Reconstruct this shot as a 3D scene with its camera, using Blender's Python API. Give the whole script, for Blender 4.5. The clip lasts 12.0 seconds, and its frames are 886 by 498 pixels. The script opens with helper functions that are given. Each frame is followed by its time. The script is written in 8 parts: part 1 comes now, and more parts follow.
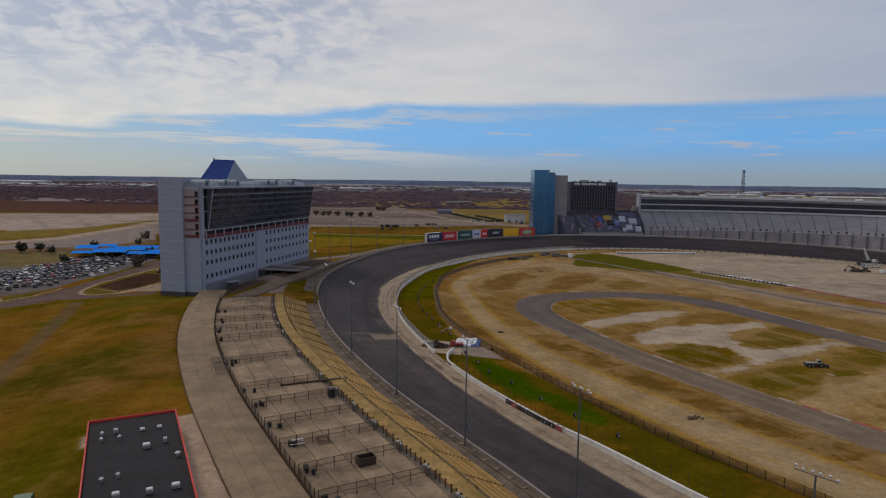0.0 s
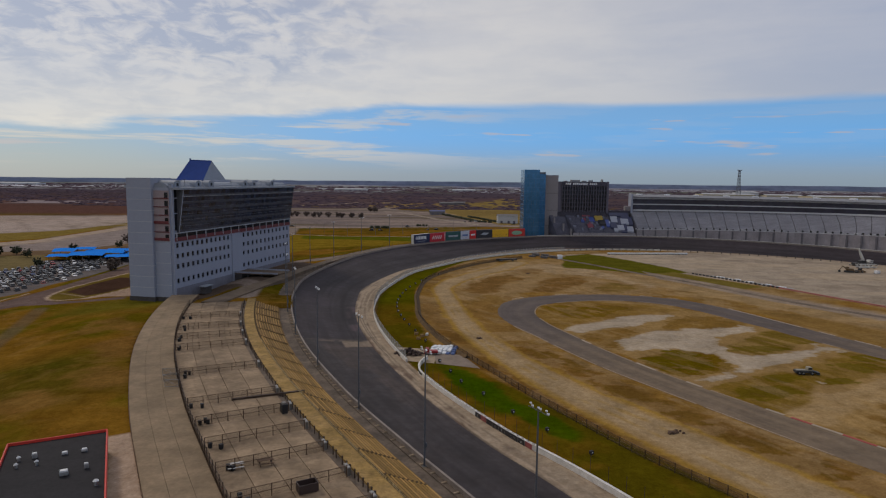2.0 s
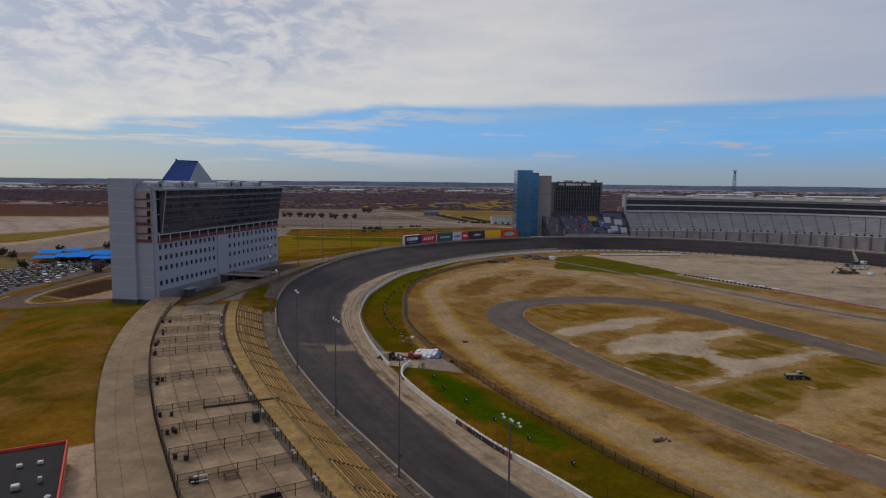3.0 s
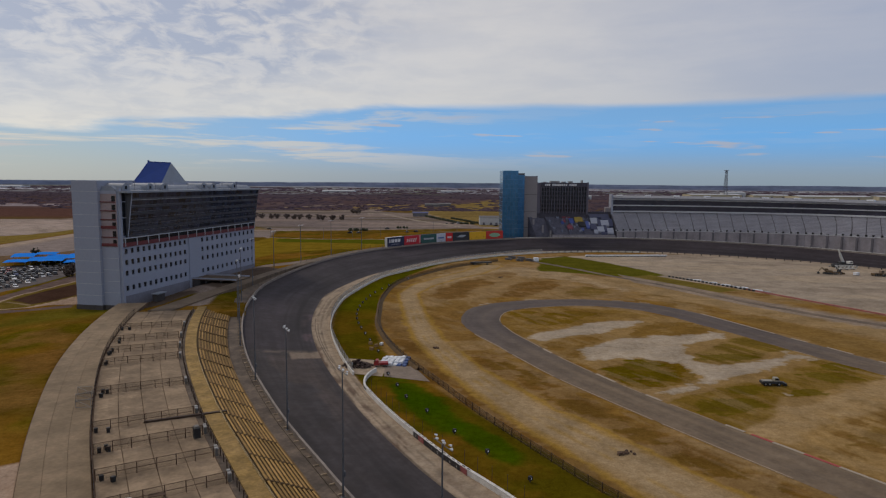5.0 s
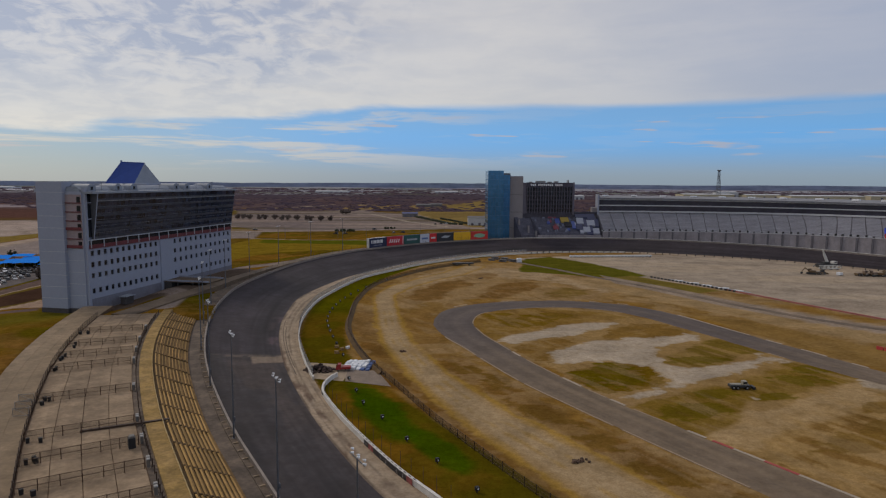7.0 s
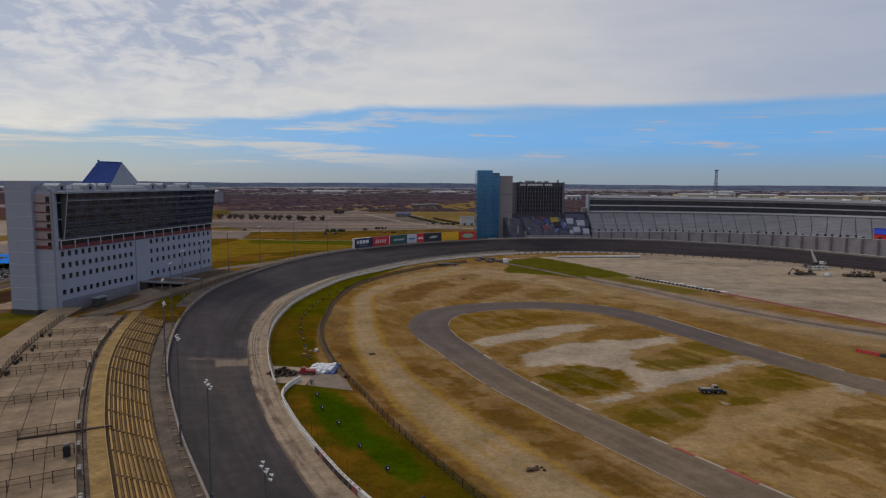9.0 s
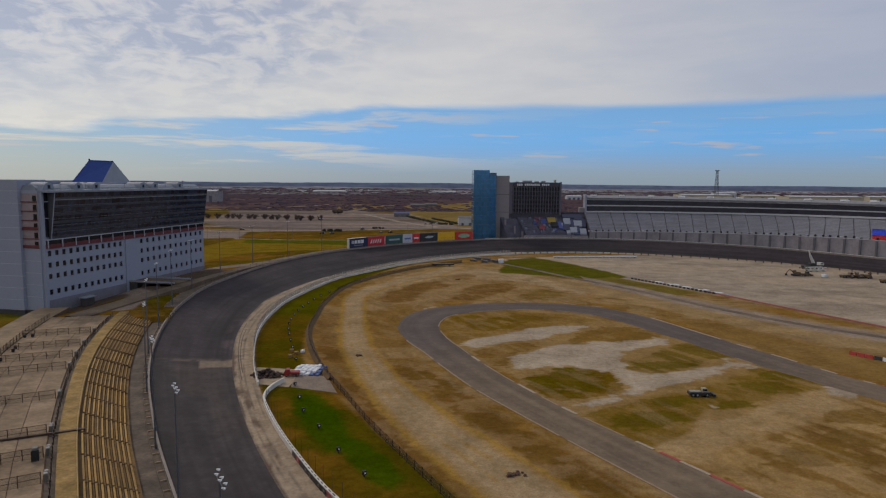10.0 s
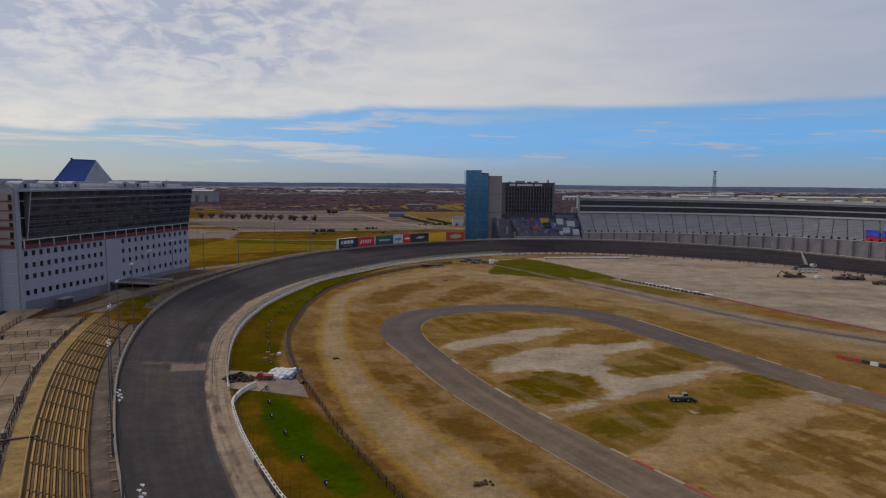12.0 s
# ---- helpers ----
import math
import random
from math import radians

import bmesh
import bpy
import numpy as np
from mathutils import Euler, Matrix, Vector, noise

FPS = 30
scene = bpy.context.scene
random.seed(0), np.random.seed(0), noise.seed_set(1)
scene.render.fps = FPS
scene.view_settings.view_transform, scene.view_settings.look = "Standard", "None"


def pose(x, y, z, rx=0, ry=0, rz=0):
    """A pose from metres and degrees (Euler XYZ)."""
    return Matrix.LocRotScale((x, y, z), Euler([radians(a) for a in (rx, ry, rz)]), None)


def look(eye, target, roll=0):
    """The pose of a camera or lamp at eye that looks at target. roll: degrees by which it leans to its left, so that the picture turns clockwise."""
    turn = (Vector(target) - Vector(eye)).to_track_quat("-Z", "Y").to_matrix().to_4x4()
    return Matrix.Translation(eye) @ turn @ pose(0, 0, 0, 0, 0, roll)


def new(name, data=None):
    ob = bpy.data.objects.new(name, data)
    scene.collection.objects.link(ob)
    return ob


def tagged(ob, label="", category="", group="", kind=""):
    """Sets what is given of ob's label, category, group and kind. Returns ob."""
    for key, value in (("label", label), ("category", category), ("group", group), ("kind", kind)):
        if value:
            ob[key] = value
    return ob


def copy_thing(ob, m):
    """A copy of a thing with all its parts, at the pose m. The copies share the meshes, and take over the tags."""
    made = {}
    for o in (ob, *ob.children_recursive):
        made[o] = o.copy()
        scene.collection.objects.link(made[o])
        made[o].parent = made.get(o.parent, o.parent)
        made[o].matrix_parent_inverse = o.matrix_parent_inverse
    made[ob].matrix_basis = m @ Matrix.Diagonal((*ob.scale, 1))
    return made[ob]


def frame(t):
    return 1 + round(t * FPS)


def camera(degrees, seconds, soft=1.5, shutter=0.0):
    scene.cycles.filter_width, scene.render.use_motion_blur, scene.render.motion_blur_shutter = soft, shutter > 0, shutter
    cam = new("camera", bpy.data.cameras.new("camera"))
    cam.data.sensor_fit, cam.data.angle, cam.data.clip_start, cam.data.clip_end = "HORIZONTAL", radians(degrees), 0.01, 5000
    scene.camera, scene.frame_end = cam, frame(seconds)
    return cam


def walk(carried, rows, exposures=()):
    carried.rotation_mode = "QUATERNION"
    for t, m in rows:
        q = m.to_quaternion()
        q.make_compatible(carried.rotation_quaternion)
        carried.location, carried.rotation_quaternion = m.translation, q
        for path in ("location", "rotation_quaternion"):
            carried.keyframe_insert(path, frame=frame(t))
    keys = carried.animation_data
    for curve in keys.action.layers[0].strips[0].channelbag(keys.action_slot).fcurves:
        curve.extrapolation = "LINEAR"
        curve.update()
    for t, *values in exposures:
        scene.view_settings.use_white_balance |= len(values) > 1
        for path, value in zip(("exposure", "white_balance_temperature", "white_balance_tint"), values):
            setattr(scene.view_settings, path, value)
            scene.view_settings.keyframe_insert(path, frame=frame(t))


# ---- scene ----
cam = camera(70.0, 12.0, 1.2)
PATH = [
    (0, (-19.788, -15.605, 47.000), (-19.769, -13.618, 46.779), 0.9),
    (0.5, (-18.354, -13.556, 46.961), (-18.336, -11.568, 46.741), 0.8),
    (1, (-16.755, -11.501, 46.889), (-16.734, -9.513, 46.670), 0.8),
    (1.5, (-15.035, -9.459, 46.817), (-15.010, -7.471, 46.599), 0.7),
    (2, (-13.213, -7.408, 46.777), (-13.186, -5.420, 46.558), 0.7),
    (2.5, (-11.572, -5.518, 46.777), (-11.540, -3.530, 46.559), 0.7),
    (3, (-9.836, -3.892, 46.802), (-9.799, -1.904, 46.585), 0.7),
    (5, (-2.622, 1.347, 47.066), (-2.568, 3.334, 46.851), 0.5),
    (5.5, (-0.631, 2.428, 47.091), (-0.569, 4.416, 46.877), 0.4),
    (6, (1.417, 3.268, 47.058), (1.482, 5.256, 46.844), 0.4),
    (6.5, (3.548, 4.017, 47.015), (3.615, 6.005, 46.801), 0.4),
    (7, (5.477, 4.688, 47.006), (5.544, 6.676, 46.792), 0.4),
    (9, (13.635, 7.750, 46.938), (13.703, 9.737, 46.724), 0.4),
    (9.5, (15.483, 8.763, 46.881), (15.551, 10.751, 46.668), 0.4),
    (10, (17.280, 9.734, 46.805), (17.344, 11.721, 46.591), 0.5),
    (10.5, (18.909, 10.686, 46.762), (18.974, 12.674, 46.548), 0.5),
    (11, (20.409, 11.684, 46.672), (20.474, 13.672, 46.458), 0.5),
    (11.5, (21.722, 12.451, 46.653), (21.785, 14.439, 46.440), 0.6),
    (12, (22.639, 12.954, 46.640), (22.706, 14.942, 46.427), 0.6),
]
walk(cam, [(t, look(eye, target, roll)) for t, eye, target, roll in PATH], exposures=[(0, -0.04, 6510, 13), (12, -0.04, 6510, 13)])

# ---- world and light ----
SUN_AZ, SUN_EL = radians(312), radians(40)
world = bpy.data.worlds.new("sky")
scene.world = world
world.use_nodes = True
wn, wl = world.node_tree.nodes, world.node_tree.links
wn.clear()


def wmath(op, a, b=None, clamp=False):
    n = wn.new("ShaderNodeMath")
    n.operation, n.use_clamp = op, clamp
    for i, v in enumerate((a, b)):
        if v is None:
            continue
        if isinstance(v, (int, float)):
            n.inputs[i].default_value = v
        else:
            wl.new(v, n.inputs[i])
    return n.outputs[0]


def wramp(value, a, b, lo=0.0, hi=1.0):
    n = wn.new("ShaderNodeMapRange")
    n.interpolation_type = "SMOOTHSTEP"
    wl.new(value, n.inputs["Value"])
    for k, v in (("From Min", a), ("From Max", b), ("To Min", lo), ("To Max", hi)):
        n.inputs[k].default_value = v
    return n.outputs["Result"]


def wmix(f, a, b):
    n = wn.new("ShaderNodeMix")
    n.data_type = "RGBA"
    if isinstance(f, float):
        n.inputs[0].default_value = f
    else:
        wl.new(f, n.inputs[0])
    for i, v in ((6, a), (7, b)):
        if isinstance(v, tuple):
            n.inputs[i].default_value = (*v, 1)
        else:
            wl.new(v, n.inputs[i])
    return n.outputs[2]


def wnoise(vec, scale, detail=5.0, rough=0.55, distort=0.0):
    n = wn.new("ShaderNodeTexNoise")
    wl.new(vec, n.inputs["Vector"])
    for k, v in (("Scale", scale), ("Detail", detail), ("Roughness", rough), ("Distortion", distort)):
        n.inputs[k].default_value = v
    return n.outputs["Fac"]


def wcombine(x, y, z=None):
    n = wn.new("ShaderNodeCombineXYZ")
    wl.new(x, n.inputs[0])
    wl.new(y, n.inputs[1])
    if z is not None:
        wl.new(z, n.inputs[2])
    return n.outputs[0]


sky = wn.new("ShaderNodeTexSky")
sky.sky_type, sky.sun_disc = "NISHITA", False
sky.sun_elevation, sky.sun_rotation = SUN_EL, SUN_AZ
sky.air_density, sky.dust_density, sky.ozone_density = 1.0, 0.6, 2.0
wtc = wn.new("ShaderNodeTexCoord")
wsep = wn.new("ShaderNodeSeparateXYZ")
wl.new(wtc.outputs["Generated"], wsep.inputs[0])
dx, dy, dz = wsep.outputs
up = wmath("MAXIMUM", dz, 0.004)
# the cloud deck is a flat layer high above the ground: u across, v ahead, in layer heights
cu, cv = wmath("DIVIDE", dx, wmath("ADD", up, 0.03)), wmath("DIVIDE", dy, wmath("ADD", up, 0.03))
deck = wcombine(cu, cv)
big = wnoise(deck, 0.30, 4.0, 0.5, 0.3)
rag = wnoise(deck, 1.3, 6.0, 0.6, 0.4)
fine = wnoise(wcombine(dx, wmath("MULTIPLY", dz, 2.1)), 24.0, 5.0, 0.58, 0.5)
# where the solid deck ends, ahead: lower on the sunny side, torn into long shreds
shred = wnoise(wcombine(wmath("MULTIPLY", dx, 3.0), wmath("MULTIPLY", dz, 16.0)), 1.6, 6.0, 0.55, 0.3)
limit = wramp(dx, -0.55, 0.02, 0.070, 0.113)
edge = wmath("ADD", wmath("SUBTRACT", dz, limit), wmath("MULTIPLY", wmath("SUBTRACT", shred, 0.5), wramp(dx, -0.25, 0.12, 0.055, 0.012)))
cover = wramp(edge, -0.006, 0.008)
# thin long streaks beyond the edge, low over the horizon
low = wcombine(wmath("MULTIPLY", dx, 2.2), wmath("MULTIPLY", dz, 26.0), wmath("MULTIPLY", dy, 0.4))
streak = wramp(wnoise(low, 1.9, 5.0, 0.6, 0.25), 0.50, 0.62)
streak = wmath("MULTIPLY", streak, wramp(dz, 0.006, 0.04))
leftish = wramp(dx, 0.24, -0.25)
streak = wmath("MULTIPLY", streak, wmath("ADD", wmath("MULTIPLY", leftish, 0.75), 0.10))
# small flat cloudlets over the clear band
small = wnoise(wcombine(wmath("MULTIPLY", dx, 6.0), wmath("MULTIPLY", dz, 62.0)), 1.3, 3.0, 0.5, 0.1)
small = wmath("MULTIPLY", wramp(small, 0.60, 0.68), wmath("MULTIPLY", wramp(dz, 0.02, 0.045), wramp(dz, 0.11, 0.085)))
# grey-blue breaks within the deck: small ripples high on the sunny side, smooth sheets elsewhere
holes = wramp(wmath("ADD", wmath("MULTIPLY", fine, 0.75), wmath("MULTIPLY", rag, 0.40)), 0.45, 0.68)
ripple = wramp(wmath("ADD", dx, wmath("MULTIPLY", wmath("SUBTRACT", big, 0.5), 0.9)), -0.34, 0.06, 1.0, 0.06)
ripple = wmath("MULTIPLY", ripple, wramp(dz, 0.10, 0.20, 0.25, 1.0))
sheets = wramp(shred, 0.36, 0.62, 0.22, 0.0)
soft = wmath("SUBTRACT", wmath("SUBTRACT", wmath("ADD", 0.92, wmath("MULTIPLY", wmath("SUBTRACT", big, 0.5), 0.8)), wmath("MULTIPLY", ripple, wmath("MULTIPLY", wmath("SUBTRACT", 1.0, holes), 1.0))), sheets, True)
grey = wmix(soft, (0.45, 0.475, 0.55), (0.82, 0.775, 0.70))
grey = wmix(wramp(dx, 0.08, 0.62, 0.0, 0.9), grey, wmix(soft, (0.33, 0.405, 0.57), (0.51, 0.535, 0.62)))
deep = wmix(wramp(dz, 0.0, 0.22), (0.30, 0.44, 0.56), (0.045, 0.39, 0.96))
haze = wmix(wramp(dz, 0.0, 0.075), (0.245, 0.36, 0.475), (0.05, 0.43, 1.02))
clear = wmix(wramp(dz, 0.03, 0.14), haze, deep)
warm = wmath("MULTIPLY", wramp(dx, -0.02, -0.55), wramp(dz, 0.16, 0.03))
clear = wmix(wmath("MULTIPLY", warm, 0.8), clear, (0.335, 0.44, 0.475))
clear = wmix(wmath("MULTIPLY", streak, 0.9), clear, (0.66, 0.61, 0.55))
clear = wmix(wmath("MULTIPLY", small, 0.7), clear, (0.50, 0.46, 0.50))
cloudy = wmix(wmath("MULTIPLY", cover, 0.97), clear, grey)
below = wramp(dz, -0.02, 0.0)
cloudy = wmix(below, (0.20, 0.19, 0.16), cloudy)
nishita = wn.new("ShaderNodeBackground")
wl.new(sky.outputs[0], nishita.inputs[0])
nishita.inputs[1].default_value = 0.02
layer = wn.new("ShaderNodeBackground")
wl.new(cloudy, layer.inputs[0])
layer.inputs[1].default_value = 0.69
both = wn.new("ShaderNodeAddShader")
wl.new(nishita.outputs[0], both.inputs[0])
wl.new(layer.outputs[0], both.inputs[1])
wout = wn.new("ShaderNodeOutputWorld")
wl.new(both.outputs[0], wout.inputs[0])

sun = new("sun", bpy.data.lights.new("sun", "SUN"))
sun.data.energy, sun.data.angle, sun.data.color = 1.06, radians(10), (1.0, 0.885, 0.71)
sun.matrix_world = pose(0, 0, 300) @ Vector((math.sin(SUN_AZ) * math.cos(SUN_EL), math.cos(SUN_AZ) * math.cos(SUN_EL), math.sin(SUN_EL))).to_track_quat("Z", "Y").to_matrix().to_4x4()


# ---- materials ----
def material(name, colour, rough=0.8, metal=0.0, vary=0.18, scale=0.6, fine_scale=9.0, bump=0.15, spec=0.3, tint=None, random_each=0.0, stain=0.0, attribute="", clump=0.0, clump_scale=0.45):
    """A worn surface: base colour, broad patches, fine grain, slight relief."""
    m = bpy.data.materials.new(name)
    m.use_nodes = True
    nt = m.node_tree
    b = nt.nodes["Principled BSDF"]
    b.inputs["Roughness"].default_value, b.inputs["Metallic"].default_value = rough, metal
    b.inputs["Specular IOR Level"].default_value = spec
    tc = nt.nodes.new("ShaderNodeTexCoord")
    geo = nt.nodes.new("ShaderNodeNewGeometry")

    def noise_of(s, d=4.0):
        n = nt.nodes.new("ShaderNodeTexNoise")
        n.inputs["Scale"].default_value, n.inputs["Detail"].default_value, n.inputs["Roughness"].default_value = s, d, 0.6
        nt.links.new(geo.outputs["Position"], n.inputs["Vector"])
        return n.outputs["Fac"]

    def mix(f, a, c, kind="MIX"):
        n = nt.nodes.new("ShaderNodeMix")
        n.data_type, n.blend_type = "RGBA", kind
        for i, v in ((0, f), (6, a), (7, c)):
            if isinstance(v, (float, int)):
                n.inputs[i].default_value = v
            elif isinstance(v, tuple):
                n.inputs[i].default_value = (*v, 1)
            else:
                nt.links.new(v, n.inputs[i])
        return n.outputs[2]

    def span(v, a, c, lo, hi):
        n = nt.nodes.new("ShaderNodeMapRange")
        nt.links.new(v, n.inputs["Value"])
        for k, x in (("From Min", a), ("From Max", c), ("To Min", lo), ("To Max", hi)):
            n.inputs[k].default_value = x
        return n.outputs["Result"]

    broad, grain = noise_of(scale), noise_of(fine_scale, 3.0)
    if attribute:
        at = nt.nodes.new("ShaderNodeAttribute")
        at.attribute_name = attribute
        base = at.outputs["Color"]
    else:
        base = colour
        if tint:
            base = mix(span(broad, 0.35, 0.65, 0, 1), colour, tint)
    v1 = nt.nodes.new("ShaderNodeCombineColor")
    amount = span(broad, 0.3, 0.7, 1 - vary, 1 + vary)
    for i in range(3):
        nt.links.new(amount, v1.inputs[i])
    base = mix(1.0, base, v1.outputs[0], "MULTIPLY")
    v2 = nt.nodes.new("ShaderNodeCombineColor")
    amount = span(grain, 0.25, 0.75, 1 - vary * 0.9, 1 + vary * 0.9)
    for i in range(3):
        nt.links.new(amount, v2.inputs[i])
    base = mix(1.0, base, v2.outputs[0], "MULTIPLY")
    if random_each:
        oi = nt.nodes.new("ShaderNodeObjectInfo")
        v3 = nt.nodes.new("ShaderNodeCombineColor")
        amount = span(oi.outputs["Random"], 0, 1, 1 - random_each, 1 + random_each)
        for i in range(3):
            nt.links.new(amount, v3.inputs[i])
        base = mix(1.0, base, v3.outputs[0], "MULTIPLY")
    if stain:
        base = mix(span(noise_of(scale * 2.7, 6.0), 0.55, 0.75, 0, stain), base, tuple(c * 0.35 for c in colour))
    if clump:
        v4 = nt.nodes.new("ShaderNodeCombineColor")
        tufts = noise_of(clump_scale, 8.0)
        for i, k in enumerate((1.0, 1.0, 1.0) if not attribute else (0.85, 1.0, 1.2)):
            nt.links.new(span(tufts, 0.34, 0.66, 1 - clump * k, 1 + clump * 0.8 * k), v4.inputs[i])
        base = mix(1.0, base, v4.outputs[0], "MULTIPLY")
    nt.links.new(base, b.inputs["Base Color"])
    if bump:
        bp = nt.nodes.new("ShaderNodeBump")
        bp.inputs["Strength"].default_value, bp.inputs["Distance"].default_value = bump, 0.05
        nt.links.new(grain, bp.inputs["Height"])
        nt.links.new(bp.outputs[0], b.inputs["Normal"])
    return m


soil = material("soil", (0.2, 0.13, 0.05), 0.95, vary=0.22, scale=0.11, fine_scale=2.9, bump=0.1, spec=0.0, attribute="soil", clump=0.18, clump_scale=0.8)
asphalt = material("track asphalt", (0.050, 0.049, 0.052), 0.8, vary=0.2, scale=0.06, fine_scale=0.9, bump=0.05, spec=0.25, attribute="soil", clump=0.2, clump_scale=0.3)
rust_rail = material("rusty pipe", (0.105, 0.064, 0.042), 0.8, 0.1, vary=0.3, scale=1.2)
foot_brown = material("brown foot board", (0.165, 0.098, 0.036), 0.9, vary=0.28, scale=0.5, fine_scale=3.0, random_each=0.25)
road_streaked = material("streaked asphalt", (0.1, 0.08, 0.06), 0.85, vary=0.14, scale=0.12, fine_scale=1.6, bump=0.08, attribute="soil", clump=0.14, clump_scale=0.5)
apron_mat = material("worn apron concrete", (0.3, 0.24, 0.17), 0.9, vary=0.16, scale=0.2, fine_scale=1.9, bump=0.1, attribute="soil", clump=0.2, clump_scale=0.6)
asphalt_old = material("old asphalt", (0.105, 0.076, 0.052), 0.85, vary=0.22, scale=0.10, fine_scale=1.2, bump=0.1, tint=(0.145, 0.106, 0.072), stain=0.3)
strip_grey = material("worn strip", (0.098, 0.076, 0.060), 0.9, vary=0.25, scale=0.25, fine_scale=1.5, tint=(0.140, 0.106, 0.080), stain=0.4)
concrete = material("pale concrete", (0.37, 0.29, 0.205), 0.9, vary=0.18, scale=0.2, fine_scale=1.7, tint=(0.28, 0.215, 0.15), stain=0.4, clump=0.25)
terrace_mat = material("terrace concrete", (0.214, 0.152, 0.096), 0.9, vary=0.18, scale=0.22, fine_scale=1.5, tint=(0.262, 0.190, 0.122), random_each=0.12, stain=0.35, clump=0.16)
road_mat = material("road concrete", (0.206, 0.148, 0.090), 0.9, vary=0.16, scale=0.15, fine_scale=1.5, tint=(0.232, 0.168, 0.105), random_each=0.05, stain=0.22, clump=0.12)
joint = material("dark joint", (0.105, 0.064, 0.040), 0.95, vary=0.3)
gold_walk = material("golden walkway", (0.305, 0.190, 0.052), 0.85, vary=0.22, scale=0.25, fine_scale=2.0, tint=(0.270, 0.172, 0.060), stain=0.6, clump=0.3)
gold_wood = material("golden bench plank", (0.350, 0.210, 0.056), 0.8, vary=0.24, scale=0.5, fine_scale=3.0, tint=(0.29, 0.172, 0.056), random_each=0.3)
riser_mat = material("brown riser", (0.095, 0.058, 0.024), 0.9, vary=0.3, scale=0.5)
white_wall = material("white wall paint", (0.62, 0.60, 0.56), 0.7, vary=0.14, scale=0.5, fine_scale=3.0, stain=0.35)
wall_grey = material("track wall", (0.235, 0.200, 0.175), 0.8, vary=0.18, scale=0.4, fine_scale=2.5, stain=0.5)
steel = material("galvanised steel", (0.30, 0.30, 0.30), 0.5, 0.6, vary=0.15, scale=2.0)
dark_steel = material("weathered rail", (0.070, 0.048, 0.037), 0.6, 0.4, vary=0.25, scale=1.5)
black_plastic = material("black plastic", (0.02, 0.02, 0.022), 0.6, vary=0.2)
lamp_white = material("lamp housing", (0.75, 0.76, 0.78), 0.4, vary=0.05, bump=0)
stucco = material("white stucco", (0.305, 0.332, 0.415), 0.85, vary=0.05, scale=0.12, fine_scale=1.2, bump=0.05, tint=(0.282, 0.308, 0.385))
stucco_pink = material("pink stucco", (0.30, 0.245, 0.255), 0.85, vary=0.08, scale=0.2, fine_scale=1.2, bump=0.05)
groove = material("stucco joint", (0.47, 0.48, 0.51), 0.8, vary=0.05)
plinth_mat = material("dark plinth", (0.07, 0.064, 0.064), 0.9, vary=0.2)
# blue lift and uneven pane tones of this dark glass stand in for reflections
glass_dark = material("dark tinted glass", (0.026, 0.033, 0.054), 0.14, 0.0, vary=0.5, scale=0.35, fine_scale=1.5, bump=0.0, spec=0.45, random_each=0.55)
window_dark = material("window glass", (0.012, 0.014, 0.02), 0.15, vary=0.2, bump=0, spec=0.5)
glass_blue = material("blue mirror glass", (0.045, 0.17, 0.34), 0.12, 0.35, vary=0.12, scale=0.15, fine_scale=0.6, bump=0, spec=0.8, random_each=0.12)
blue_roof = material("blue metal roof", (0.02, 0.055, 0.24), 0.4, 0.1, vary=0.08, scale=0.5, bump=0.05)
red_rail = material("red railing", (0.145, 0.036, 0.040), 0.6, vary=0.15, scale=0.6)
red_trim = material("red roof trim", (0.55, 0.045, 0.03), 0.5, vary=0.1)
roof_metal = material("pale roof metal", (0.25, 0.275, 0.32), 0.6, 0.1, vary=0.08, scale=0.4, bump=0.05)
roof_dull = material("dull roof sheet", (0.21, 0.215, 0.235), 0.8, vary=0.12, scale=0.3, fine_scale=2.0, stain=0.3)
roof_black = material("black roofing felt", (0.0155, 0.0145, 0.0175), 0.9, vary=0.25, scale=0.25, fine_scale=2.0)
seat_grey = material("grey seating", (0.268, 0.268, 0.302), 0.8, vary=0.12, scale=0.12, fine_scale=1.0)
seat_dark = material("dark blue seating", (0.112, 0.112, 0.148), 0.8, vary=0.22, scale=0.25, fine_scale=1.2)
stand_wall = material("stand front wall", (0.275, 0.255, 0.275), 0.9, vary=0.2, scale=0.2)
club_dark = material("dark facade", (0.060, 0.056, 0.078), 0.3, vary=0.25, scale=0.3)
club_fin = material("bronze fin", (0.120, 0.112, 0.145), 0.5, 0.2, vary=0.1)
club_beige = material("beige panel", (0.265, 0.245, 0.255), 0.85, vary=0.06, scale=0.2)
leaf_dark = material("evergreen leaves", (0.040, 0.044, 0.024), 0.9, vary=0.4, scale=0.8, bump=0.3, random_each=0.2)
leaf_bare = material("winter twigs", (0.092, 0.070, 0.060), 0.95, vary=0.35, scale=0.8, bump=0.3, random_each=0.2)
bark = material("bark", (0.06, 0.045, 0.035), 0.95, vary=0.3)
# the pale blue-grey of the hills is distance haze put into the colour
hazy_hill_mat = material("far wooded hills with haze tint", (0.225, 0.26, 0.36), 1.0, vary=0.18, scale=0.004, fine_scale=0.02, bump=0, spec=0)
flat = {}


def paint(name, colour, rough=0.45, spec=0.4):
    if name not in flat:
        flat[name] = material(name, colour, rough, vary=0.1, scale=0.8, fine_scale=4.0, bump=0.04, spec=spec)
    return flat[name]


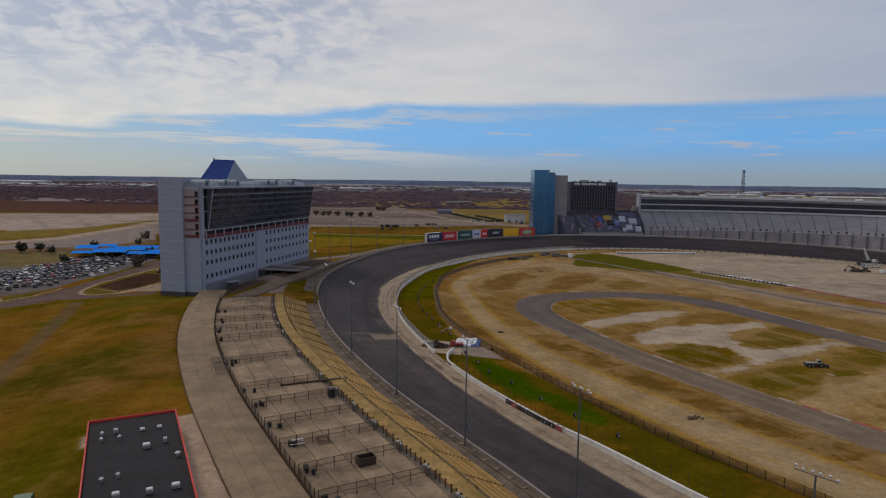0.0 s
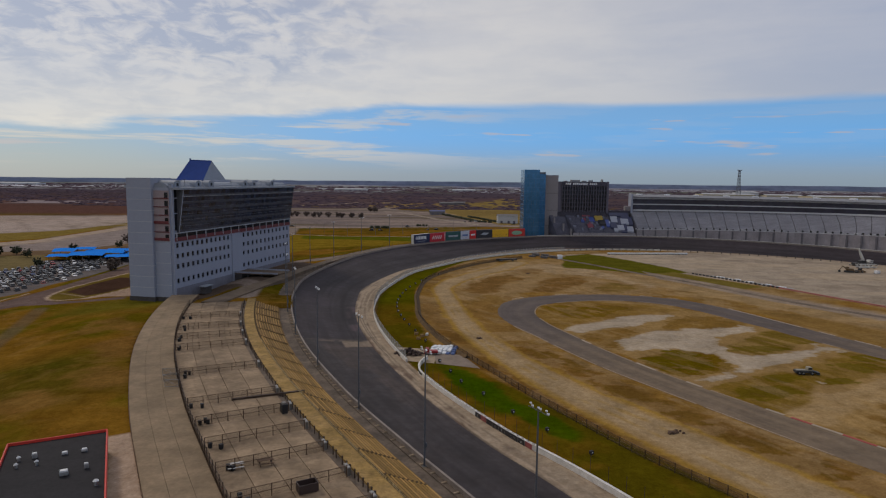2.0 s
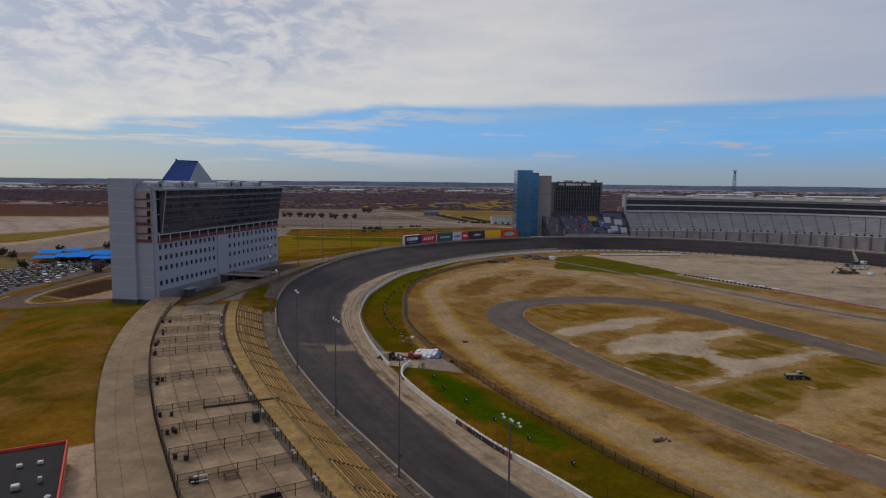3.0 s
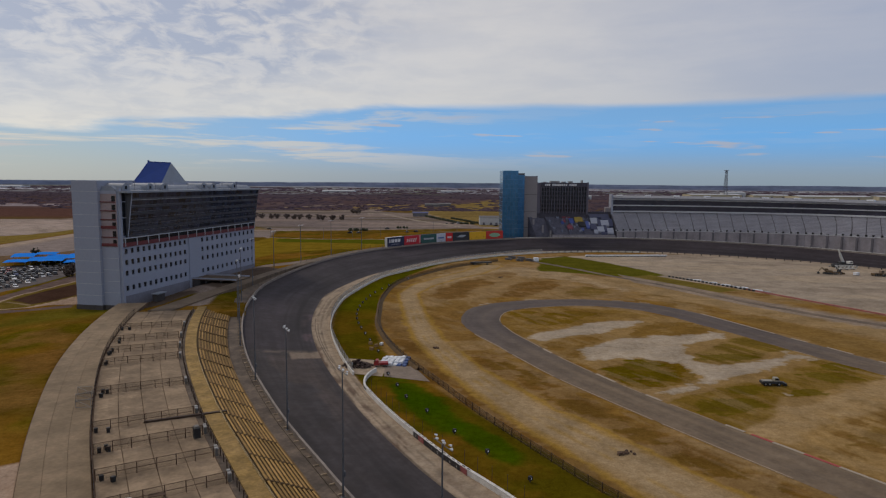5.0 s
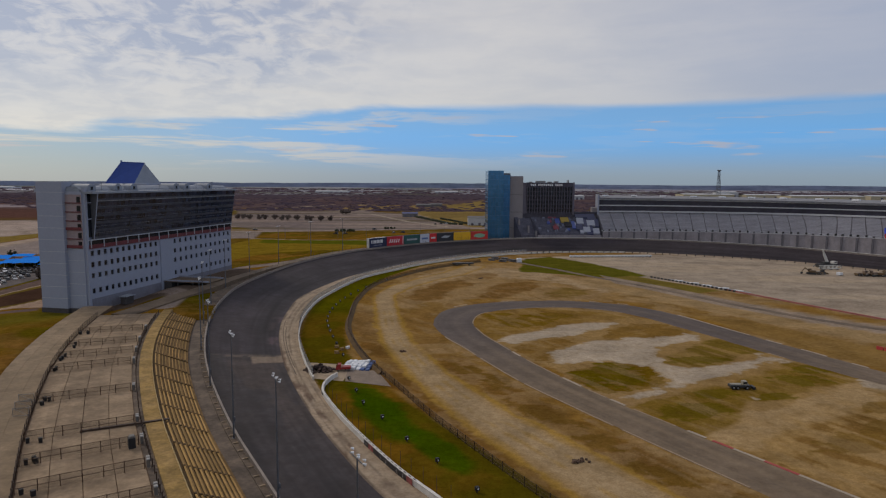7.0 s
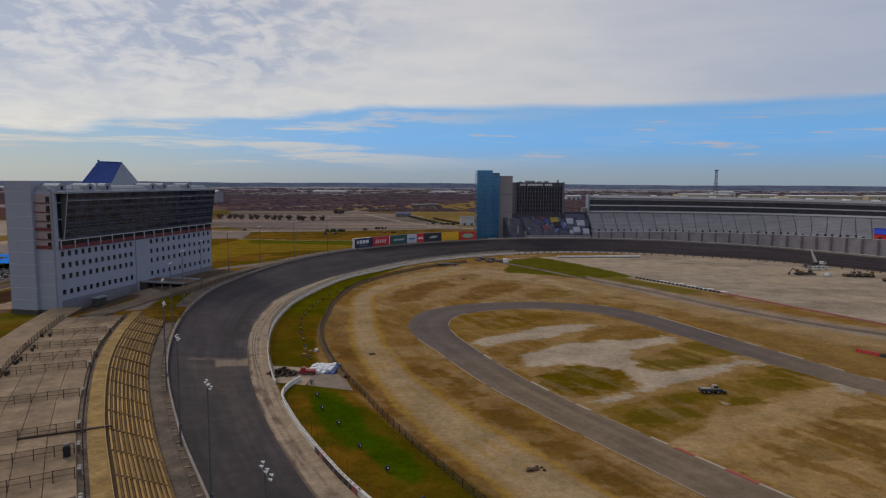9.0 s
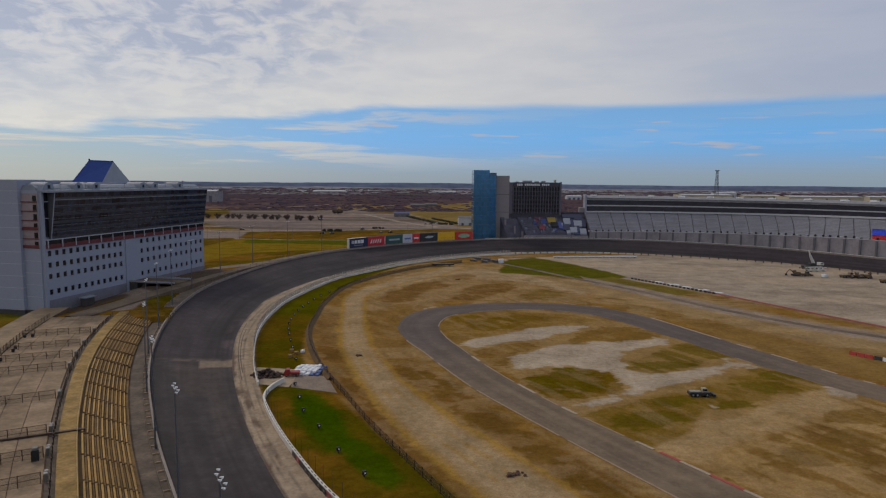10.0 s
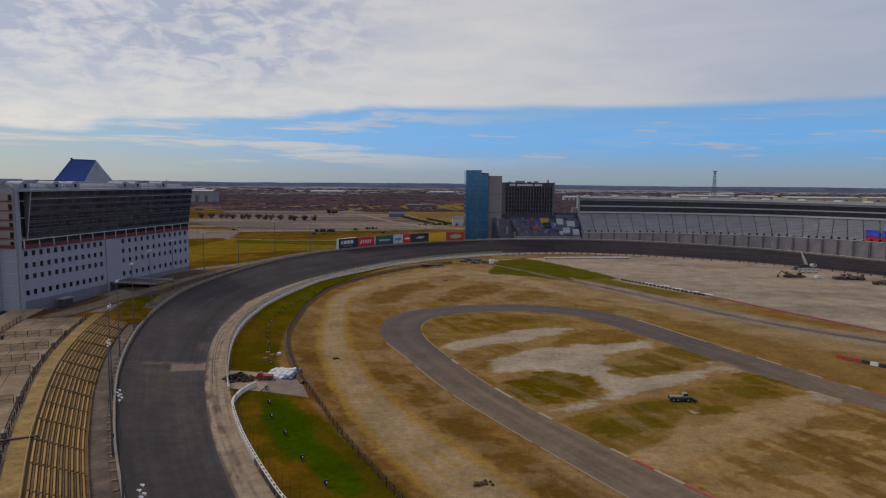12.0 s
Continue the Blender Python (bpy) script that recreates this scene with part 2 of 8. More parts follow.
# ---- mesh helpers ----
class Shape:
    """Corners and faces of one mesh, gathered piece by piece."""

    def __init__(self):
        self.v, self.f = [], []

    def add(self, pts, faces):
        n = len(self.v)
        self.v += [tuple(p) for p in pts]
        self.f += [tuple(n + i for i in f) for f in faces]
        return self

    def box(self, x0, x1, y0, y1, z0, z1, m=None):
        pts = [Vector((x, y, z)) for z in (z0, z1) for x, y in ((x0, y0), (x1, y0), (x1, y1), (x0, y1))]
        if m is not None:
            pts = [m @ p for p in pts]
        return self.add(pts, [(3, 2, 1, 0), (4, 5, 6, 7), (0, 1, 5, 4), (1, 2, 6, 5), (2, 3, 7, 6), (3, 0, 4, 7)])

    def soft_box(self, x0, x1, y0, y1, z0, z1, r=0.1, m=None):
        """A box whose upper edges are chamfered."""
        lo = [(x0, y0), (x1, y0), (x1, y1), (x0, y1)]
        hi = [(x0 + r, y0 + r), (x1 - r, y0 + r), (x1 - r, y1 - r), (x0 + r, y1 - r)]
        pts = [Vector((x, y, z0)) for x, y in lo] + [Vector((x, y, z1 - r)) for x, y in lo] + [Vector((x, y, z1)) for x, y in hi]
        if m is not None:
            pts = [m @ p for p in pts]
        f = [(3, 2, 1, 0), (8, 9, 10, 11)]
        for k in (0, 4):
            f += [(k + i, k + (i + 1) % 4, k + 4 + (i + 1) % 4, k + 4 + i) for i in range(4)]
        return self.add(pts, f)

    def prism(self, outline, z0, z1, m=None):
        """An upright prism over a plan outline that runs anticlockwise."""
        n = len(outline)
        pts = [Vector((x, y, z)) for z in (z0, z1) for x, y in outline]
        if m is not None:
            pts = [m @ p for p in pts]
        return self.add(pts, [tuple(range(n - 1, -1, -1)), tuple(range(n, 2 * n))] + [(i, (i + 1) % n, n + (i + 1) % n, n + i) for i in range(n)])

    def tube(self, a, b, r0, r1=None, n=6):
        a, b = Vector(a), Vector(b)
        r1 = r0 if r1 is None else r1
        q = (b - a).to_track_quat("Z", "Y").to_matrix()
        ring = [Vector((math.cos(2 * math.pi * i / n), math.sin(2 * math.pi * i / n), 0)) for i in range(n)]
        pts = [a + q @ (p * r0) for p in ring] + [b + q @ (p * r1) for p in ring]
        return self.add(pts, [tuple(range(n - 1, -1, -1)), tuple(range(n, 2 * n))] + [(i, (i + 1) % n, n + (i + 1) % n, n + i) for i in range(n)])

    def blob(self, c, r, seed=0, squash=1.0, n=7, m=5):
        """A lumpy clump."""
        rnd = random.Random(seed)
        pts = [(c[0], c[1], c[2] - r * squash)]
        for j in range(1, m):
            a = math.pi * j / m - math.pi / 2
            for i in range(n):
                k = r * rnd.uniform(0.72, 1.2)
                b = 2 * math.pi * (i + 0.5 * (j % 2)) / n
                pts.append((c[0] + k * math.cos(a) * math.cos(b), c[1] + k * math.cos(a) * math.sin(b), c[2] + k * squash * math.sin(a)))
        pts.append((c[0], c[1], c[2] + r * squash))
        f = [(0, 1 + (i + 1) % n, 1 + i) for i in range(n)]
        for j in range(m - 2):
            f += [(1 + j * n + i, 1 + j * n + (i + 1) % n, 1 + (j + 1) * n + (i + 1) % n, 1 + (j + 1) * n + i) for i in range(n)]
        k = 1 + (m - 2) * n
        f += [(k + i, k + (i + 1) % n, len(pts) - 1) for i in range(n)]
        return self.add(pts, f)

    def mesh(self, name, mat):
        me = bpy.data.meshes.new(name)
        me.from_pydata(self.v, [], self.f)
        me.materials.append(mat)
        me.update()
        return me


def part(name, shape, mat, parent=None, label="", kind=""):
    ob = new(name, shape.mesh(name, mat) if isinstance(shape, Shape) else shape)
    if parent is not None:
        ob.parent = parent
    return tagged(ob, label, kind=kind)


def thing(name, at, label, category, group="", turn=0.0, kind=""):
    ob = new(name)
    ob.empty_display_size = 0.2
    ob.matrix_world = pose(*at, 0, 0, turn)
    return tagged(ob, label, category, group, kind)


def tally(name, shape, mat, label, category, kind="", group=""):
    return tagged(new(name, shape.mesh(name, mat)), label, category, group, kind)


# ---- the plan of the turn ----
# stations along the foot of the outer track wall: x, y, wall foot height, track width, distance to the inner wall
TURN_IN = [
    (46, 12, 1.0, 15.0, 22), (24, 33, 1.0, 15.0, 22), (5.1, 56.1, 1.0, 15.0, 21.7), (-8.0, 79.5, 1.0, 14.6, 20.8),
    (-17.6, 96.7, 1.0, 14.3, 19.8), (-32.2, 124.4, 1.1, 16.0, 20.8), (-48, 160, 1.9, 18.7, 24.0), (-59.3, 196, 2.9, 20.8, 27.0),
    (-66, 231, 3.5, 23.2, 31.0), (-67, 266, 4.2, 24.3, 34.2), (-57, 317, 5.3, 26.5, 35.5), (-41, 354, 6, 28, 38)]
TURN_OUT = [
    (-23, 383, 6, 27, 38), (8, 416, 6, 26, 38), (46, 441, 6, 25, 37), (86, 455, 6, 26, 36),
    (130, 457, 6, 26, 35), (172, 446, 6, 26, 34), (209, 424, 6, 24, 31), (238, 398, 6, 20, 26),
    (256, 370, 6, 15, 21), (271, 343, 6, 12, 18), (300, 290, 6, 12, 18), (330, 235, 6, 12, 18)]
STATIONS = TURN_IN + TURN_OUT


def spline(rows, n=24):
    rows = np.array(rows, float)
    p = np.vstack([2 * rows[0] - rows[1], rows, 2 * rows[-1] - rows[-2]])
    out = []
    for i in range(1, len(p) - 2):
        for k in range(n):
            t = k / n
            out.append(0.5 * (2 * p[i] + (p[i + 1] - p[i - 1]) * t + (2 * p[i - 1] - 5 * p[i] + 4 * p[i + 1] - p[i + 2]) * t * t + (3 * p[i] - p[i - 1] - 3 * p[i + 1] + p[i + 2]) * t ** 3))
    return np.array(out + [p[-2]])


LINE = spline(STATIONS)
RUN = np.concatenate([[0], np.cumsum(np.hypot(*np.diff(LINE[:, :2], axis=0).T))])
LENGTH = RUN[-1]


def row(s):
    return np.array([np.interp(s, RUN, LINE[:, k]) for k in range(5)])


def heading(s):
    a, b = row(max(s - 2, 0)), row(min(s + 2, LENGTH))
    d = (b - a)[:2]
    return d / np.linalg.norm(d)


def spot(s, d, z):
    """The place at s along the wall, d metres outside it."""
    r, h = row(s), heading(s)
    return Vector((r[0] - h[1] * d, r[1] + h[0] * d, z))


def along(x, y):
    """The s nearest to a place."""
    return float(RUN[np.argmin((LINE[:, 0] - x) ** 2 + (LINE[:, 1] - y) ** 2)])


def yaw_at(s):
    h = heading(s)
    return math.degrees(math.atan2(h[1], h[0]))


def loft(s0, s1, step, profile, closed=True):
    """A body swept along the wall; profile(s) gives (d, z) corners, inner side first and over the top."""
    sh = Shape()
    n = max(1, int(round((s1 - s0) / step)))
    rings = []
    for i in range(n + 1):
        s = s0 + (s1 - s0) * i / n
        rings.append([spot(s, d, z) for d, z in profile(s)])
    k = len(rings[0])
    pts = [p for r in rings for p in r]
    f = []
    for i in range(n):
        for j in range(k if closed else k - 1):
            a, b = i * k + j, i * k + (j + 1) % k
            f.append((a, a + k, b + k, b))
    if closed:
        f += [tuple(range(k)), tuple(n * k + j for j in range(k - 1, -1, -1))]
    sh.add(pts, f)
    return sh


def slab(d0, d1, z0, z1, base=-0.6):
    return lambda s: [(d0, base), (d0, z0), (d1, z1), (d1, base)]


S_END = along(-61.8, 207)      # north end of the bleachers
S_TERR = along(-61.4, 205)
Z_TERR, Z_WALK = 5.5, 5.6


# ---- ground ----
def lattice(seed, n=256):
    return np.random.RandomState(seed).rand(n, n)


def noise2(x, y, size, seed, octaves=4):
    """Smooth random field between 0 and 1."""
    out, amp, tot = np.zeros_like(x), 1.0, 0.0
    for o in range(octaves):
        g = lattice(seed + o)
        fx, fy = x / size * 2 ** o + 57.3 * o, y / size * 2 ** o + 31.7 * o
        ix, iy = np.floor(fx).astype(int), np.floor(fy).astype(int)
        tx, ty = fx - ix, fy - iy
        tx, ty = tx * tx * (3 - 2 * tx), ty * ty * (3 - 2 * ty)
        g00, g10 = g[ix % 256, iy % 256], g[(ix + 1) % 256, iy % 256]
        g01, g11 = g[ix % 256, (iy + 1) % 256], g[(ix + 1) % 256, (iy + 1) % 256]
        out += amp * ((g00 * (1 - tx) + g10 * tx) * (1 - ty) + (g01 * (1 - tx) + g11 * tx) * ty)
        tot += amp
        amp *= 0.55
    return out / tot


def step01(v, a, b):
    t = np.clip((v - a) / (b - a), 0, 1)
    return t * t * (3 - 2 * t)


def to_line(x, y, pts):
    """Distance from every place to a broken line."""
    best = np.full(x.shape, 1e9)
    for (ax, ay), (bx, by) in zip(pts[:-1], pts[1:]):
        ux, uy = bx - ax, by - ay
        t = np.clip(((x - ax) * ux + (y - ay) * uy) / (ux * ux + uy * uy), 0, 1)
        best = np.minimum(best, np.hypot(x - ax - t * ux, y - ay - t * uy))
    return best


def inside(x, y, poly):
    """Signed distance to a plan outline, positive within."""
    c = np.zeros(x.shape, bool)
    n = len(poly)
    for i in range(n):
        (ax, ay), (bx, by) = poly[i], poly[(i + 1) % n]
        if ay != by:
            c ^= ((ay > y) != (by > y)) & (x < (bx - ax) * (y - ay) / (by - ay) + ax)
    d = to_line(x, y, list(poly) + [poly[0]])
    return np.where(c, d, -d)


def wall_distance(x, y):
    """Signed distance outside the outer track wall, and s along it."""
    shape = x.shape
    x, y = x.ravel(), y.ravel()
    d, s = np.full(x.shape, 1e9), np.zeros(x.shape)
    px, py = LINE[:, 0], LINE[:, 1]
    for a in range(0, len(x), 20000):
        xx, yy = x[a:a + 20000, None], y[a:a + 20000, None]
        q = (xx - px[None, ::3]) ** 2 + (yy - py[None, ::3]) ** 2
        i = np.argmin(q, axis=1) * 3
        i0, i1 = np.maximum(i - 1, 0), np.minimum(i + 1, len(px) - 1)
        tx, ty = px[i1] - px[i0], py[i1] - py[i0]
        ln = np.hypot(tx, ty)
        off = (-(ty) * (x[a:a + 20000] - px[i]) + tx * (y[a:a + 20000] - py[i])) / ln
        far = np.sqrt(q[np.arange(len(i)), i // 3])
        d[a:a + 20000] = np.sign(off) * far
        s[a:a + 20000] = RUN[i]
    return d.reshape(shape), s.reshape(shape)


def axis(*spans):
    out = []
    for a, b, st in spans:
        out += list(np.arange(a, b, st))
    return np.array(out)


xs = axis((-4800, -1200, 300), (-1200, -480, 36), (-480, -300, 5), (-300, -235, 2.5), (-235, -125, 1.0), (-125, -80, 1.5), (-80, -30, 0.8), (-30, 125, 0.42), (125, 135, 0.8), (135, 340, 4), (340, 1200, 43), (1200, 4801, 300))
ys = axis((-1500, -200, 130), (-200, -30, 9), (-30, 40, 3), (40, 60, 1.2), (60, 215, 0.45), (215, 260, 0.7), (260, 350, 1.3), (350, 620, 3), (620, 1200, 12), (1200, 3000, 60), (3000, 4801, 180))
GX, GY = np.meshgrid(xs, ys, indexing="ij")
D, S = wall_distance(GX, GY)
n1, n2, n3 = noise2(GX, GY, 40, 3), noise2(GX, GY, 11, 9), noise2(GX, GY, 160, 20, 3)
# fine clumps, drawn out along the mowing and driving lines
n4 = noise2(GX * 0.75 + GY * 0.35, GY * 0.9 - GX * 0.5, 4.2, 31, 3)

# height: a bank of earth carries the terrace; it falls away outside
zw = np.interp(S, RUN, LINE[:, 2])
south = 1 - step01(S, S_TERR - 4, S_TERR + 26)
crest = south * 5.0 + (1 - south) * (zw - 0.15)
edge_d = south * 41.5 + (1 - south) * 9
fall = step01(D, edge_d + 7 * south, edge_d + 40)
GZ = crest * (1 - fall) + fall * 1.3 * (1 - step01(D, 82, 140))
GZ = np.where(D > 0.5, GZ, np.where(D > -1.5, zw - 1.2, -0.02))
GZ = np.where((D > -1.5) & (D <= 0.5), np.minimum(zw - 0.8, 2.0), GZ)
GZ = np.where(D <= -1.5, -0.02, GZ)
GZ = np.where((D > 0.5) & (D < edge_d - 1) & (S < S_TERR), np.minimum(2.0, zw - 0.4), GZ)
# south of the terrace the bank is one plain slope
GZ = np.where((D > 0.5) & (D < edge_d - 1) & (S < along(12, 48)), 0.6 + 4.4 * step01(D, 5, edge_d - 1), GZ)
lane_rise = step01(S, S_TERR - 6, S_TERR + 8) * (1 - step01(S, along(-60, 300), along(-41, 354))) * step01(D, 4, 12) * (1 - step01(D, 20, 34))
GZ = np.where(D > 0.5, GZ + lane_rise * np.maximum(0, 5.0 - GZ), GZ)
right = step01(S, along(70, 452), along(90, 456))
GZ = GZ * (1 - right * (D > 0.5))
far = step01(np.hypot(GX, GY), 1500, 4600)
GZ = GZ + far * (n3 - 0.45) * 16 * (D > 0)
# colour of the ground
col = np.zeros(GX.shape + (3,))


SAT = np.array([1.13, 1.015, 0.70])


def lay(mask, colour):
    c = np.array(colour) * SAT
    m = np.clip(mask, 0, 1)[..., None]
    col[:] = col * (1 - m) + c * m


BROWN, OLIVE, TAN, PALE, GREEN = (0.150, 0.086, 0.022), (0.105, 0.068, 0.008), (0.305, 0.228, 0.128), (0.385, 0.305, 0.215), (0.031, 0.058, 0.002)
lay(np.ones(GX.shape), BROWN)
lay(step01(n1 * 0.6 + n2 * 0.4, 0.46, 0.62), OLIVE)
lay(step01(n2 * 0.5 + n3 * 0.5, 0.50, 0.66) * 0.7, TAN)
w1 = (n1 - 0.5) * 14 + (n2 - 0.5) * 7
w2 = (n1 - 0.5) * 5 + (n2 - 0.5) * 5
infield = D < -22
lay(step01(n4, 0.52, 0.74) * 0.6, (0.215, 0.152, 0.078))
lay(step01(0.52 - n4, 0.02, 0.22) * 0.7, (0.092, 0.058, 0.007))
# worn winter grass over the whole infield, torn open by wheels
SAT = np.array([1.06, 0.985, 0.86])
field = (infield & (GX < 190) & (GY < 420)) * 1.0
fine = noise2(GX, GY, 2.6, 211, 3)
speck = noise2(GX * 0.7, GY, 4.0, 261, 4)
mott = noise2(GX * 0.8 + GY * 0.3, GY * 0.6 - GX * 0.3, 9, 221, 4)
EARTH, UMBER, OCHRE, MOSS, LEAF = (0.205, 0.130, 0.047), (0.134, 0.072, 0.018), (0.205, 0.117, 0.024), (0.118, 0.074, 0.004), (0.084, 0.068, 0.002)
DIRT, DUST, STRAW, GREY, STONE = (0.272, 0.200, 0.118), (0.325, 0.262, 0.186), (0.280, 0.180, 0.044), (0.300, 0.255, 0.200), (0.350, 0.312, 0.275)
lay(field, EARTH)
lay(field * step01(mott, 0.50, 0.66) * 0.65, OCHRE)
lay(field * step01(0.5 - mott, 0.05, 0.12) * 0.5, DIRT)
lay(field * step01(speck, 0.56, 0.64) * 0.45, UMBER)
tongue = noise2(GX * 0.32, GY * 0.9, 3.2, 251, 3)
grit = noise2(GX * 0.6, GY, 1.5, 271, 2)
ragged = (n2 - 0.5) * 3 + (n4 - 0.5) * 4 + (fine - 0.5) * 4 + (tongue - 0.5) * 7 + (grit - 0.5) * 2.4
tuft = noise2(GX * 0.9 + GY * 0.45, (GY * 0.9 - GX * 0.45) * 0.16, 2.4, 241, 4)


def patch(places, colour, strength=0.85, edge=0.3, rag=0.5):
    """A bare or green patch with a torn outline and thin places within."""
    worn_in = 0.62 + 0.38 * step01(speck * 0.7 + grit * 0.3, 0.42, 0.52)
    lay(step01(inside(GX, GY, places) + ragged * rag, -edge, edge) * strength * worn_in, colour)


def blot(cx, cy, rx, ry, lean, colour, strength=0.8):
    """A soft blot, drawn out along the ground by lean."""
    ux, uy = GX - cx - (GY - cy) * lean, GY - cy
    lay(step01(1 - np.hypot(ux / rx, uy / ry) + (n2 - 0.5) * 0.9 + (n4 - 0.5) * 0.9 + (speck - 0.5) * 1.2 + (grit - 0.5) * 0.5, -0.02, 0.09) * strength, colour)


# bare north end with brown tufts
NORTH = [(-14, 250), (-8, 232), (2, 240), (16, 252), (40, 256), (66, 252), (90, 248), (112, 232), (128, 226), (118, 252), (104, 276), (90, 304), (66, 340), (58, 372), (30, 352), (8, 326), (-8, 292)]
patch(NORTH, (0.255, 0.180, 0.098), 0.9, 1.2, 1.0)
patch([(-10, 262), (4, 280), (24, 312), (44, 314), (66, 300), (84, 270), (92, 280), (60, 344), (30, 345), (6, 318)], DUST, 0.65, 1.5, 1.2)
patch([(0, 259), (4, 276), (13, 296), (24, 304), (29, 291), (20, 276), (13, 259), (5, 247)], UMBER, 0.8, 1.5, 0.8)
patch([(28, 263), (35, 282), (48, 297), (59, 303), (59, 287), (48, 268), (38, 256), (28, 255)], UMBER, 0.85, 1.5, 0.8)
patch([(58, 268), (70, 282), (77, 275), (76, 265), (67, 258), (58, 260)], (0.140, 0.095, 0.022), 0.85, 1.5, 0.8)
patch([(25, 319), (35, 328), (46, 324), (38, 308)], UMBER, 0.7, 2, 0.8)
patch([(86, 262), (98, 262), (112, 244), (116, 232), (102, 238)], (0.165, 0.102, 0.030), 0.7, 1.5, 0.8)
# brown ground on both sides of the worn band
patch([(-19, 215), (-18, 240), (-12, 227), (-6, 187), (-1, 169), (5, 151), (12, 135), (17, 120), (20, 110), (26, 98), (38, 76), (28, 86), (20, 102), (12, 117), (3, 137), (-7, 163)], (0.180, 0.112, 0.046), 0.85, 1.5, 0.6)
for cx, cy, rx, ry, k in ((-2, 152, 4, 12, -0.45), (6, 136, 3.5, 12, -0.5), (14, 118, 4, 14, -0.5), (-7, 176, 3, 10, -0.3)):
    blot(cx, cy, rx, ry, k, UMBER, 0.75)
patch([(-3, 221), (5, 234), (10, 227), (11, 200), (15, 187), (8, 183), (1, 191), (-2, 208)], (0.185, 0.112, 0.038), 0.9, 1.5, 0.6)
patch([(7, 169), (16, 172), (23, 157), (29, 137), (35, 127), (42, 117), (47, 107), (54, 94), (66, 74), (50, 84), (40, 102), (35, 110), (30, 122), (25, 133), (17, 149), (11, 160)], UMBER, 0.8, 1.5, 0.9)
for cx, cy, rx, ry, k in ((20, 155, 4, 12, -0.5), (33, 122, 4, 14, -0.6), (46, 98, 4, 12, -0.6)):
    blot(cx, cy, rx, ry, k, (0.128, 0.078, 0.018), 0.7)
lay(field * step01(0.46 - speck, 0.0, 0.06) * step01(GX, -4, 6) * (GX < 60) * (GY < 178) * 0.55, (0.235, 0.160, 0.085))
# the wide worn band that follows the turn: grey dust in the wheel track, straw along both rims
BAND = [(66, 44), (52, 68), (40, 88), (33, 101), (26.5, 113), (19.7, 125), (14.5, 137), (8.5, 152), (4.5, 165), (-1.5, 186), (-5, 209), (-8, 240), (-10, 262), (-4, 284), (8, 305), (22, 325), (34, 350)]
bd = to_line(GX, GY, BAND)
half = np.interp(GY, [60, 100, 150, 200, 260, 330], [6.8, 6.2, 4.3, 3.6, 3.4, 5.5])
wander = (n2 - 0.5) * 3 + (n4 - 0.5) * 2 + (fine - 0.5) * 1.2
lay(step01(half + 1.4 + wander * 0.6 + (grit - 0.5) * 1.6 - bd, -0.5, 0.5) * field * 0.8, STRAW)
lay(step01(half + wander * 0.4 + (grit - 0.5) * 0.8 - bd, -0.5, 0.5) * field * 0.92, DIRT)
lay(step01(half * 0.7 + wander * 0.5 - bd, -0.9, 0.9) * field * 0.85, (0.300, 0.232, 0.150))
for k, w in ((0.3, 0.4), (0.95, 0.5)):
    lay(step01(w + ragged * 0.18 - np.abs(bd - half * k), -0.5, 0.5) * field * step01(n2 * 0.6 + n4 * 0.4, 0.40, 0.58) * (GY < 230) * 0.5, STRAW)
patch([(1, 186), (2, 183), (9, 185), (17, 184.6), (19, 178), (15, 175), (8, 173), (2, 174)], (0.258, 0.182, 0.098), 0.8, 0.8, 0.4)
# grass between the inner wall and the ring fence
RING = [(46, 60), (37.5, 73.5), (33.2, 80), (28.1, 87), (23.2, 94.5), (17.8, 105), (8, 125.5), (0.5, 143.8), (-7.5, 163.7), (-13.9, 184.3), (-18, 203.8), (-19.3, 223.7), (-19.8, 253.7), (-14, 293.6), (10, 340), (40, 372)]
inner = np.interp(S, RUN, LINE[:, 4])
belt = step01(-D - inner, 0.3, 1.0) * (1 - step01(-D - np.interp(S, [RUN[0], along(-33, 124), along(-48, 160), along(-66, 231), along(-57, 317), along(-23, 383)], [38, 36.5, 36.5, 47, 46, 40]), -1.2, 0.6)) * (S < along(30, 431))
lay(belt, (0.098, 0.064, 0.006))
lay(belt * step01(n2, 0.42, 0.60) * 0.8, (0.066, 0.058, 0.003))
lay(belt * step01(S, along(-60, 200), along(-67, 240)) * 0.75, (0.070, 0.076, 0.002))
lay(belt * (1 - step01(S, along(-33, 124), along(-38, 135))) * step01(0.50 - n2 * 0.6 - n4 * 0.4, 0.0, 0.08) * 0.6, (0.150, 0.078, 0.010))
for cx, cy, rx, ry, a in ((-5, 137, 5.0, 15, -0.46), (-2, 128, 4.5, 20, -0.42), (8, 112, 4.0, 14, -0.50)):
    ux, uy = (GX - cx) * math.cos(a) - (GY - cy) * math.sin(a), (GX - cx) * math.sin(a) + (GY - cy) * math.cos(a)
    lay(step01(1 - np.hypot(ux / rx, uy / ry) + w2 * 0.06 + (grit - 0.5) * 0.3, 0.0, 0.45) * 0.85, (0.031, 0.064, 0.0005))
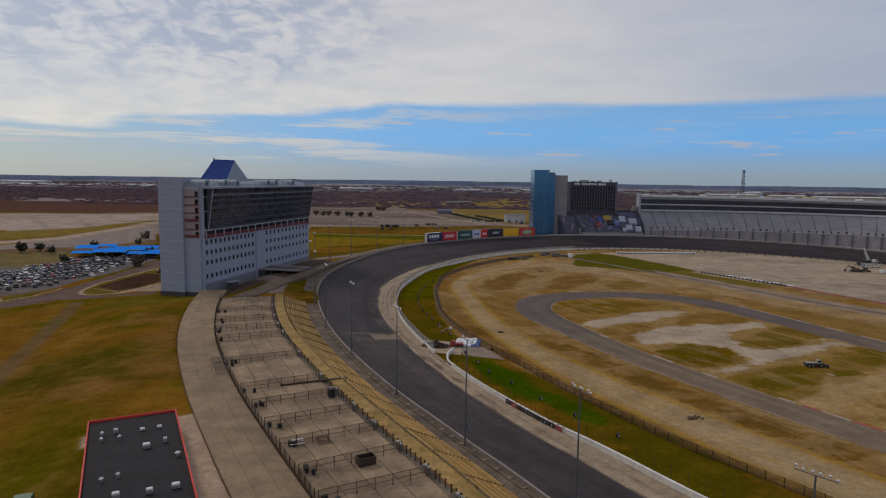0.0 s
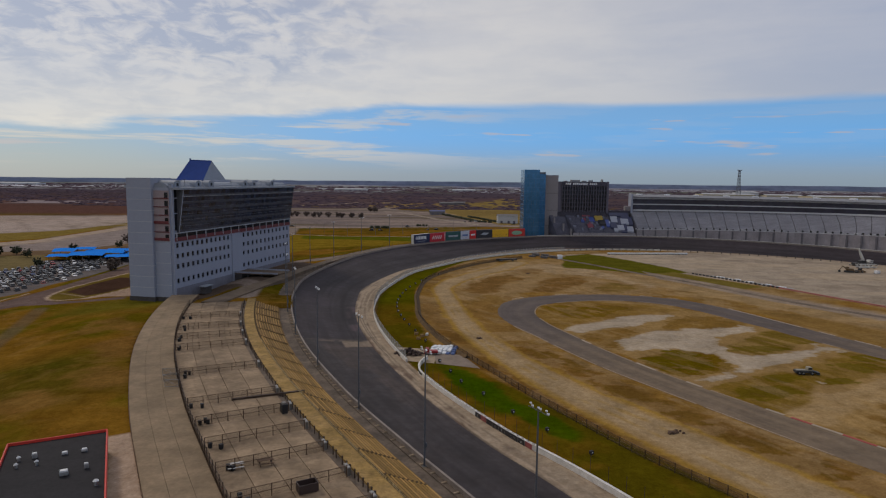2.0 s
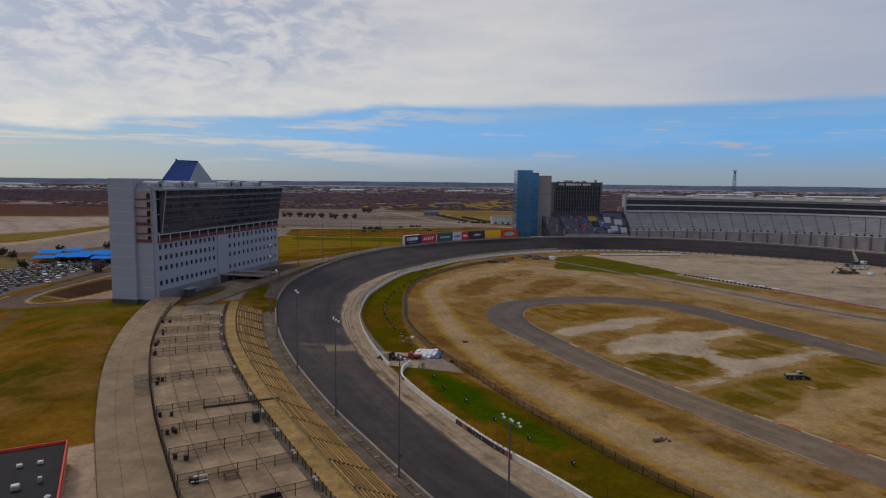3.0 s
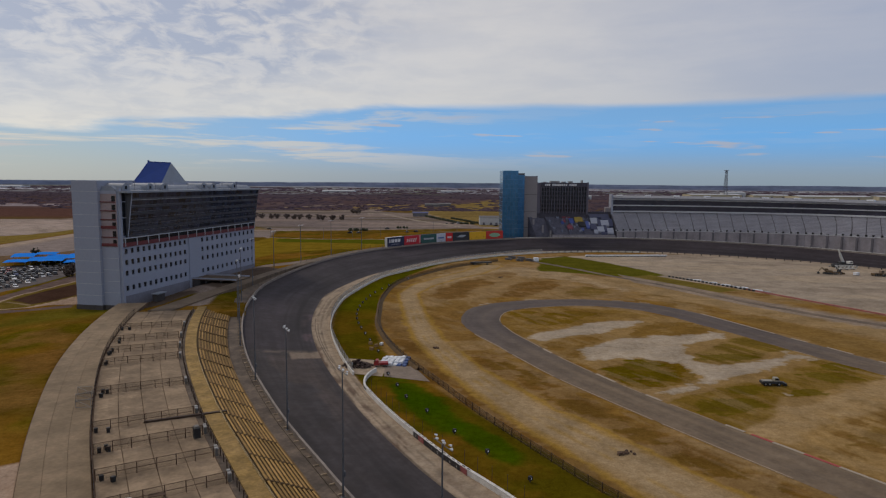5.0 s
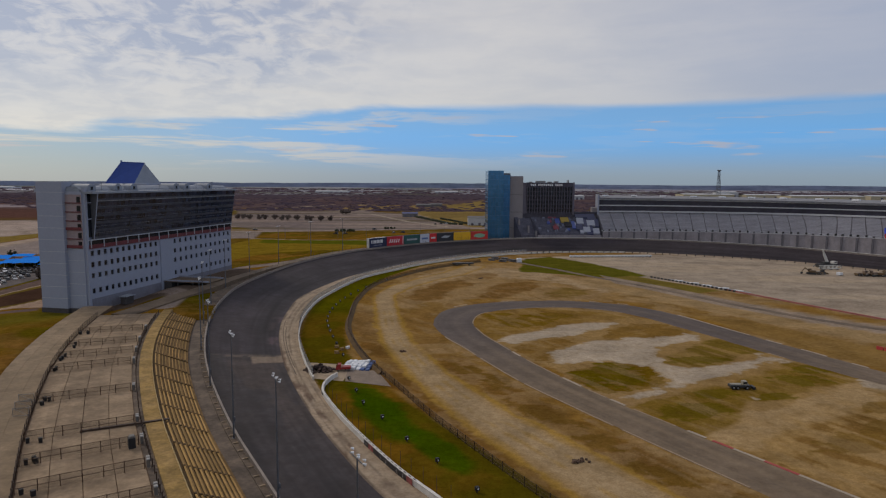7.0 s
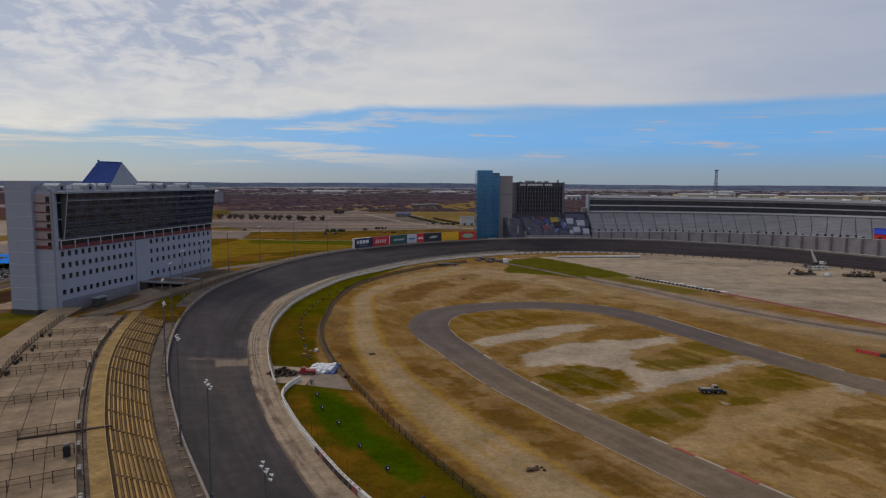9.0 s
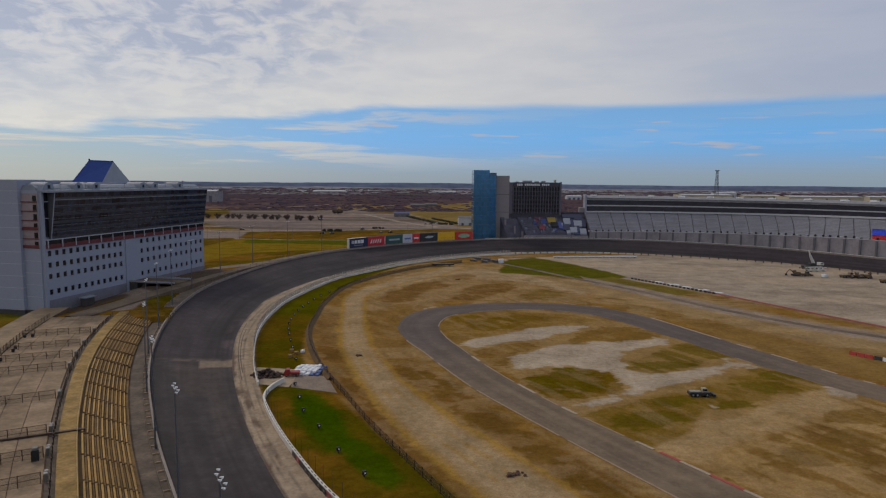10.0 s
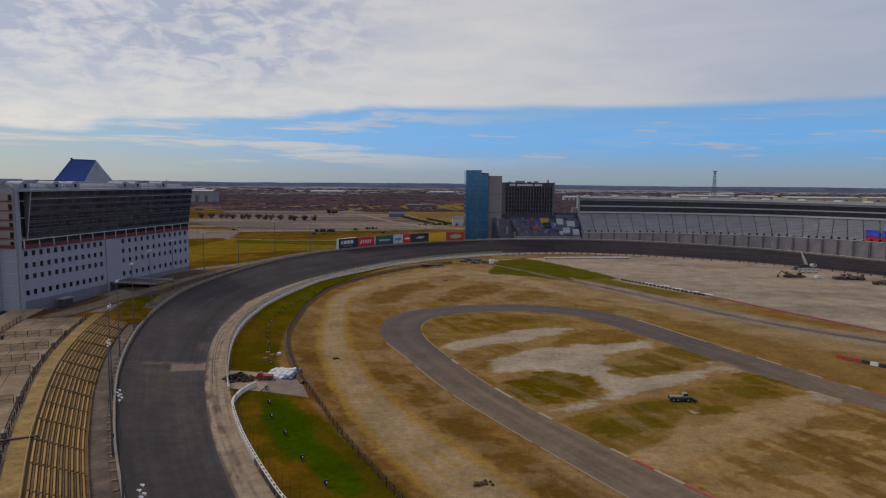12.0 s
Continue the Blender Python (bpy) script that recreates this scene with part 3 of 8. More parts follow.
# inside the small oval: tan earth, then grass and gravel upon it
INNER = [(66, 100), (44, 146), (32, 172), (24, 200), (24, 224), (36, 233), (56, 238), (74, 233), (87, 214), (99, 194), (106, 168), (114, 142), (122, 122), (132, 96)]
ov = inside(GX, GY, INNER)
lay(step01(ov, 0, 2) * 0.8, (0.255, 0.176, 0.082))
patch([(23, 211), (27, 225), (34, 231), (45, 238), (53, 234), (64, 231), (71, 228), (77, 219), (66, 214), (58, 211), (47, 205), (39, 198), (32, 194), (28, 188), (24, 196), (23, 203)], (0.185, 0.116, 0.030), 0.9)
for cx, cy, rx, ry, k in ((40, 214, 7, 8, 0.1), (33, 222, 5, 5, 0.1), (50, 222, 7, 5, 0.2)):
    blot(cx, cy, rx, ry, k, MOSS, 0.7)
patch([(31, 181), (41, 188), (52, 191), (52, 186), (44, 178), (40, 171), (40, 166), (35, 166), (32, 172)], (0.165, 0.098, 0.026), 0.9)
patch([(61, 194), (65, 201), (75, 209), (85, 211), (91, 204), (94, 199), (86, 194), (79, 192), (73, 190), (68, 192), (61, 187)], (0.165, 0.100, 0.026), 0.9)
patch([(41, 153), (43, 158), (51, 164), (58, 167), (62, 163), (64, 158), (64, 151), (64, 149), (60, 145), (53, 141), (47, 140), (43, 145), (41, 149)], MOSS, 0.95)
blot(51, 154, 8, 9, 0.2, LEAF, 0.7)
lay(step01(inside(GX, GY, [(68, 166), (73, 172), (88, 184), (95, 190), (99, 184), (102, 176), (94, 171), (85, 163), (78, 161), (70, 163)]) + ragged * 0.5, -1, 1) * (0.35 + 0.6 * step01(tuft, 0.42, 0.56)), (0.135, 0.095, 0.018))
blot(80, 167, 8, 3, 0.4, LEAF, 0.6)
P6 = [(50, 132), (55, 137), (64, 141), (68, 144), (74, 146), (77, 145), (83, 150), (94, 158), (103, 166), (109, 164), (112, 157), (113, 150), (103, 146), (95, 144), (86, 135), (81, 134), (76, 134), (71, 127), (69, 123), (63, 119), (58, 117), (56, 120), (53, 125)]
lay(step01(inside(GX, GY, P6) + ragged * 0.5, -1, 1) * (0.6 + 0.35 * step01(tuft, 0.40, 0.55)), (0.150, 0.098, 0.018))
for cx, cy, rx, ry, k in ((72, 140, 7, 3.5, 0.4), (84, 138, 5, 2.5, 0.4), (62, 130, 8, 6, 0.4), (96, 150, 7, 4, 0.5), (104, 158, 6, 3, 0.5)):
    blot(cx, cy, rx, ry, k, LEAF, 0.65)
patch([(58, 115), (69, 125), (73, 131), (77, 129), (83, 133), (90, 137), (99, 142), (106, 146), (111, 147), (115, 142), (108, 138), (100, 133), (93, 128), (86, 125), (79, 122), (74, 118), (68, 114), (65, 110), (61, 111)], (0.310, 0.228, 0.130), 0.9, 1.2, 0.6)
# lower end of the oval: pale dust under broken brown tufts
low_end = step01(inside(GX, GY, [(62, 108), (70, 114), (80, 121), (94, 127), (108, 136), (116, 140), (132, 112), (126, 84), (82, 80)]), -1.5, 1.5)
lay(low_end * 0.75, (0.282, 0.192, 0.086))
lay(low_end * step01(tuft * 0.45 + mott * 0.25 + fine * 0.3, 0.50, 0.58) * 0.8, (0.160, 0.092, 0.026))
for cx, cy, rx, ry, k in ((106, 130, 7, 4, 0.5), (114, 128, 6, 5, 0.5), (98, 120, 8, 4, 0.5), (84, 112, 8, 5, 0.4)):
    blot(cx, cy, rx, ry, k, (0.150, 0.092, 0.022), 0.7)
# tufts drawn out along the old driving line
field = field * (1 - np.clip(belt, 0, 1)) * (1 - 0.95 * step01(half + 1 - bd, -0.5, 0.5))
lay(field * step01(tuft, 0.57, 0.69) * step01(n2, 0.40, 0.55) * 0.4, (0.135, 0.080, 0.024))
lay(field * step01(0.42 - tuft, 0.0, 0.10) * step01(n1, 0.42, 0.55) * 0.3, DIRT)
GRAVEL = [[(28, 187), (32, 194), (42, 200), (49, 205), (57, 210), (65, 213), (72, 211), (66, 205), (58, 199), (53, 193), (41, 191), (32, 184)],
          [(41, 172), (43, 177), (48, 180), (56, 187), (61, 187), (68, 192), (75, 190), (83, 193), (88, 197), (92, 194), (89, 189), (80, 184), (73, 180), (71, 176), (71, 171), (67, 164), (61, 163), (58, 166), (52, 166), (46, 165), (41, 164), (40, 169)],
          [(104, 169), (98, 173), (91, 167), (85, 163), (78, 160), (73, 158), (70, 163), (67, 164), (64, 157), (65, 151), (62, 145), (64, 143), (72, 149), (80, 154), (87, 158), (96, 163), (103, 166)],
          [(51, 137), (48, 138), (55, 143), (59, 144), (61, 143), (60, 139), (56, 137), (52, 135)], [(111, 149), (114, 149), (116, 144), (113, 142), (110, 145)], [(77, 139), (80, 139), (80, 135), (77, 135)]]
for g in GRAVEL:
    lay(step01(inside(GX, GY, g) + ragged * 0.6, -0.3, 0.25) * 0.92, GREY)
    lay(step01(inside(GX, GY, g) + ragged * 0.6, 0.3, 1.3) * 0.75 * (0.6 + 0.4 * step01(grit, 0.35, 0.55)), STONE)
# bare strips and lanes beside the far arm of the oval
lay(step01(inside(GX, GY, [(104, 226), (118, 214), (128, 197), (135, 182), (143, 169), (160, 130), (140, 130), (128, 149), (122, 161), (116, 174), (111, 194), (105, 214)]) + ragged * 0.4, -1, 1) * 0.85, (0.195, 0.126, 0.045))
for line, w, c in (([(91, 257), (110, 242), (124, 229), (134, 209), (143, 195), (151, 180), (172, 150)], 2.6, (0.300, 0.215, 0.115)), ([(96, 268), (118, 246), (132, 226), (144, 204), (168, 166)], 2.6, DIRT), ([(112, 230), (126, 214), (138, 190), (150, 168)], 0.8, DIRT)):
    lay(step01(w + ragged * 0.3 - to_line(GX, GY, line), -1, 1) * 0.8, c)
dusty = step01(15 + ragged * 0.6 - to_line(GX, GY, [(92, 296), (110, 266), (127, 232), (145, 204), (163, 182), (185, 150)]), -1.5, 1.5)
lay(dusty * (0.55 + 0.4 * step01(tongue, 0.42, 0.52)), (0.262, 0.192, 0.108))
SAT = np.array([1.02, 0.98, 0.95])
# paved paddock on the far side of the infield
PADDOCK = [(82, 396), (62, 388), (100, 332), (118, 306), (141, 272), (172, 206), (205, 140), (330, 140), (310, 260), (262, 330), (236, 372), (200, 402), (150, 415)]
pd = inside(GX, GY, PADDOCK)
lay(step01(pd + w2 * 0.15, -0.6, 0.6), (0.345, 0.295, 0.232))
lay(step01(pd, 0, 2) * step01(n2 * 0.5 + n4 * 0.5, 0.5, 0.66) * 0.35, (0.29, 0.24, 0.19))
lay(step01(pd, 0, 2) * step01(n3 * 0.5 + n1 * 0.5, 0.45, 0.6) * 0.5, (0.265, 0.228, 0.185))
sweep = noise2(GX * 0.25 + GY * 0.1, GY, 16, 281, 4)
lay(step01(pd, 0, 2) * step01(sweep, 0.52, 0.60) * 0.6, (0.345, 0.285, 0.210))
lay(step01(pd, 0, 2) * step01(0.46 - sweep, 0.0, 0.05) * 0.5, (0.215, 0.178, 0.140))
TRI = [(57, 331), (62, 366), (69, 386), (86, 396), (104, 366), (121, 318), (106, 309), (82, 319)]
lay(step01(inside(GX, GY, TRI) + w2 * 0.2 + (n2 - 0.5) * 4, -1, 1), (0.085, 0.082, 0.010))
lay(step01(inside(GX, GY, [(96, 312), (112, 318), (136, 274), (124, 268)]) + w2 * 0.2, -1, 1), (0.14, 0.11, 0.025))
LANE = [(75, 346), (92, 314), (110, 282), (127, 243), (145, 213), (163, 192), (185, 160)]
ld = to_line(GX, GY, LANE)
lay(step01(6.5 - np.abs(ld), -0.5, 0.5) * (GX > 96) * 0.85, (0.245, 0.205, 0.17))
SAT = np.array([1.40, 1.24, 1.15])
# outside: mown grass round the terrace
out = D > 0.5
g = step01(n1 * 0.5 + n2 * 0.5, 0.36, 0.62)
lay(out * 1.0, (0.068, 0.047, 0.006))
lay(out * step01(noise2(GX, GY, 55, 131, 3), 0.48, 0.58) * 0.8, (0.125, 0.070, 0.010))
lay(out * step01(noise2(GX * 1.3, GY, 34, 141, 4), 0.52, 0.66) * 0.8, (0.052, 0.052, 0.002))
lay(step01(1 - np.hypot((GX + 96) / 30, (GY - 122) / 26) + w2 * 0.06, -0.1, 0.7) * out * 0.8, (0.040, 0.038, 0.004))
lay(out * step01(n4, 0.5, 0.75) * 0.25, (0.145, 0.090, 0.016))
# bare brown flushes and pale straw on the slope above the terrace road
for cx, cy, rx, ry, k in ((-88, 150, 12, 16, -0.2), (-82, 122, 10, 12, -0.3), (-104, 168, 10, 14, 0.2), (-92, 108, 9, 9, 0.0), (-118, 120, 9, 18, 0.1)):
    lay(step01(1 - np.hypot((GX - cx - (GY - cy) * k) / rx, (GY - cy) / ry) + (n2 - 0.5) * 1.6 + (n4 - 0.5) * 0.8, 0.0, 0.6) * out * 0.55, (0.138, 0.078, 0.024))
lay(out * step01(fine * 0.5 + mott * 0.5, 0.54, 0.66) * 0.3, (0.160, 0.105, 0.030))
lay(step01(9 - np.hypot(GX + 118, GY - 206) * 0.22 + w2 * 0.3, 2.5, 6) * out * 0.6, (0.055, 0.072, 0.008))
lay(step01(2.2 - to_line(GX, GY, [(-110, 100), (-118, 124), (-131, 162), (-147, 206)]), -0.7, 0.7) * 0.6, (0.085, 0.07, 0.045))
# paved apron round the low building
lay(step01(inside(GX, GY, [(-75, 79.5), (-77, 84), (-62, 93), (-57, 90), (-36, 50), (-48, 50), (-62, 85)]), -0.5, 0.5) * out, (0.26, 0.215, 0.17))
SAT = np.array([1.12, 1.08, 1.12])
# streets, car parks and fields beyond
# dark grey-brown ground along the front of the white building
lay(step01(inside(GX, GY, [(-108, 219), (-99, 216), (-84, 240), (-74, 268), (-72, 300), (-84, 312)]), -0.8, 0.8), (0.085, 0.066, 0.050))
def pave(places, colour, edge=0.5, strength=1.0):
    lay(step01(inside(GX, GY, places), -edge, edge) * strength, colour)


KERB, TARMAC = (0.34, 0.265, 0.19), (0.118, 0.086, 0.072)
pave([(-255, 190), (-184, 220), (-178, 225), (-173, 238), (-174, 256), (-171, 279), (-173, 328), (-184, 352), (-227, 339), (-217, 309), (-225, 296), (-262, 300), (-290, 240)], (0.118, 0.108, 0.102))
bay_line = np.abs(((GX * -0.643 + GY * 0.766) / 15.5) % 1 - 0.5)
lay(step01(inside(GX, GY, [(-225, 206), (-186, 222), (-177, 238), (-177, 300), (-185, 335), (-214, 318), (-222, 292)]), 0, 2) * step01(bay_line, 0.44, 0.47) * 0.7, (0.165, 0.130, 0.100))
pave([(-230, 190), (-182, 218), (-177, 223), (-171, 237), (-172, 221), (-175, 208), (-200, 190)], (0.098, 0.078, 0.016))
pave([(-230, 165), (-175, 207), (-169, 218), (-168, 233), (-167, 256), (-168, 281), (-171, 323), (-163, 330), (-156, 296), (-158, 282), (-159, 258), (-161, 244), (-158, 230), (-155, 223), (-150, 219), (-142, 221), (-130, 230), (-128, 225), (-148, 213), (-157, 211), (-162, 202), (-168, 196), (-222, 158)], TARMAC)
pave([(-285, 345), (-240, 362), (-227, 339), (-217, 309), (-225, 296), (-262, 300), (-300, 290)], (0.140, 0.112, 0.050), 1)
lay(step01(0.35 - to_line(GX, GY, [(-225, 187), (-182, 217), (-176, 209), (-171, 220), (-170, 236)]), -0.4, 0.4), KERB)
ISLAND = [(-157, 226), (-159, 232), (-161, 247), (-160, 258), (-158, 280), (-156, 291), (-149, 281), (-136, 252), (-139, 238), (-143, 225), (-149, 221), (-154, 222)]
isl = inside(GX, GY, ISLAND)
lay(step01(isl, -0.9, -0.4), KERB)
lay(step01(isl, 0.2, 0.7), (0.118, 0.086, 0.018))
pave([(-157, 238), (-157, 253), (-154, 275), (-147, 274), (-138, 254), (-141, 238), (-145, 230)], (0.052, 0.030, 0.020), 0.8)
lay(step01(0.25 - to_line(GX, GY, [(-157, 235), (-151, 232), (-145, 229)]), -0.4, 0.4), KERB)
pave([(-143, 223), (-139, 237), (-135, 250), (-127, 231), (-138, 229)], (0.29, 0.215, 0.155), 0.6)
for line, w, c in (([(-420, 378), (-310, 405), (-282, 421), (-278, 560), (-250, 640), (-120, 640)], 5, (0.24, 0.20, 0.16)),
                   ([(-60, 330), (-90, 300), (-104, 262), (-84, 240), (-80, 214)], 4, (0.20, 0.165, 0.135)),
                   ([(-130, 514), (-80, 500), (-20, 486), (20, 490), (60, 492)], 2.5, (0.27, 0.23, 0.19)),
                   ([(-300, 590), (-140, 585), (-40, 610), (90, 640), (200, 600)], 4, (0.27, 0.23, 0.19))):
    lay(step01(w - to_line(GX, GY, line), -0.8, 0.8) * out, c)
lay(step01(inside(GX, GY, [(-700, 640), (-440, 590), (-360, 486), (-285, 584), (-260, 720), (-360, 760)]), -2, 2), (0.27, 0.225, 0.185))
lay(step01(inside(GX, GY, [(-300, 470), (-290, 585), (-140, 585), (-130, 520)]), -2, 2), (0.195, 0.165, 0.142))
# bands west of the car park: cream lot, green verge, pale road, grey lot, brown verge
pave([(-520, 560), (-467, 634), (-364, 760), (-320, 661), (-322, 555), (-372, 496), (-430, 440)], (0.315, 0.262, 0.215), 1)
diag = np.abs(((GX * 0.94 + GY * 0.34) / 42.0) % 1 - 0.5)
lay(step01(inside(GX, GY, [(-520, 560), (-467, 634), (-364, 760), (-320, 661), (-322, 555), (-372, 496), (-430, 440)]), 2, 6) * step01(diag, 0.46, 0.49) * 0.5, (0.120, 0.095, 0.080))
pave([(-425, 436), (-365, 486), (-327, 528), (-312, 644), (-302, 620), (-303, 539), (-304, 456), (-325, 427), (-372, 386)], (0.165, 0.120, 0.030), 1)
pave([(-365, 376), (-318, 416), (-299, 448), (-298, 527), (-298, 612), (-283, 577), (-284, 500), (-287, 428), (-306, 399), (-350, 360)], (0.300, 0.240, 0.180), 0.6)
pave([(-345, 354), (-301, 392), (-278, 434), (-281, 495), (-277, 564), (-222, 438), (-237, 394), (-270, 377), (-285, 368), (-320, 345)], (0.210, 0.178, 0.155), 0.8)
pave([(-320, 345), (-270, 377), (-237, 394), (-222, 438), (-210, 412), (-229, 379), (-240, 362), (-274, 352), (-310, 335)], (0.135, 0.092, 0.052), 0.8)
lay(step01(inside(GX, GY, [(-110, 345), (-92, 400), (-60, 420), (-28, 430), (-20, 486), (-80, 500), (-128, 514), (-140, 420)]) + w2 * 0.2, -1, 1), (0.158, 0.108, 0.011))
lay(step01(inside(GX, GY, [(-120, 506), (-30, 488), (-14, 482), (-20, 452), (-70, 462), (-116, 478)]) + w2 * 0.2, -1, 1), (0.072, 0.078, 0.006))
lay(step01(inside(GX, GY, [(-140, 590), (-40, 612), (92, 640), (60, 680), (20, 760), (-80, 900), (-200, 900), (-240, 720)]), -3, 3), (0.150, 0.128, 0.115))
lay(step01(inside(GX, GY, [(-240, 790), (-80, 900), (-60, 1020), (-260, 1010)]), -3, 3), (0.185, 0.155, 0.130))
lay(step01(inside(GX, GY, [(-20, 760), (60, 690), (110, 700), (170, 1100), (60, 1150), (-20, 930)]) + w1, -6, 6), (0.165, 0.122, 0.038))
lay(step01(inside(GX, GY, [(62, 672), (100, 650), (112, 720), (84, 740)]), -1, 1), (0.36, 0.31, 0.26))
pave([(-280, 996), (-155, 973), (-67, 948), (-1, 891), (37, 670), (-22, 666), (-98, 630), (-183, 656)], (0.150, 0.126, 0.113), 3)
lanes_west = np.abs(((GX * 0.80 + GY * 0.60) / 34.0) % 1 - 0.5)
lay(step01(inside(GX, GY, [(-700, 640), (-440, 590), (-360, 486), (-285, 584), (-260, 720), (-360, 760)]), 0, 6) * step01(lanes_west, 0.44, 0.48) * 0.6, (0.115, 0.095, 0.075))
bays = np.abs(((GX * 0.35 + GY * 0.94) / 17.0) % 1 - 0.5)
lots = step01(GY, 560, 600) * (1 - step01(GY, 880, 960)) * (D > 60) * step01(240 - np.abs(GX + 20), 0, 20)
lay(lots * step01(bays, 0.38, 0.48) * 0.35, (0.12, 0.105, 0.10))
strip = noise2(GX * 0.10, GY * 1.0, 26, 151, 3)
farout = step01(GY, 520, 640) * out
lay(farout * step01(strip, 0.56, 0.66) * 0.55, (0.27, 0.215, 0.165))
lay(farout * step01(0.46 - strip, 0.0, 0.1) * 0.55, (0.085, 0.066, 0.022))
# brown floor of the woods; its purple cast stands in for distance haze
lay(step01(GY, 1000, 1130), (0.068, 0.050, 0.056))
lay(step01(GY, 1000, 1130) * step01(strip, 0.58, 0.66) * 0.35, (0.17, 0.135, 0.115))
lay(step01(inside(GX, GY, [(-5, 1160), (157, 1477), (150, 900), (86, 690), (60, 700), (30, 800)]) + w1, -6, 6) * 0.85, (0.170, 0.122, 0.040))
lay(step01(noise2(GX, GY * 0.45, 210, 44, 3), 0.47, 0.56) * step01(GY, 900, 1150) * 0.4, (0.105, 0.068, 0.055))
lay(step01(noise2(GX, GY * 0.5, 260, 54, 3), 0.52, 0.60) * step01(GY, 950, 1250), (0.055, 0.042, 0.045))
lay(step01(-GX, 280, 420) * step01(GY, 700, 800) * (1 - step01(GY, 1150, 1400)), (0.088, 0.047, 0.036))
lay(step01(-GX, 280, 420) * step01(GY, 700, 800) * step01(noise2(GX * 0.12, GY, 30, 171, 3), 0.52, 0.6) * 0.7, (0.058, 0.040, 0.036))
lay(step01(-GX, 280, 420) * step01(GY, 1000, 1060) * (1 - step01(GY, 1120, 1200)) * step01(noise2(GX * 0.3, GY, 40, 181, 3), 0.48, 0.56), (0.22, 0.19, 0.19))
# farther out the plain turns grey-blue: haze painted in by distance
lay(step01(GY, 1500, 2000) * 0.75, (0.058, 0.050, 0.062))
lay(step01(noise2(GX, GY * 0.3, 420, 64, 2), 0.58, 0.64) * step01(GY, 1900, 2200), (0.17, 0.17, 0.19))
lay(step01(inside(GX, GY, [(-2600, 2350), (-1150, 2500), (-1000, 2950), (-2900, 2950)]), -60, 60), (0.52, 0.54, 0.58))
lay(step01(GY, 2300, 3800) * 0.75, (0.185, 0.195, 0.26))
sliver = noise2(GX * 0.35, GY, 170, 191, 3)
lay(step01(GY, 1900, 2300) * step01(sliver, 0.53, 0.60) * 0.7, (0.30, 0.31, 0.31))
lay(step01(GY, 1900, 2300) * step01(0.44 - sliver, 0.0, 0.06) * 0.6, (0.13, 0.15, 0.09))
# golden field behind the club, the dirt road along the woods and the footpath by the hedge
SAT = np.array([1.0, 1.0, 1.0])
pave([(-174, 1092), (-113, 1258), (4, 1218), (4, 1071), (-92, 1038), (-155, 973)], (0.205, 0.140, 0.062), 6)
pave([(4, 1029), (51, 1197), (171, 1612), (200, 900), (110, 640), (54, 655), (40, 725), (19, 811), (-2, 906)], (0.215, 0.150, 0.052), 4)
lay(step01(inside(GX, GY, [(4, 1029), (171, 1612), (110, 640), (54, 655), (-2, 906)]), 0, 8) * step01(strip, 0.50, 0.58) * 0.5, (0.135, 0.092, 0.034))
lay(step01(5 - to_line(GX, GY, [(-280, 996), (-230, 1085), (-153, 1223), (-60, 1297)]), -3, 3), (0.30, 0.235, 0.175))
lay(step01(2.5 - to_line(GX, GY, [(-105, 911), (-62, 885), (-12, 741), (31, 653)]), -1.5, 1.5), (0.32, 0.27, 0.21))
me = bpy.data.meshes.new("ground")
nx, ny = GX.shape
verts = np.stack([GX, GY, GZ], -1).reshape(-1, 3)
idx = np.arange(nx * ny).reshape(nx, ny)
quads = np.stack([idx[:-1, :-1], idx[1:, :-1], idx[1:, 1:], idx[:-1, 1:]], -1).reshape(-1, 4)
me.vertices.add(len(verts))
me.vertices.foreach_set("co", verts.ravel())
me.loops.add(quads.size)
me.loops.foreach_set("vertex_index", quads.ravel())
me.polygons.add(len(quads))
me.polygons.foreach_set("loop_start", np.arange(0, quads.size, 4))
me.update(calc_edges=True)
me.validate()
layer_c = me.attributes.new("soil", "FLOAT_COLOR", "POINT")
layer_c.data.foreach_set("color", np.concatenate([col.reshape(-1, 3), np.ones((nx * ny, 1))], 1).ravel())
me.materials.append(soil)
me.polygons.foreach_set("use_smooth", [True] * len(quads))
tagged(new("ground", me), "dry winter grass, worn dirt and gravel patches, far plain tinted for haze", "ground", kind="structure")

# far wooded hills that close the horizon, distance haze mixed into their colour
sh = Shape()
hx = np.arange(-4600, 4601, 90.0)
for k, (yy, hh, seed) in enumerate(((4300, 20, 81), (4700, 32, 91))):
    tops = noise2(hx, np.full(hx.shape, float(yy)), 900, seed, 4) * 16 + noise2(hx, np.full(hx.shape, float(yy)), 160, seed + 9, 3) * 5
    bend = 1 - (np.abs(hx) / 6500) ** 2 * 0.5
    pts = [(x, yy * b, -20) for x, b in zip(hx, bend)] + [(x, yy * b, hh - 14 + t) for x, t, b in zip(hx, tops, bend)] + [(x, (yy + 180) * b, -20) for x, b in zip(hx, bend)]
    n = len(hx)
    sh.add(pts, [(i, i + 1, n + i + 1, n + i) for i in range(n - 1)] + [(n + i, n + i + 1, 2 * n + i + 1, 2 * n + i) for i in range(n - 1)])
tally("backdrop", sh, hazy_hill_mat, "low wooded hills along the horizon, blue-grey haze in their colour", "hills", "structure")


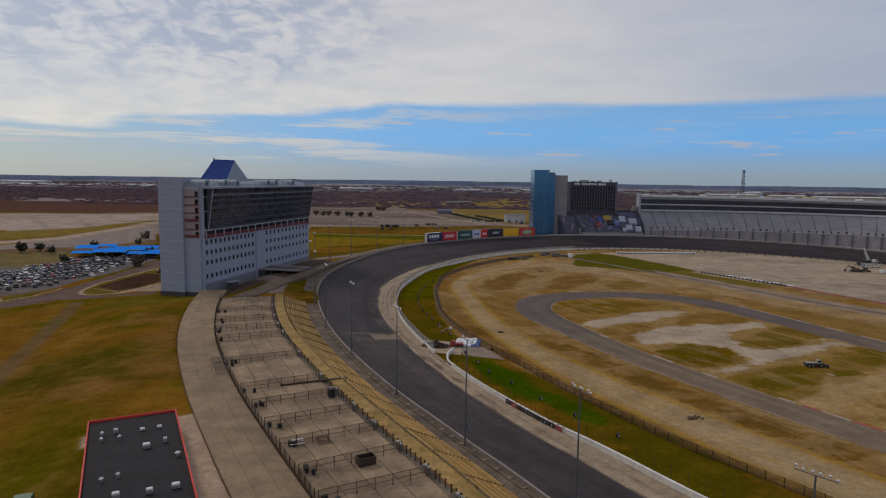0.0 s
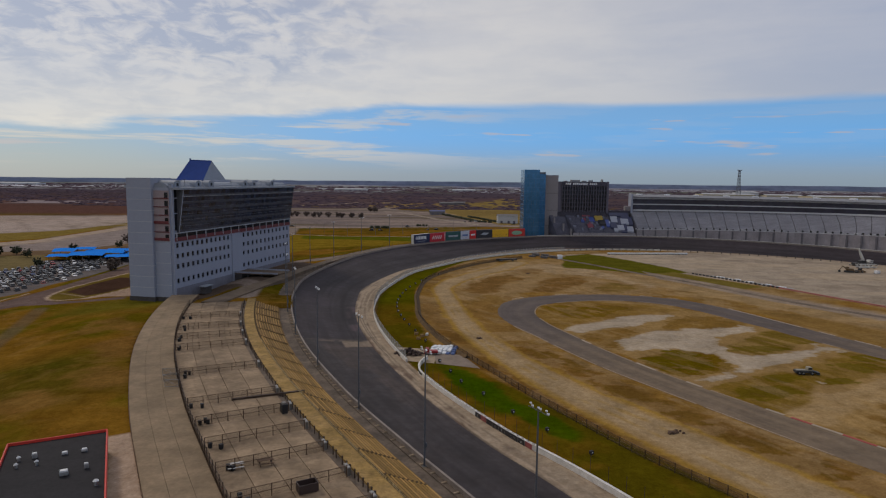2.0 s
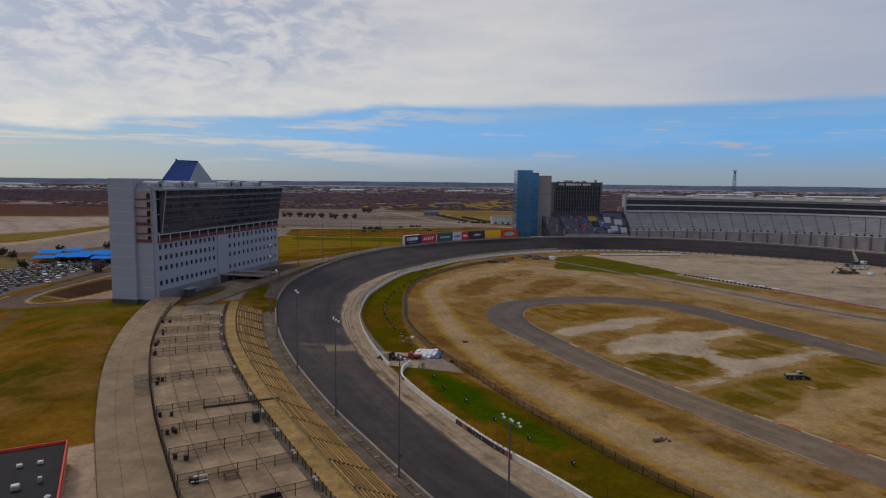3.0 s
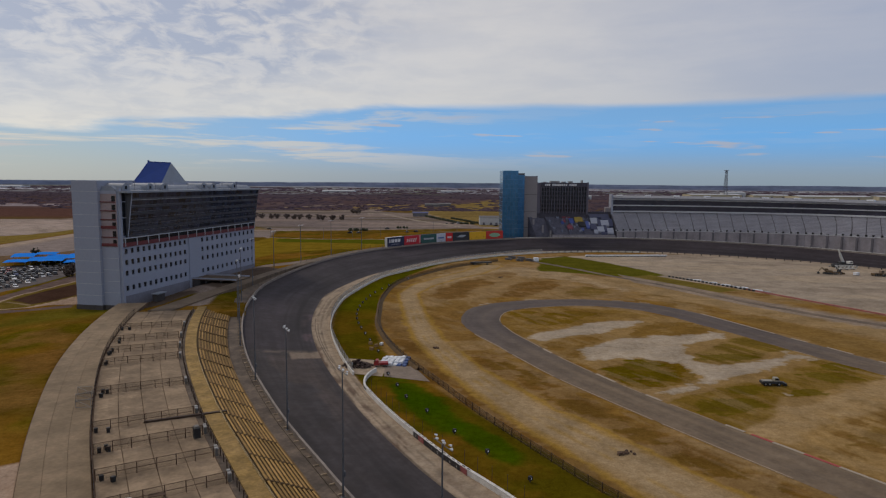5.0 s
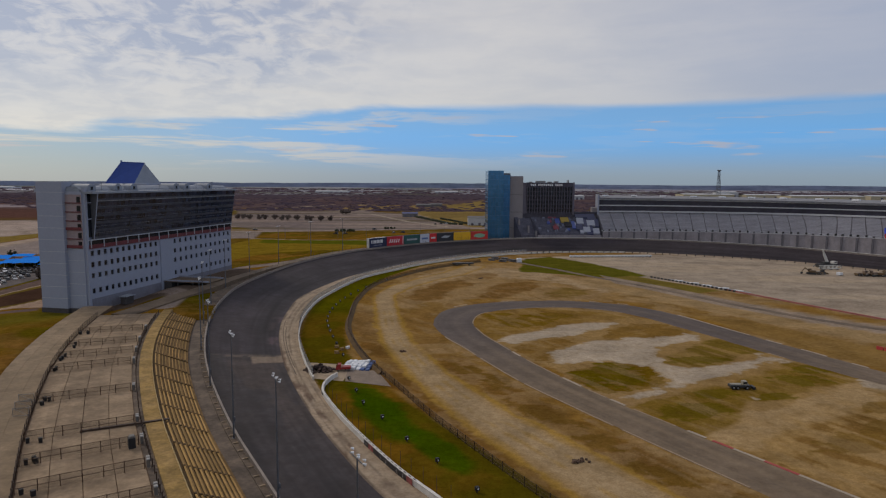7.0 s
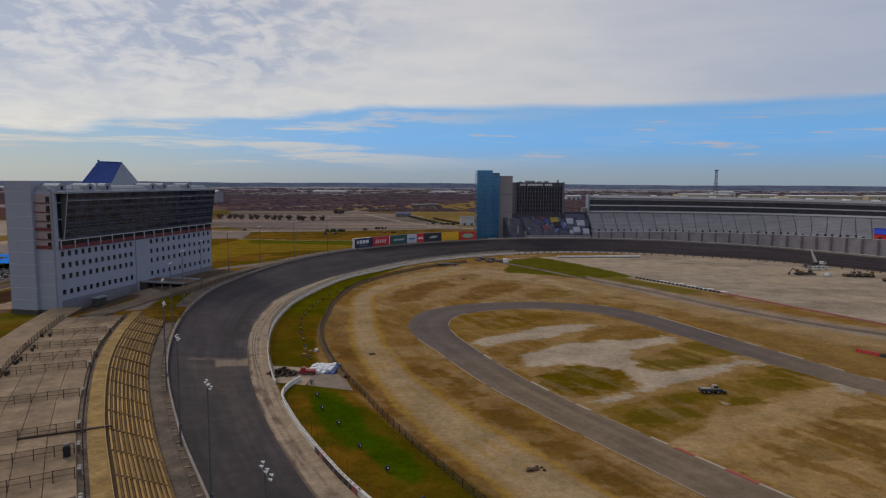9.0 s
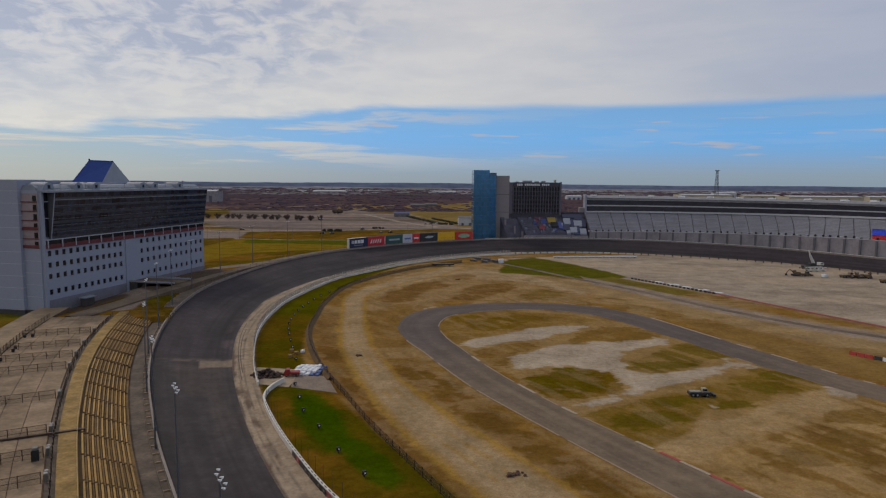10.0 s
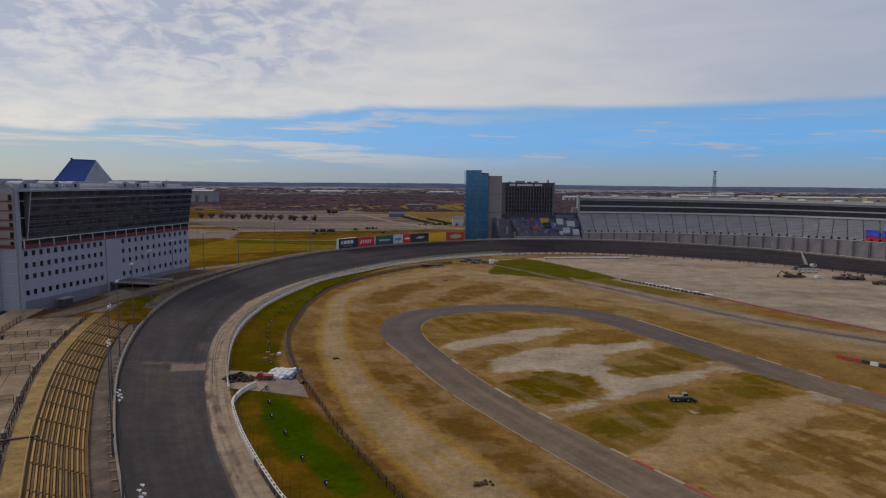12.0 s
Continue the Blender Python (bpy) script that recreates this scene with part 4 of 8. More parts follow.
# ---- track ----
def sheet_strip(name, s0, s1, ds, cross, mat, label, category, colour=None):
    """A paved surface along the turn; cross(s) gives (d, z) from outside to inside."""
    n = int((s1 - s0) / ds)
    ss = np.linspace(s0, s1, n + 1)
    rings = [[spot(s, d, z) for d, z in cross(s)] for s in ss]
    k = len(rings[0])
    sh = Shape()
    sh.add([p for r in rings for p in r], [(i * k + j, i * k + j + 1, (i + 1) * k + j + 1, (i + 1) * k + j) for i in range(n) for j in range(k - 1)])
    me = sh.mesh(name, mat)
    if colour is not None:
        a = me.attributes.new("soil", "FLOAT_COLOR", "POINT")
        v = np.array([(*p,) for p in sh.v])
        u = np.tile(np.linspace(0, 1, k), n + 1)
        along_s = np.repeat(ss, k)
        c = colour(v, u, along_s)
        a.data.foreach_set("color", np.concatenate([c, np.ones((len(c), 1))], 1).ravel())
    me.polygons.foreach_set("use_smooth", [True] * len(me.polygons))
    return tagged(new(name, me), label, category, kind="structure")


def lane_cross(s):
    r = row(s)
    return [(-r[3] * i / 30, max(0.06, r[2] * (1 - i / 30) ** 1.08)) for i in range(31)]


def lane_colour(v, u, s):
    c = np.tile(np.array([[0.0335, 0.0275, 0.0292]]), (len(v), 1))
    streaks = noise2(s, u * 40, 12, 5, 3) * 0.4 + noise2(s * 0.12, u * 26, 3, 15, 3) * 0.6
    groove_dark = np.exp(-((u - 0.78) / 0.10) ** 2) * step01(s, along(-48, 160), along(-60, 205)) * 0.35
    thin = noise2(s * 0.05, u * 90, 3, 25, 3)
    k = 0.12 + 1.20 * streaks + 0.55 * thin - groove_dark
    k = k + step01(u, 0.90, 1.0) * 0.10
    c = c * k[:, None]
    sp = along(-31, 168)
    # browner worn stretch before the seam, violet-black beyond it
    worn = step01(sp - s, -2, 1) * (1 - step01(sp - s, 30, 70)) * step01(noise2(s * 0.3, u * 16, 4, 85, 3), 0.40, 0.60) * step01(u, 0.22, 0.30)
    c = c * (1 + worn[:, None] * np.array([[0.55, 0.42, 0.25]]))
    c = c * (1 - step01(s - sp, 4, 8)[:, None] * np.array([[0.10, 0.14, 0.0]]))
    dusty = step01(noise2(s * 0.5, u * 24, 5, 95, 4), 0.50, 0.64) * step01(s - sp, 2, 6) * (1 - step01(s - sp, 40, 90)) * step01(u, 0.82, 0.88)
    c = c * (1 + dusty[:, None] * np.array([[1.3, 0.95, 0.85]]))
    lanes = (np.abs(u - 0.80) < 0.018) + (np.abs(u - 0.52) < 0.018) * step01(s - sp, 60, 80)
    c = c * (1 - 0.30 * np.clip(lanes, 0, 1) * step01(s - sp, 2, 6))[:, None]
    tan = np.array([0.200, 0.150, 0.108])
    sp = along(-31, 168)
    patch = step01(3.2 - np.abs(s - sp - 2 * (u - 0.7)), -0.3, 0.3) * step01(u, 0.57, 0.60)
    seam = np.exp(-((s - sp - 4) / 1.1) ** 2) * 0.4 * step01(noise2(s * 2, u * 30, 3, 77, 3), 0.35, 0.6)
    m = np.clip(patch * (0.75 + 0.3 * thin) + seam * 1.2, 0, 1)[:, None]
    return c * (1 - m) + tan * m


sheet_strip("track", 0, LENGTH, 1.2, lane_cross, asphalt, "dark banked racing asphalt with tan patches", "track", lane_colour)
def apron_colour(v, u, s):
    c = np.tile(np.array([[0.298, 0.228, 0.158]]), (len(v), 1))
    lanes = noise2(s * 0.06, u * 22, 3, 35, 3)
    spots = noise2(s, u * 12, 5, 45, 4)
    c = c * (0.62 + 0.5 * lanes + 0.3 * spots)[:, None]
    # the dark track surface laps raggedly on to the concrete
    lap = step01(0.05 + 0.20 * (noise2(s, u * 2, 9, 55, 4) - 0.35) - u, -0.02, 0.02)
    lines = step01(lanes, 0.60, 0.68) * 0.5 + step01(spots, 0.64, 0.72) * 0.45
    # reddish rubber stains below the patched seam, and a long joint down the middle
    worn = step01(s, along(-8, 80), along(-17, 97)) * (1 - step01(s, along(-48, 160), along(-56, 186)))
    stains = step01(noise2(s * 0.6, u * 9, 4, 65, 4), 0.50, 0.60) * worn * (1 - step01(u, 0.42, 0.6)) * 0.75
    seam = (np.abs(u - 0.5) < 0.04) * 0.55 * step01(noise2(s, u, 6, 75, 2), 0.3, 0.5)
    m = np.clip(lap * 0.8 + lines + seam, 0, 0.85)[:, None]
    c = c * (1 - m) + np.array([[0.085, 0.060, 0.043]]) * m
    m = stains[:, None]
    return c * (1 - m) + np.array([[0.105, 0.062, 0.040]]) * m


sheet_strip("pavement", 0, LENGTH, 1.4, lambda s: [(-row(s)[3] + 0.1 - (row(s)[4] - row(s)[3] + 0.3) * i / 14, 0.05) for i in range(15)], apron_mat, "pale stained concrete apron inside the track", "apron", apron_colour)
# tyre marks and cracks that run along the apron
for k, (dd, a, b) in enumerate(((1.4, (-26, 150), (-42, 215)), (2.2, (-28, 156), (-40, 205)))):
    s0, s1 = along(*a) + 4, along(*b)
    sheet_strip("trim", s0, s1, 2.0, lambda s: [(-row(s)[3] - dd - 0.3 * math.sin(s * 0.05 + k), 0.062), (-row(s)[3] - dd - 0.22 - 0.3 * math.sin(s * 0.05 + k), 0.062)], strip_grey, "dark tyre mark along the concrete apron", "tyre mark")

# outer wall with its safety-fence posts
wall_out = tally("wall_outer", loft(0, LENGTH, 2.0, lambda s: [(-0.05, row(s)[2] - 0.5), (-0.05, row(s)[2] + 0.95), (0.35, row(s)[2] + 0.95), (0.35, row(s)[2] - 0.5)]), wall_grey, "grey concrete wall along the outside of the track", "wall", "structure")
sheet_strip("pavement", 0, LENGTH, 3.0, lambda s: [(4.2 if s < S_END else 6.5, row(s)[2] + 0.12), (0.3, row(s)[2] + 0.1)], strip_grey, "worn grey service strip behind the track wall", "service strip")

# cross-ties between the wall and a kerb line behind it
S0 = along(12, 48)
tally("trim", loft(S0, S_END + 40, 2.5, lambda s: [(1.3, row(s)[2]), (1.3, row(s)[2] + 0.3), (1.45, row(s)[2] + 0.3), (1.45, row(s)[2])]), strip_grey, "low concrete kerb behind the track wall", "kerb", "structure")
tie = Shape().box(-0.12, 0.12, 0.3, 1.35, 0.05, 0.3)
tie_mesh = tie.mesh("tie", concrete)
s = S0
while s < S_END + 40:
    o = part("tie", tie_mesh, None, wall_out)
    o.matrix_world = Matrix.Translation(spot(s, 0, row(s)[2])) @ pose(0, 0, 0, 0, 0, yaw_at(s))
    s += 3.6
# safety-fence posts on the wall
post_mesh = Shape().tube((0, 0.15, 0), (0, 0.15, 2.1), 0.045, 0.04, 5).tube((0, 0.15, 2.1), (0, -0.45, 2.7), 0.04, 0.03, 5).mesh("post", dark_steel)
s = S_END + 40
while s < along(128, 457):
    o = part("post", post_mesh, None, wall_out)
    o.matrix_world = Matrix.Translation(spot(s, 0, row(s)[2] + 0.9)) @ pose(0, 0, 0, 0, 0, yaw_at(s))
    s += 6.0
for z in (1.2, 1.7, 2.2, 2.8):
    cable = loft(S_END + 40, along(128, 457), 4.0, lambda s: [(0.14, row(s)[2] + z), (0.14, row(s)[2] + z + 0.014), (0.155, row(s)[2] + z + 0.014), (0.155, row(s)[2] + z)])
    part("cable", cable, dark_steel, wall_out)

# ---- terrace, road and walkway on the bank ----
terr = tally("terrace", loft(S0, S_TERR, 3.0, slab(16.0, 32.1, Z_TERR - 0.12, Z_TERR - 0.12)), joint, "concrete camping terrace of large slabs with dark joints", "terrace", "structure")
LANES = (16.1, 20.1, 24.1, 28.1, 32.0)
PEN = 9.4
PENS = [S0 + 6.0 + PEN * i for i in range(9)]
PENS += [PENS[-1] + k for k in (18.4, 38.2, 47.8, 58.0, 71.0)]
edges = [S0] + PENS + [S_TERR]
edges = sorted(e for e in edges if e <= S_TERR)
for a, b in zip(edges[:-1], edges[1:]):
    if b - a < 0.5:
        continue
    for d0, d1 in zip(LANES[:-1], LANES[1:]):
        p = [spot(a + 0.006, d1 - 0.055, 0), spot(a + 0.006, d0 + 0.055, 0), spot(b - 0.006, d0 + 0.055, 0), spot(b - 0.006, d1 - 0.055, 0)]
        part("slab", Shape().prism([(q.x, q.y) for q in p], Z_TERR - 0.13, Z_TERR), terrace_mat, terr)
road = tally("road", loft(S0, S_TERR + 15, 3.0, slab(32.3, 41.4, Z_TERR - 0.22, Z_TERR - 0.25)), joint, "pale concrete service road with long joints", "road", "structure")
for a, b in zip(np.arange(S0, S_TERR + 8, 9.0), np.arange(S0, S_TERR + 8, 9.0) + 9.0):
    for d0, d1 in ((32.4, 35.3), (35.3, 38.3), (38.3, 41.3)):
        k = 0.018
        p = [spot(a, d1 - k, 0), spot(a, d0 + k, 0), spot(b - 0.004, d0 + k, 0), spot(b - 0.004, d1 - k, 0)]
        part("slab", Shape().prism([(q.x, q.y) for q in p], Z_TERR - 0.3, Z_TERR - 0.1), road_mat, road)
tally("pavement", loft(S0, S_END, 3.0, slab(14.6, 16.05, Z_TERR - 0.25, Z_TERR - 0.25)), strip_grey, "narrow grey service strip beside the terrace", "service strip", "structure")
tally("walkway", loft(S0, S_END + 3, 3.0, slab(11.9, 14.6, Z_WALK, Z_WALK)), gold_walk, "golden stained concrete walkway above the bleachers", "walkway", "structure")
# lane from the terrace past the front of the white building
LANE_BED = spline([(-87, 200, 5.36, 3.6), (-84.5, 214, 5.4, 3.6), (-80.5, 234, 5.6, 3.2), (-76.5, 252, 5.8, 3.0), (-73.6, 268, 5.9, 2.6), (-69.5, 288, 5.9, 2.4), (-63, 312, 6.0, 2.2), (-51, 345, 6.3, 2.2), (-36, 371, 6.3, 2.2)], 6)
lane_dir = np.gradient(LANE_BED[:, :2], axis=0)
lane_dir /= np.linalg.norm(lane_dir, axis=1)[:, None]
sh = Shape()
for (x, y, z, w), (hx0, hy0) in zip(LANE_BED, lane_dir):
    sh.v += [(x - hy0 * w, y + hx0 * w, z - 3), (x - hy0 * w, y + hx0 * w, z), (x + hy0 * w, y - hx0 * w, z), (x + hy0 * w, y - hx0 * w, z - 3)]
sh.f = [(4 * i + j, 4 * i + j + 1, 4 * i + j + 5, 4 * i + j + 4) for i in range(len(LANE_BED) - 1) for j in range(3)]
tally("road", sh, asphalt_old, "worn grey lane beside the white building", "lane", "structure")
sheet_strip("pavement", S_END + 2, along(62, 447), 3.0, lambda s: [(9.4, row(s)[2] + 0.12), (6.3, row(s)[2] + 0.14)], asphalt_old, "grey asphalt service lane behind the track wall", "service lane")
tally("trim", Shape().box(0, 13.5, -0.25, 0.25, 0, 0.34, Matrix.Translation((-50.6, 106.8, Z_TERR)) @ pose(0, 0, 0, 0, 0, 22.7)), dark_steel, "long dark timber across the terrace and walkway", "beam", "structure")

# ---- golden bleachers ----
def bench_foot(s):
    """Height of the lowest foot board; the rake above it always ends under the walkway."""
    return max(1.9, row(s)[2] + 0.5)


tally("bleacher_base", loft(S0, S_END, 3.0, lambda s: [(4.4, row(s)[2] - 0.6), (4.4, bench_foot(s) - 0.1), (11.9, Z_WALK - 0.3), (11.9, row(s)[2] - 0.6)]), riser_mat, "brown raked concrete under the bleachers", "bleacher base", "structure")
BAY, ROWS, RISE = 9.4, 10, 0.345
bench_mesh = Shape().soft_box(-BAY / 2 + 0.22, BAY / 2 - 0.22, -0.14, 0.14, 0.33, 0.40, 0.015).mesh("bench_plank", gold_wood)
foot_mesh = Shape().box(-BAY / 2 + 0.05, BAY / 2 - 0.05, -0.12, 0.12, -0.10, -0.03).mesh("foot_plank", foot_brown)
bracket_mesh = Shape().box(-0.16, 0.16, -0.30, 0.16, -0.12, 0.10).box(-0.2, 0.2, -0.16, 0.18, 0.10, 0.46).mesh("bracket", riser_mat)


front_mesh = Shape().box(-BAY / 2 + 0.03, BAY / 2 - 0.03, -0.3, 0.25, -0.04, 0.04).mesh("front_board", foot_brown)


def make_bleacher():
    t = thing("bleacher", (0, 0, 0), "golden timber bench rows on dark brackets", "bleacher", "bleachers along the turn")
    for i in range(ROWS):
        d, z = 4.85 + 0.71 * i, 0.24 + i * RISE
        for name, me, off in (("bench_plank", bench_mesh, 0), ("foot_plank", foot_mesh, -0.34)):
            o = part(name, me, None, t)
            o.location = (0, d + off, z)
        o = part("bracket", bracket_mesh, None, t)
        o.location = (-BAY / 2, d, z)
    part("front_board", front_mesh, None, t).location = (0, 4.45, 0.1)
    return t


first = None
s = S0 + (along(-39.5, 120.2) - S0) % (BAY + 0.02) - BAY / 2
while s < S_END - BAY / 2:
    z = bench_foot(s)
    m = Matrix.Translation(spot(s, 0, z)) @ pose(0, 0, 0, 0, 0, yaw_at(s)) @ Matrix.Diagonal((1, 1, (Z_WALK - z) / 3.7, 1))
    if first is None:
        first = make_bleacher()
        first.matrix_basis = m
    else:
        copy_thing(first, m)
    s += BAY + 0.02
# low rail between walkway and benches
rail_bay = Shape().tube((0, 0, 0.55), (BAY, 0, 0.55), 0.035, n=5).tube((0, 0, 0.28), (BAY, 0, 0.28), 0.03, n=5)
for k in range(4):
    rail_bay.tube((k * BAY / 4, 0, 0), (k * BAY / 4, 0, 0.58), 0.035, n=5)
gold_rail = paint("gold rail", (0.42, 0.30, 0.12))
rail_mesh = rail_bay.mesh("handrail", gold_rail)
s = S0
while s < along(-44, 150):
    o = tagged(new("handrail", rail_mesh), "low gold-painted rail along the top bench row", "handrail", "walkway rails")
    o.matrix_world = Matrix.Translation(spot(s, 12.0, Z_WALK)) @ pose(0, 0, 0, 0, 0, yaw_at(s + BAY / 2))
    s += BAY

# ---- pen fences on the terrace ----
mesh_net = material("chain link", (0.07, 0.050, 0.036), 0.8, vary=0.1, bump=0)
mesh_net.node_tree.nodes["Principled BSDF"].inputs["Alpha"].default_value = 0.16
WIDE = 15.6
p_post = Shape().tube((0, 0, 0), (0, 0, 1.75), 0.07, n=6).mesh("post", rust_rail)
p_rail = Shape().tube((0, 0, 0), (WIDE, 0, 0), 0.045, n=6).mesh("rail", rust_rail)
p_net = Shape().box(0, WIDE, -0.008, 0.008, 0.05, 1.62).mesh("net", mesh_net)


def make_pen(n=7):
    t = thing("pen_fence", (0, 0, 0), "weathered steel pipe fence with chain link between terrace bays", "fence", "pen fences")
    for i in range(n):
        part("post", p_post, None, t).location = (WIDE * i / (n - 1), 0, 0)
    for z in (1.68, 0.85):
        part("rail", p_rail, None, t).location = (0, 0, z)
    part("net", p_net, None, t, "sagging grey wire mesh")
    return t


pen0 = None
for p in PENS:
    m = Matrix.Translation(spot(p, 16.3, Z_TERR)) @ pose(0, 0, 0, 0, 0, yaw_at(p) + 90)
    if pen0 is None:
        pen0 = make_pen()
        pen0.matrix_basis = m
    else:
        copy_thing(pen0, m)

# fence along the road side, in short panels
n_post = Shape().box(-0.06, 0.06, -0.06, 0.06, 0, 1.75).mesh("post", dark_steel)
n_rail = Shape().tube((0, 0, 0), (PEN / 4, 0, 0), 0.04, n=5).mesh("rail", dark_steel)
n_net = Shape().box(0, PEN / 4, -0.008, 0.008, 0.05, 1.5).mesh("net", mesh_net)


def make_panel():
    t = thing("road_fence_panel", (0, 0, 0), "dark post and mesh fence panel beside the road", "fence", "road fence panels")
    part("post", n_post, None, t)
    for z in (1.55, 0.8):
        part("rail", n_rail, None, t).location = (0, 0, z)
    part("net", n_net, None, t)
    return t


panel0 = None
s = S0
while s < S_TERR - 3:
    m = Matrix.Translation(spot(s, 32.15, Z_TERR - 0.12)) @ pose(0, 0, 0, 0, 0, yaw_at(s))
    if panel0 is None:
        panel0 = make_panel()
        panel0.matrix_basis = m
    else:
        copy_thing(panel0, m)
    s += PEN / 4

# service posts, meter pedestals and bins
pale_enamel = paint("pale grey enamel", (0.135, 0.125, 0.112))
ped_mesh = {"cabinet": Shape().soft_box(-0.28, 0.28, -0.22, 0.22, 0.1, 1.25, 0.06).mesh("cabinet", pale_enamel),
            "foot": Shape().box(-0.36, 0.36, -0.30, 0.30, 0, 0.1).mesh("foot", concrete),
            "lid": Shape().soft_box(-0.32, 0.32, -0.26, 0.26, 1.25, 1.42, 0.08).mesh("lid", paint("white lid", (0.27, 0.26, 0.245)))}


def make_pedestal():
    t = thing("power_pedestal", (0, 0, 0), "pale grey utility pedestal at the edge of the terrace", "utility box", "pedestals")
    for k, me in ped_mesh.items():
        part(k, me, None, t)
    return t


bin_body = Shape()
bin_body.add([(-.24, -.24, 0), (.24, -.24, 0), (.24, .24, 0), (-.24, .24, 0), (-.27, -.27, 0.72), (.27, -.27, 0.72), (.27, .27, 0.72), (-.27, .27, 0.72)], [(3, 2, 1, 0), (4, 5, 6, 7), (0, 1, 5, 4), (1, 2, 6, 5), (2, 3, 7, 6), (3, 0, 4, 7)])
bin_mesh = bin_body.mesh("bin_body", black_plastic)
bin_lid = Shape().soft_box(-.29, .29, -.29, .29, 0.72, 0.82, 0.05).mesh("bin_lid", black_plastic)


def make_bin():
    t = thing("rubbish_bin", (0, 0, 0), "black plastic rubbish bin on the terrace", "bin", "terrace bins")
    part("bin_body", bin_mesh, None, t)
    part("bin_lid", bin_lid, None, t)
    return t


rnd = random.Random(4)
ped0 = bin0 = None
for i, p in enumerate(PENS):
    for k in range(2):
        m = Matrix.Translation(spot(p + 0.8 + 0.9 * k, 15.75 - 0.05 * k, Z_TERR - 0.26)) @ pose(0, 0, 0, 0, 0, yaw_at(p))
        if ped0 is None:
            ped0 = make_pedestal()
            ped0.matrix_basis = m
        else:
            copy_thing(ped0, m)
    for k in range(rnd.choice((2, 2, 3, 3))):
        m = Matrix.Translation(spot(p + rnd.uniform(-1.6, 1.6), 31.5 - rnd.uniform(0, 1.9), Z_TERR)) @ pose(0, 0, 0, 0, 0, rnd.uniform(0, 90))
        if bin0 is None:
            bin0 = make_bin()
            bin0.matrix_basis = m
        else:
            copy_thing(bin0, m)
# slender service posts in the strip beside the walkway
sp_mesh = Shape().box(-0.07, 0.07, -0.07, 0.07, 0, 1.35).box(-0.14, 0.14, -0.1, 0.1, 1.1, 1.32).mesh("service_post", dark_steel)
s = S0
while s < S_TERR:
    o = tagged(new("service_post", sp_mesh), "short dark steel service post in the grey strip", "post", "service posts")
    o.matrix_world = Matrix.Translation(spot(s, 15.2, Z_TERR - 0.26)) @ pose(0, 0, 0, 0, 0, yaw_at(s))
    s += rnd.choice((1.3, 1.7, 2.4))
# tables, a bench trailer and a dark skip standing in the bays
white_top = paint("weathered white board", (0.55, 0.54, 0.52))


def picnic_table(x, y, mat, label):
    tb = thing("picnic_table", (x, y, Z_TERR), label, "table", "picnic tables", yaw_at(along(x + 18, y + 9)) + 84)
    part("tabletop", Shape().soft_box(-1.1, 1.1, -0.38, 0.38, 0.70, 0.77, 0.02), mat, tb)
    for k in (-0.75, 0.75):
        part("bench", Shape().soft_box(-1.1, 1.1, k - 0.14, k + 0.14, 0.40, 0.46, 0.02), mat, tb)
    for k in (-0.8, 0.8):
        part("leg", Shape().tube((k, -0.7, 0), (k, -0.2, 0.72), 0.05).tube((k, 0.7, 0), (k, 0.2, 0.72), 0.05).tube((k, -0.75, 0.40), (k, 0.75, 0.40), 0.04), dark_steel, tb)


picnic_table(-41.2, 79.1, white_top, "pale picnic table with two benches on the terrace")
picnic_table(-37.3, 80.4, rust_rail, "rusty brown picnic table on the terrace")
skip = thing("waste_skip", (-29.7, 72.6, Z_TERR), "dark brown open steel waste skip on the terrace", "skip", turn=yaw_at(PENS[2]) + 90)
brown = paint("dark brown steel", (0.045, 0.03, 0.028))
sk = Shape()
sk.box(-1.3, 1.3, -0.8, 0.8, 0.1, 0.2)
for a in ((-1.3, 1.3, -0.8, -0.72), (-1.3, 1.3, 0.72, 0.8), (-1.3, -1.22, -0.72, 0.72), (1.22, 1.3, -0.72, 0.72)):
    sk.box(*a, 0.2, 1.3)
part("tub", sk, brown, skip)
for x in (-0.9, 0.9):
    part("skid", Shape().box(x - 0.08, x + 0.08, -0.8, 0.8, 0, 0.1), dark_steel, skip)
grill = thing("equipment_cabinet", (-39.4, 100.6, Z_TERR), "dark equipment cabinet with a pale top on the terrace", "cabinet", turn=yaw_at(PENS[4]))
part("body", Shape().box(-0.7, 0.7, -0.5, 0.5, 0.08, 1.7), black_plastic, grill)
part("top", Shape().soft_box(-0.5, 0.5, -0.35, 0.35, 1.7, 2.0, 0.1), pale_enamel, grill)
part("foot", Shape().box(-0.75, 0.75, -0.55, 0.55, 0, 0.08), concrete, grill)

# ---- light poles ----
pole_steel = material("grey pole", (0.13, 0.14, 0.16), 0.5, 0.5, vary=0.1)
lp = {"pole": Shape().tube((0, 0, 0), (0, 0, 18.9), 0.17, 0.09, 8), "base_plate": Shape().box(-0.35, 0.35, -0.35, 0.35, 0, 0.12), "cross_arm": Shape().box(-1.9, 1.9, -0.035, 0.035, 18.8, 18.88), "control_box": Shape().soft_box(-0.2, 0.2, -0.32, -0.1, 3.2, 4.0, 0.04)}
lp_mesh = {k: v.mesh(k, pole_steel) for k, v in lp.items()}
head = Shape()
head.tube((0, -0.05, 0.05), (0, -0.22, -0.06), 0.09, 0.15, 8).tube((0, 0.08, 0.08), (0, -0.05, 0.05), 0.04, 0.09, 8)
head_mesh = head.mesh("lamp_head", lamp_white)


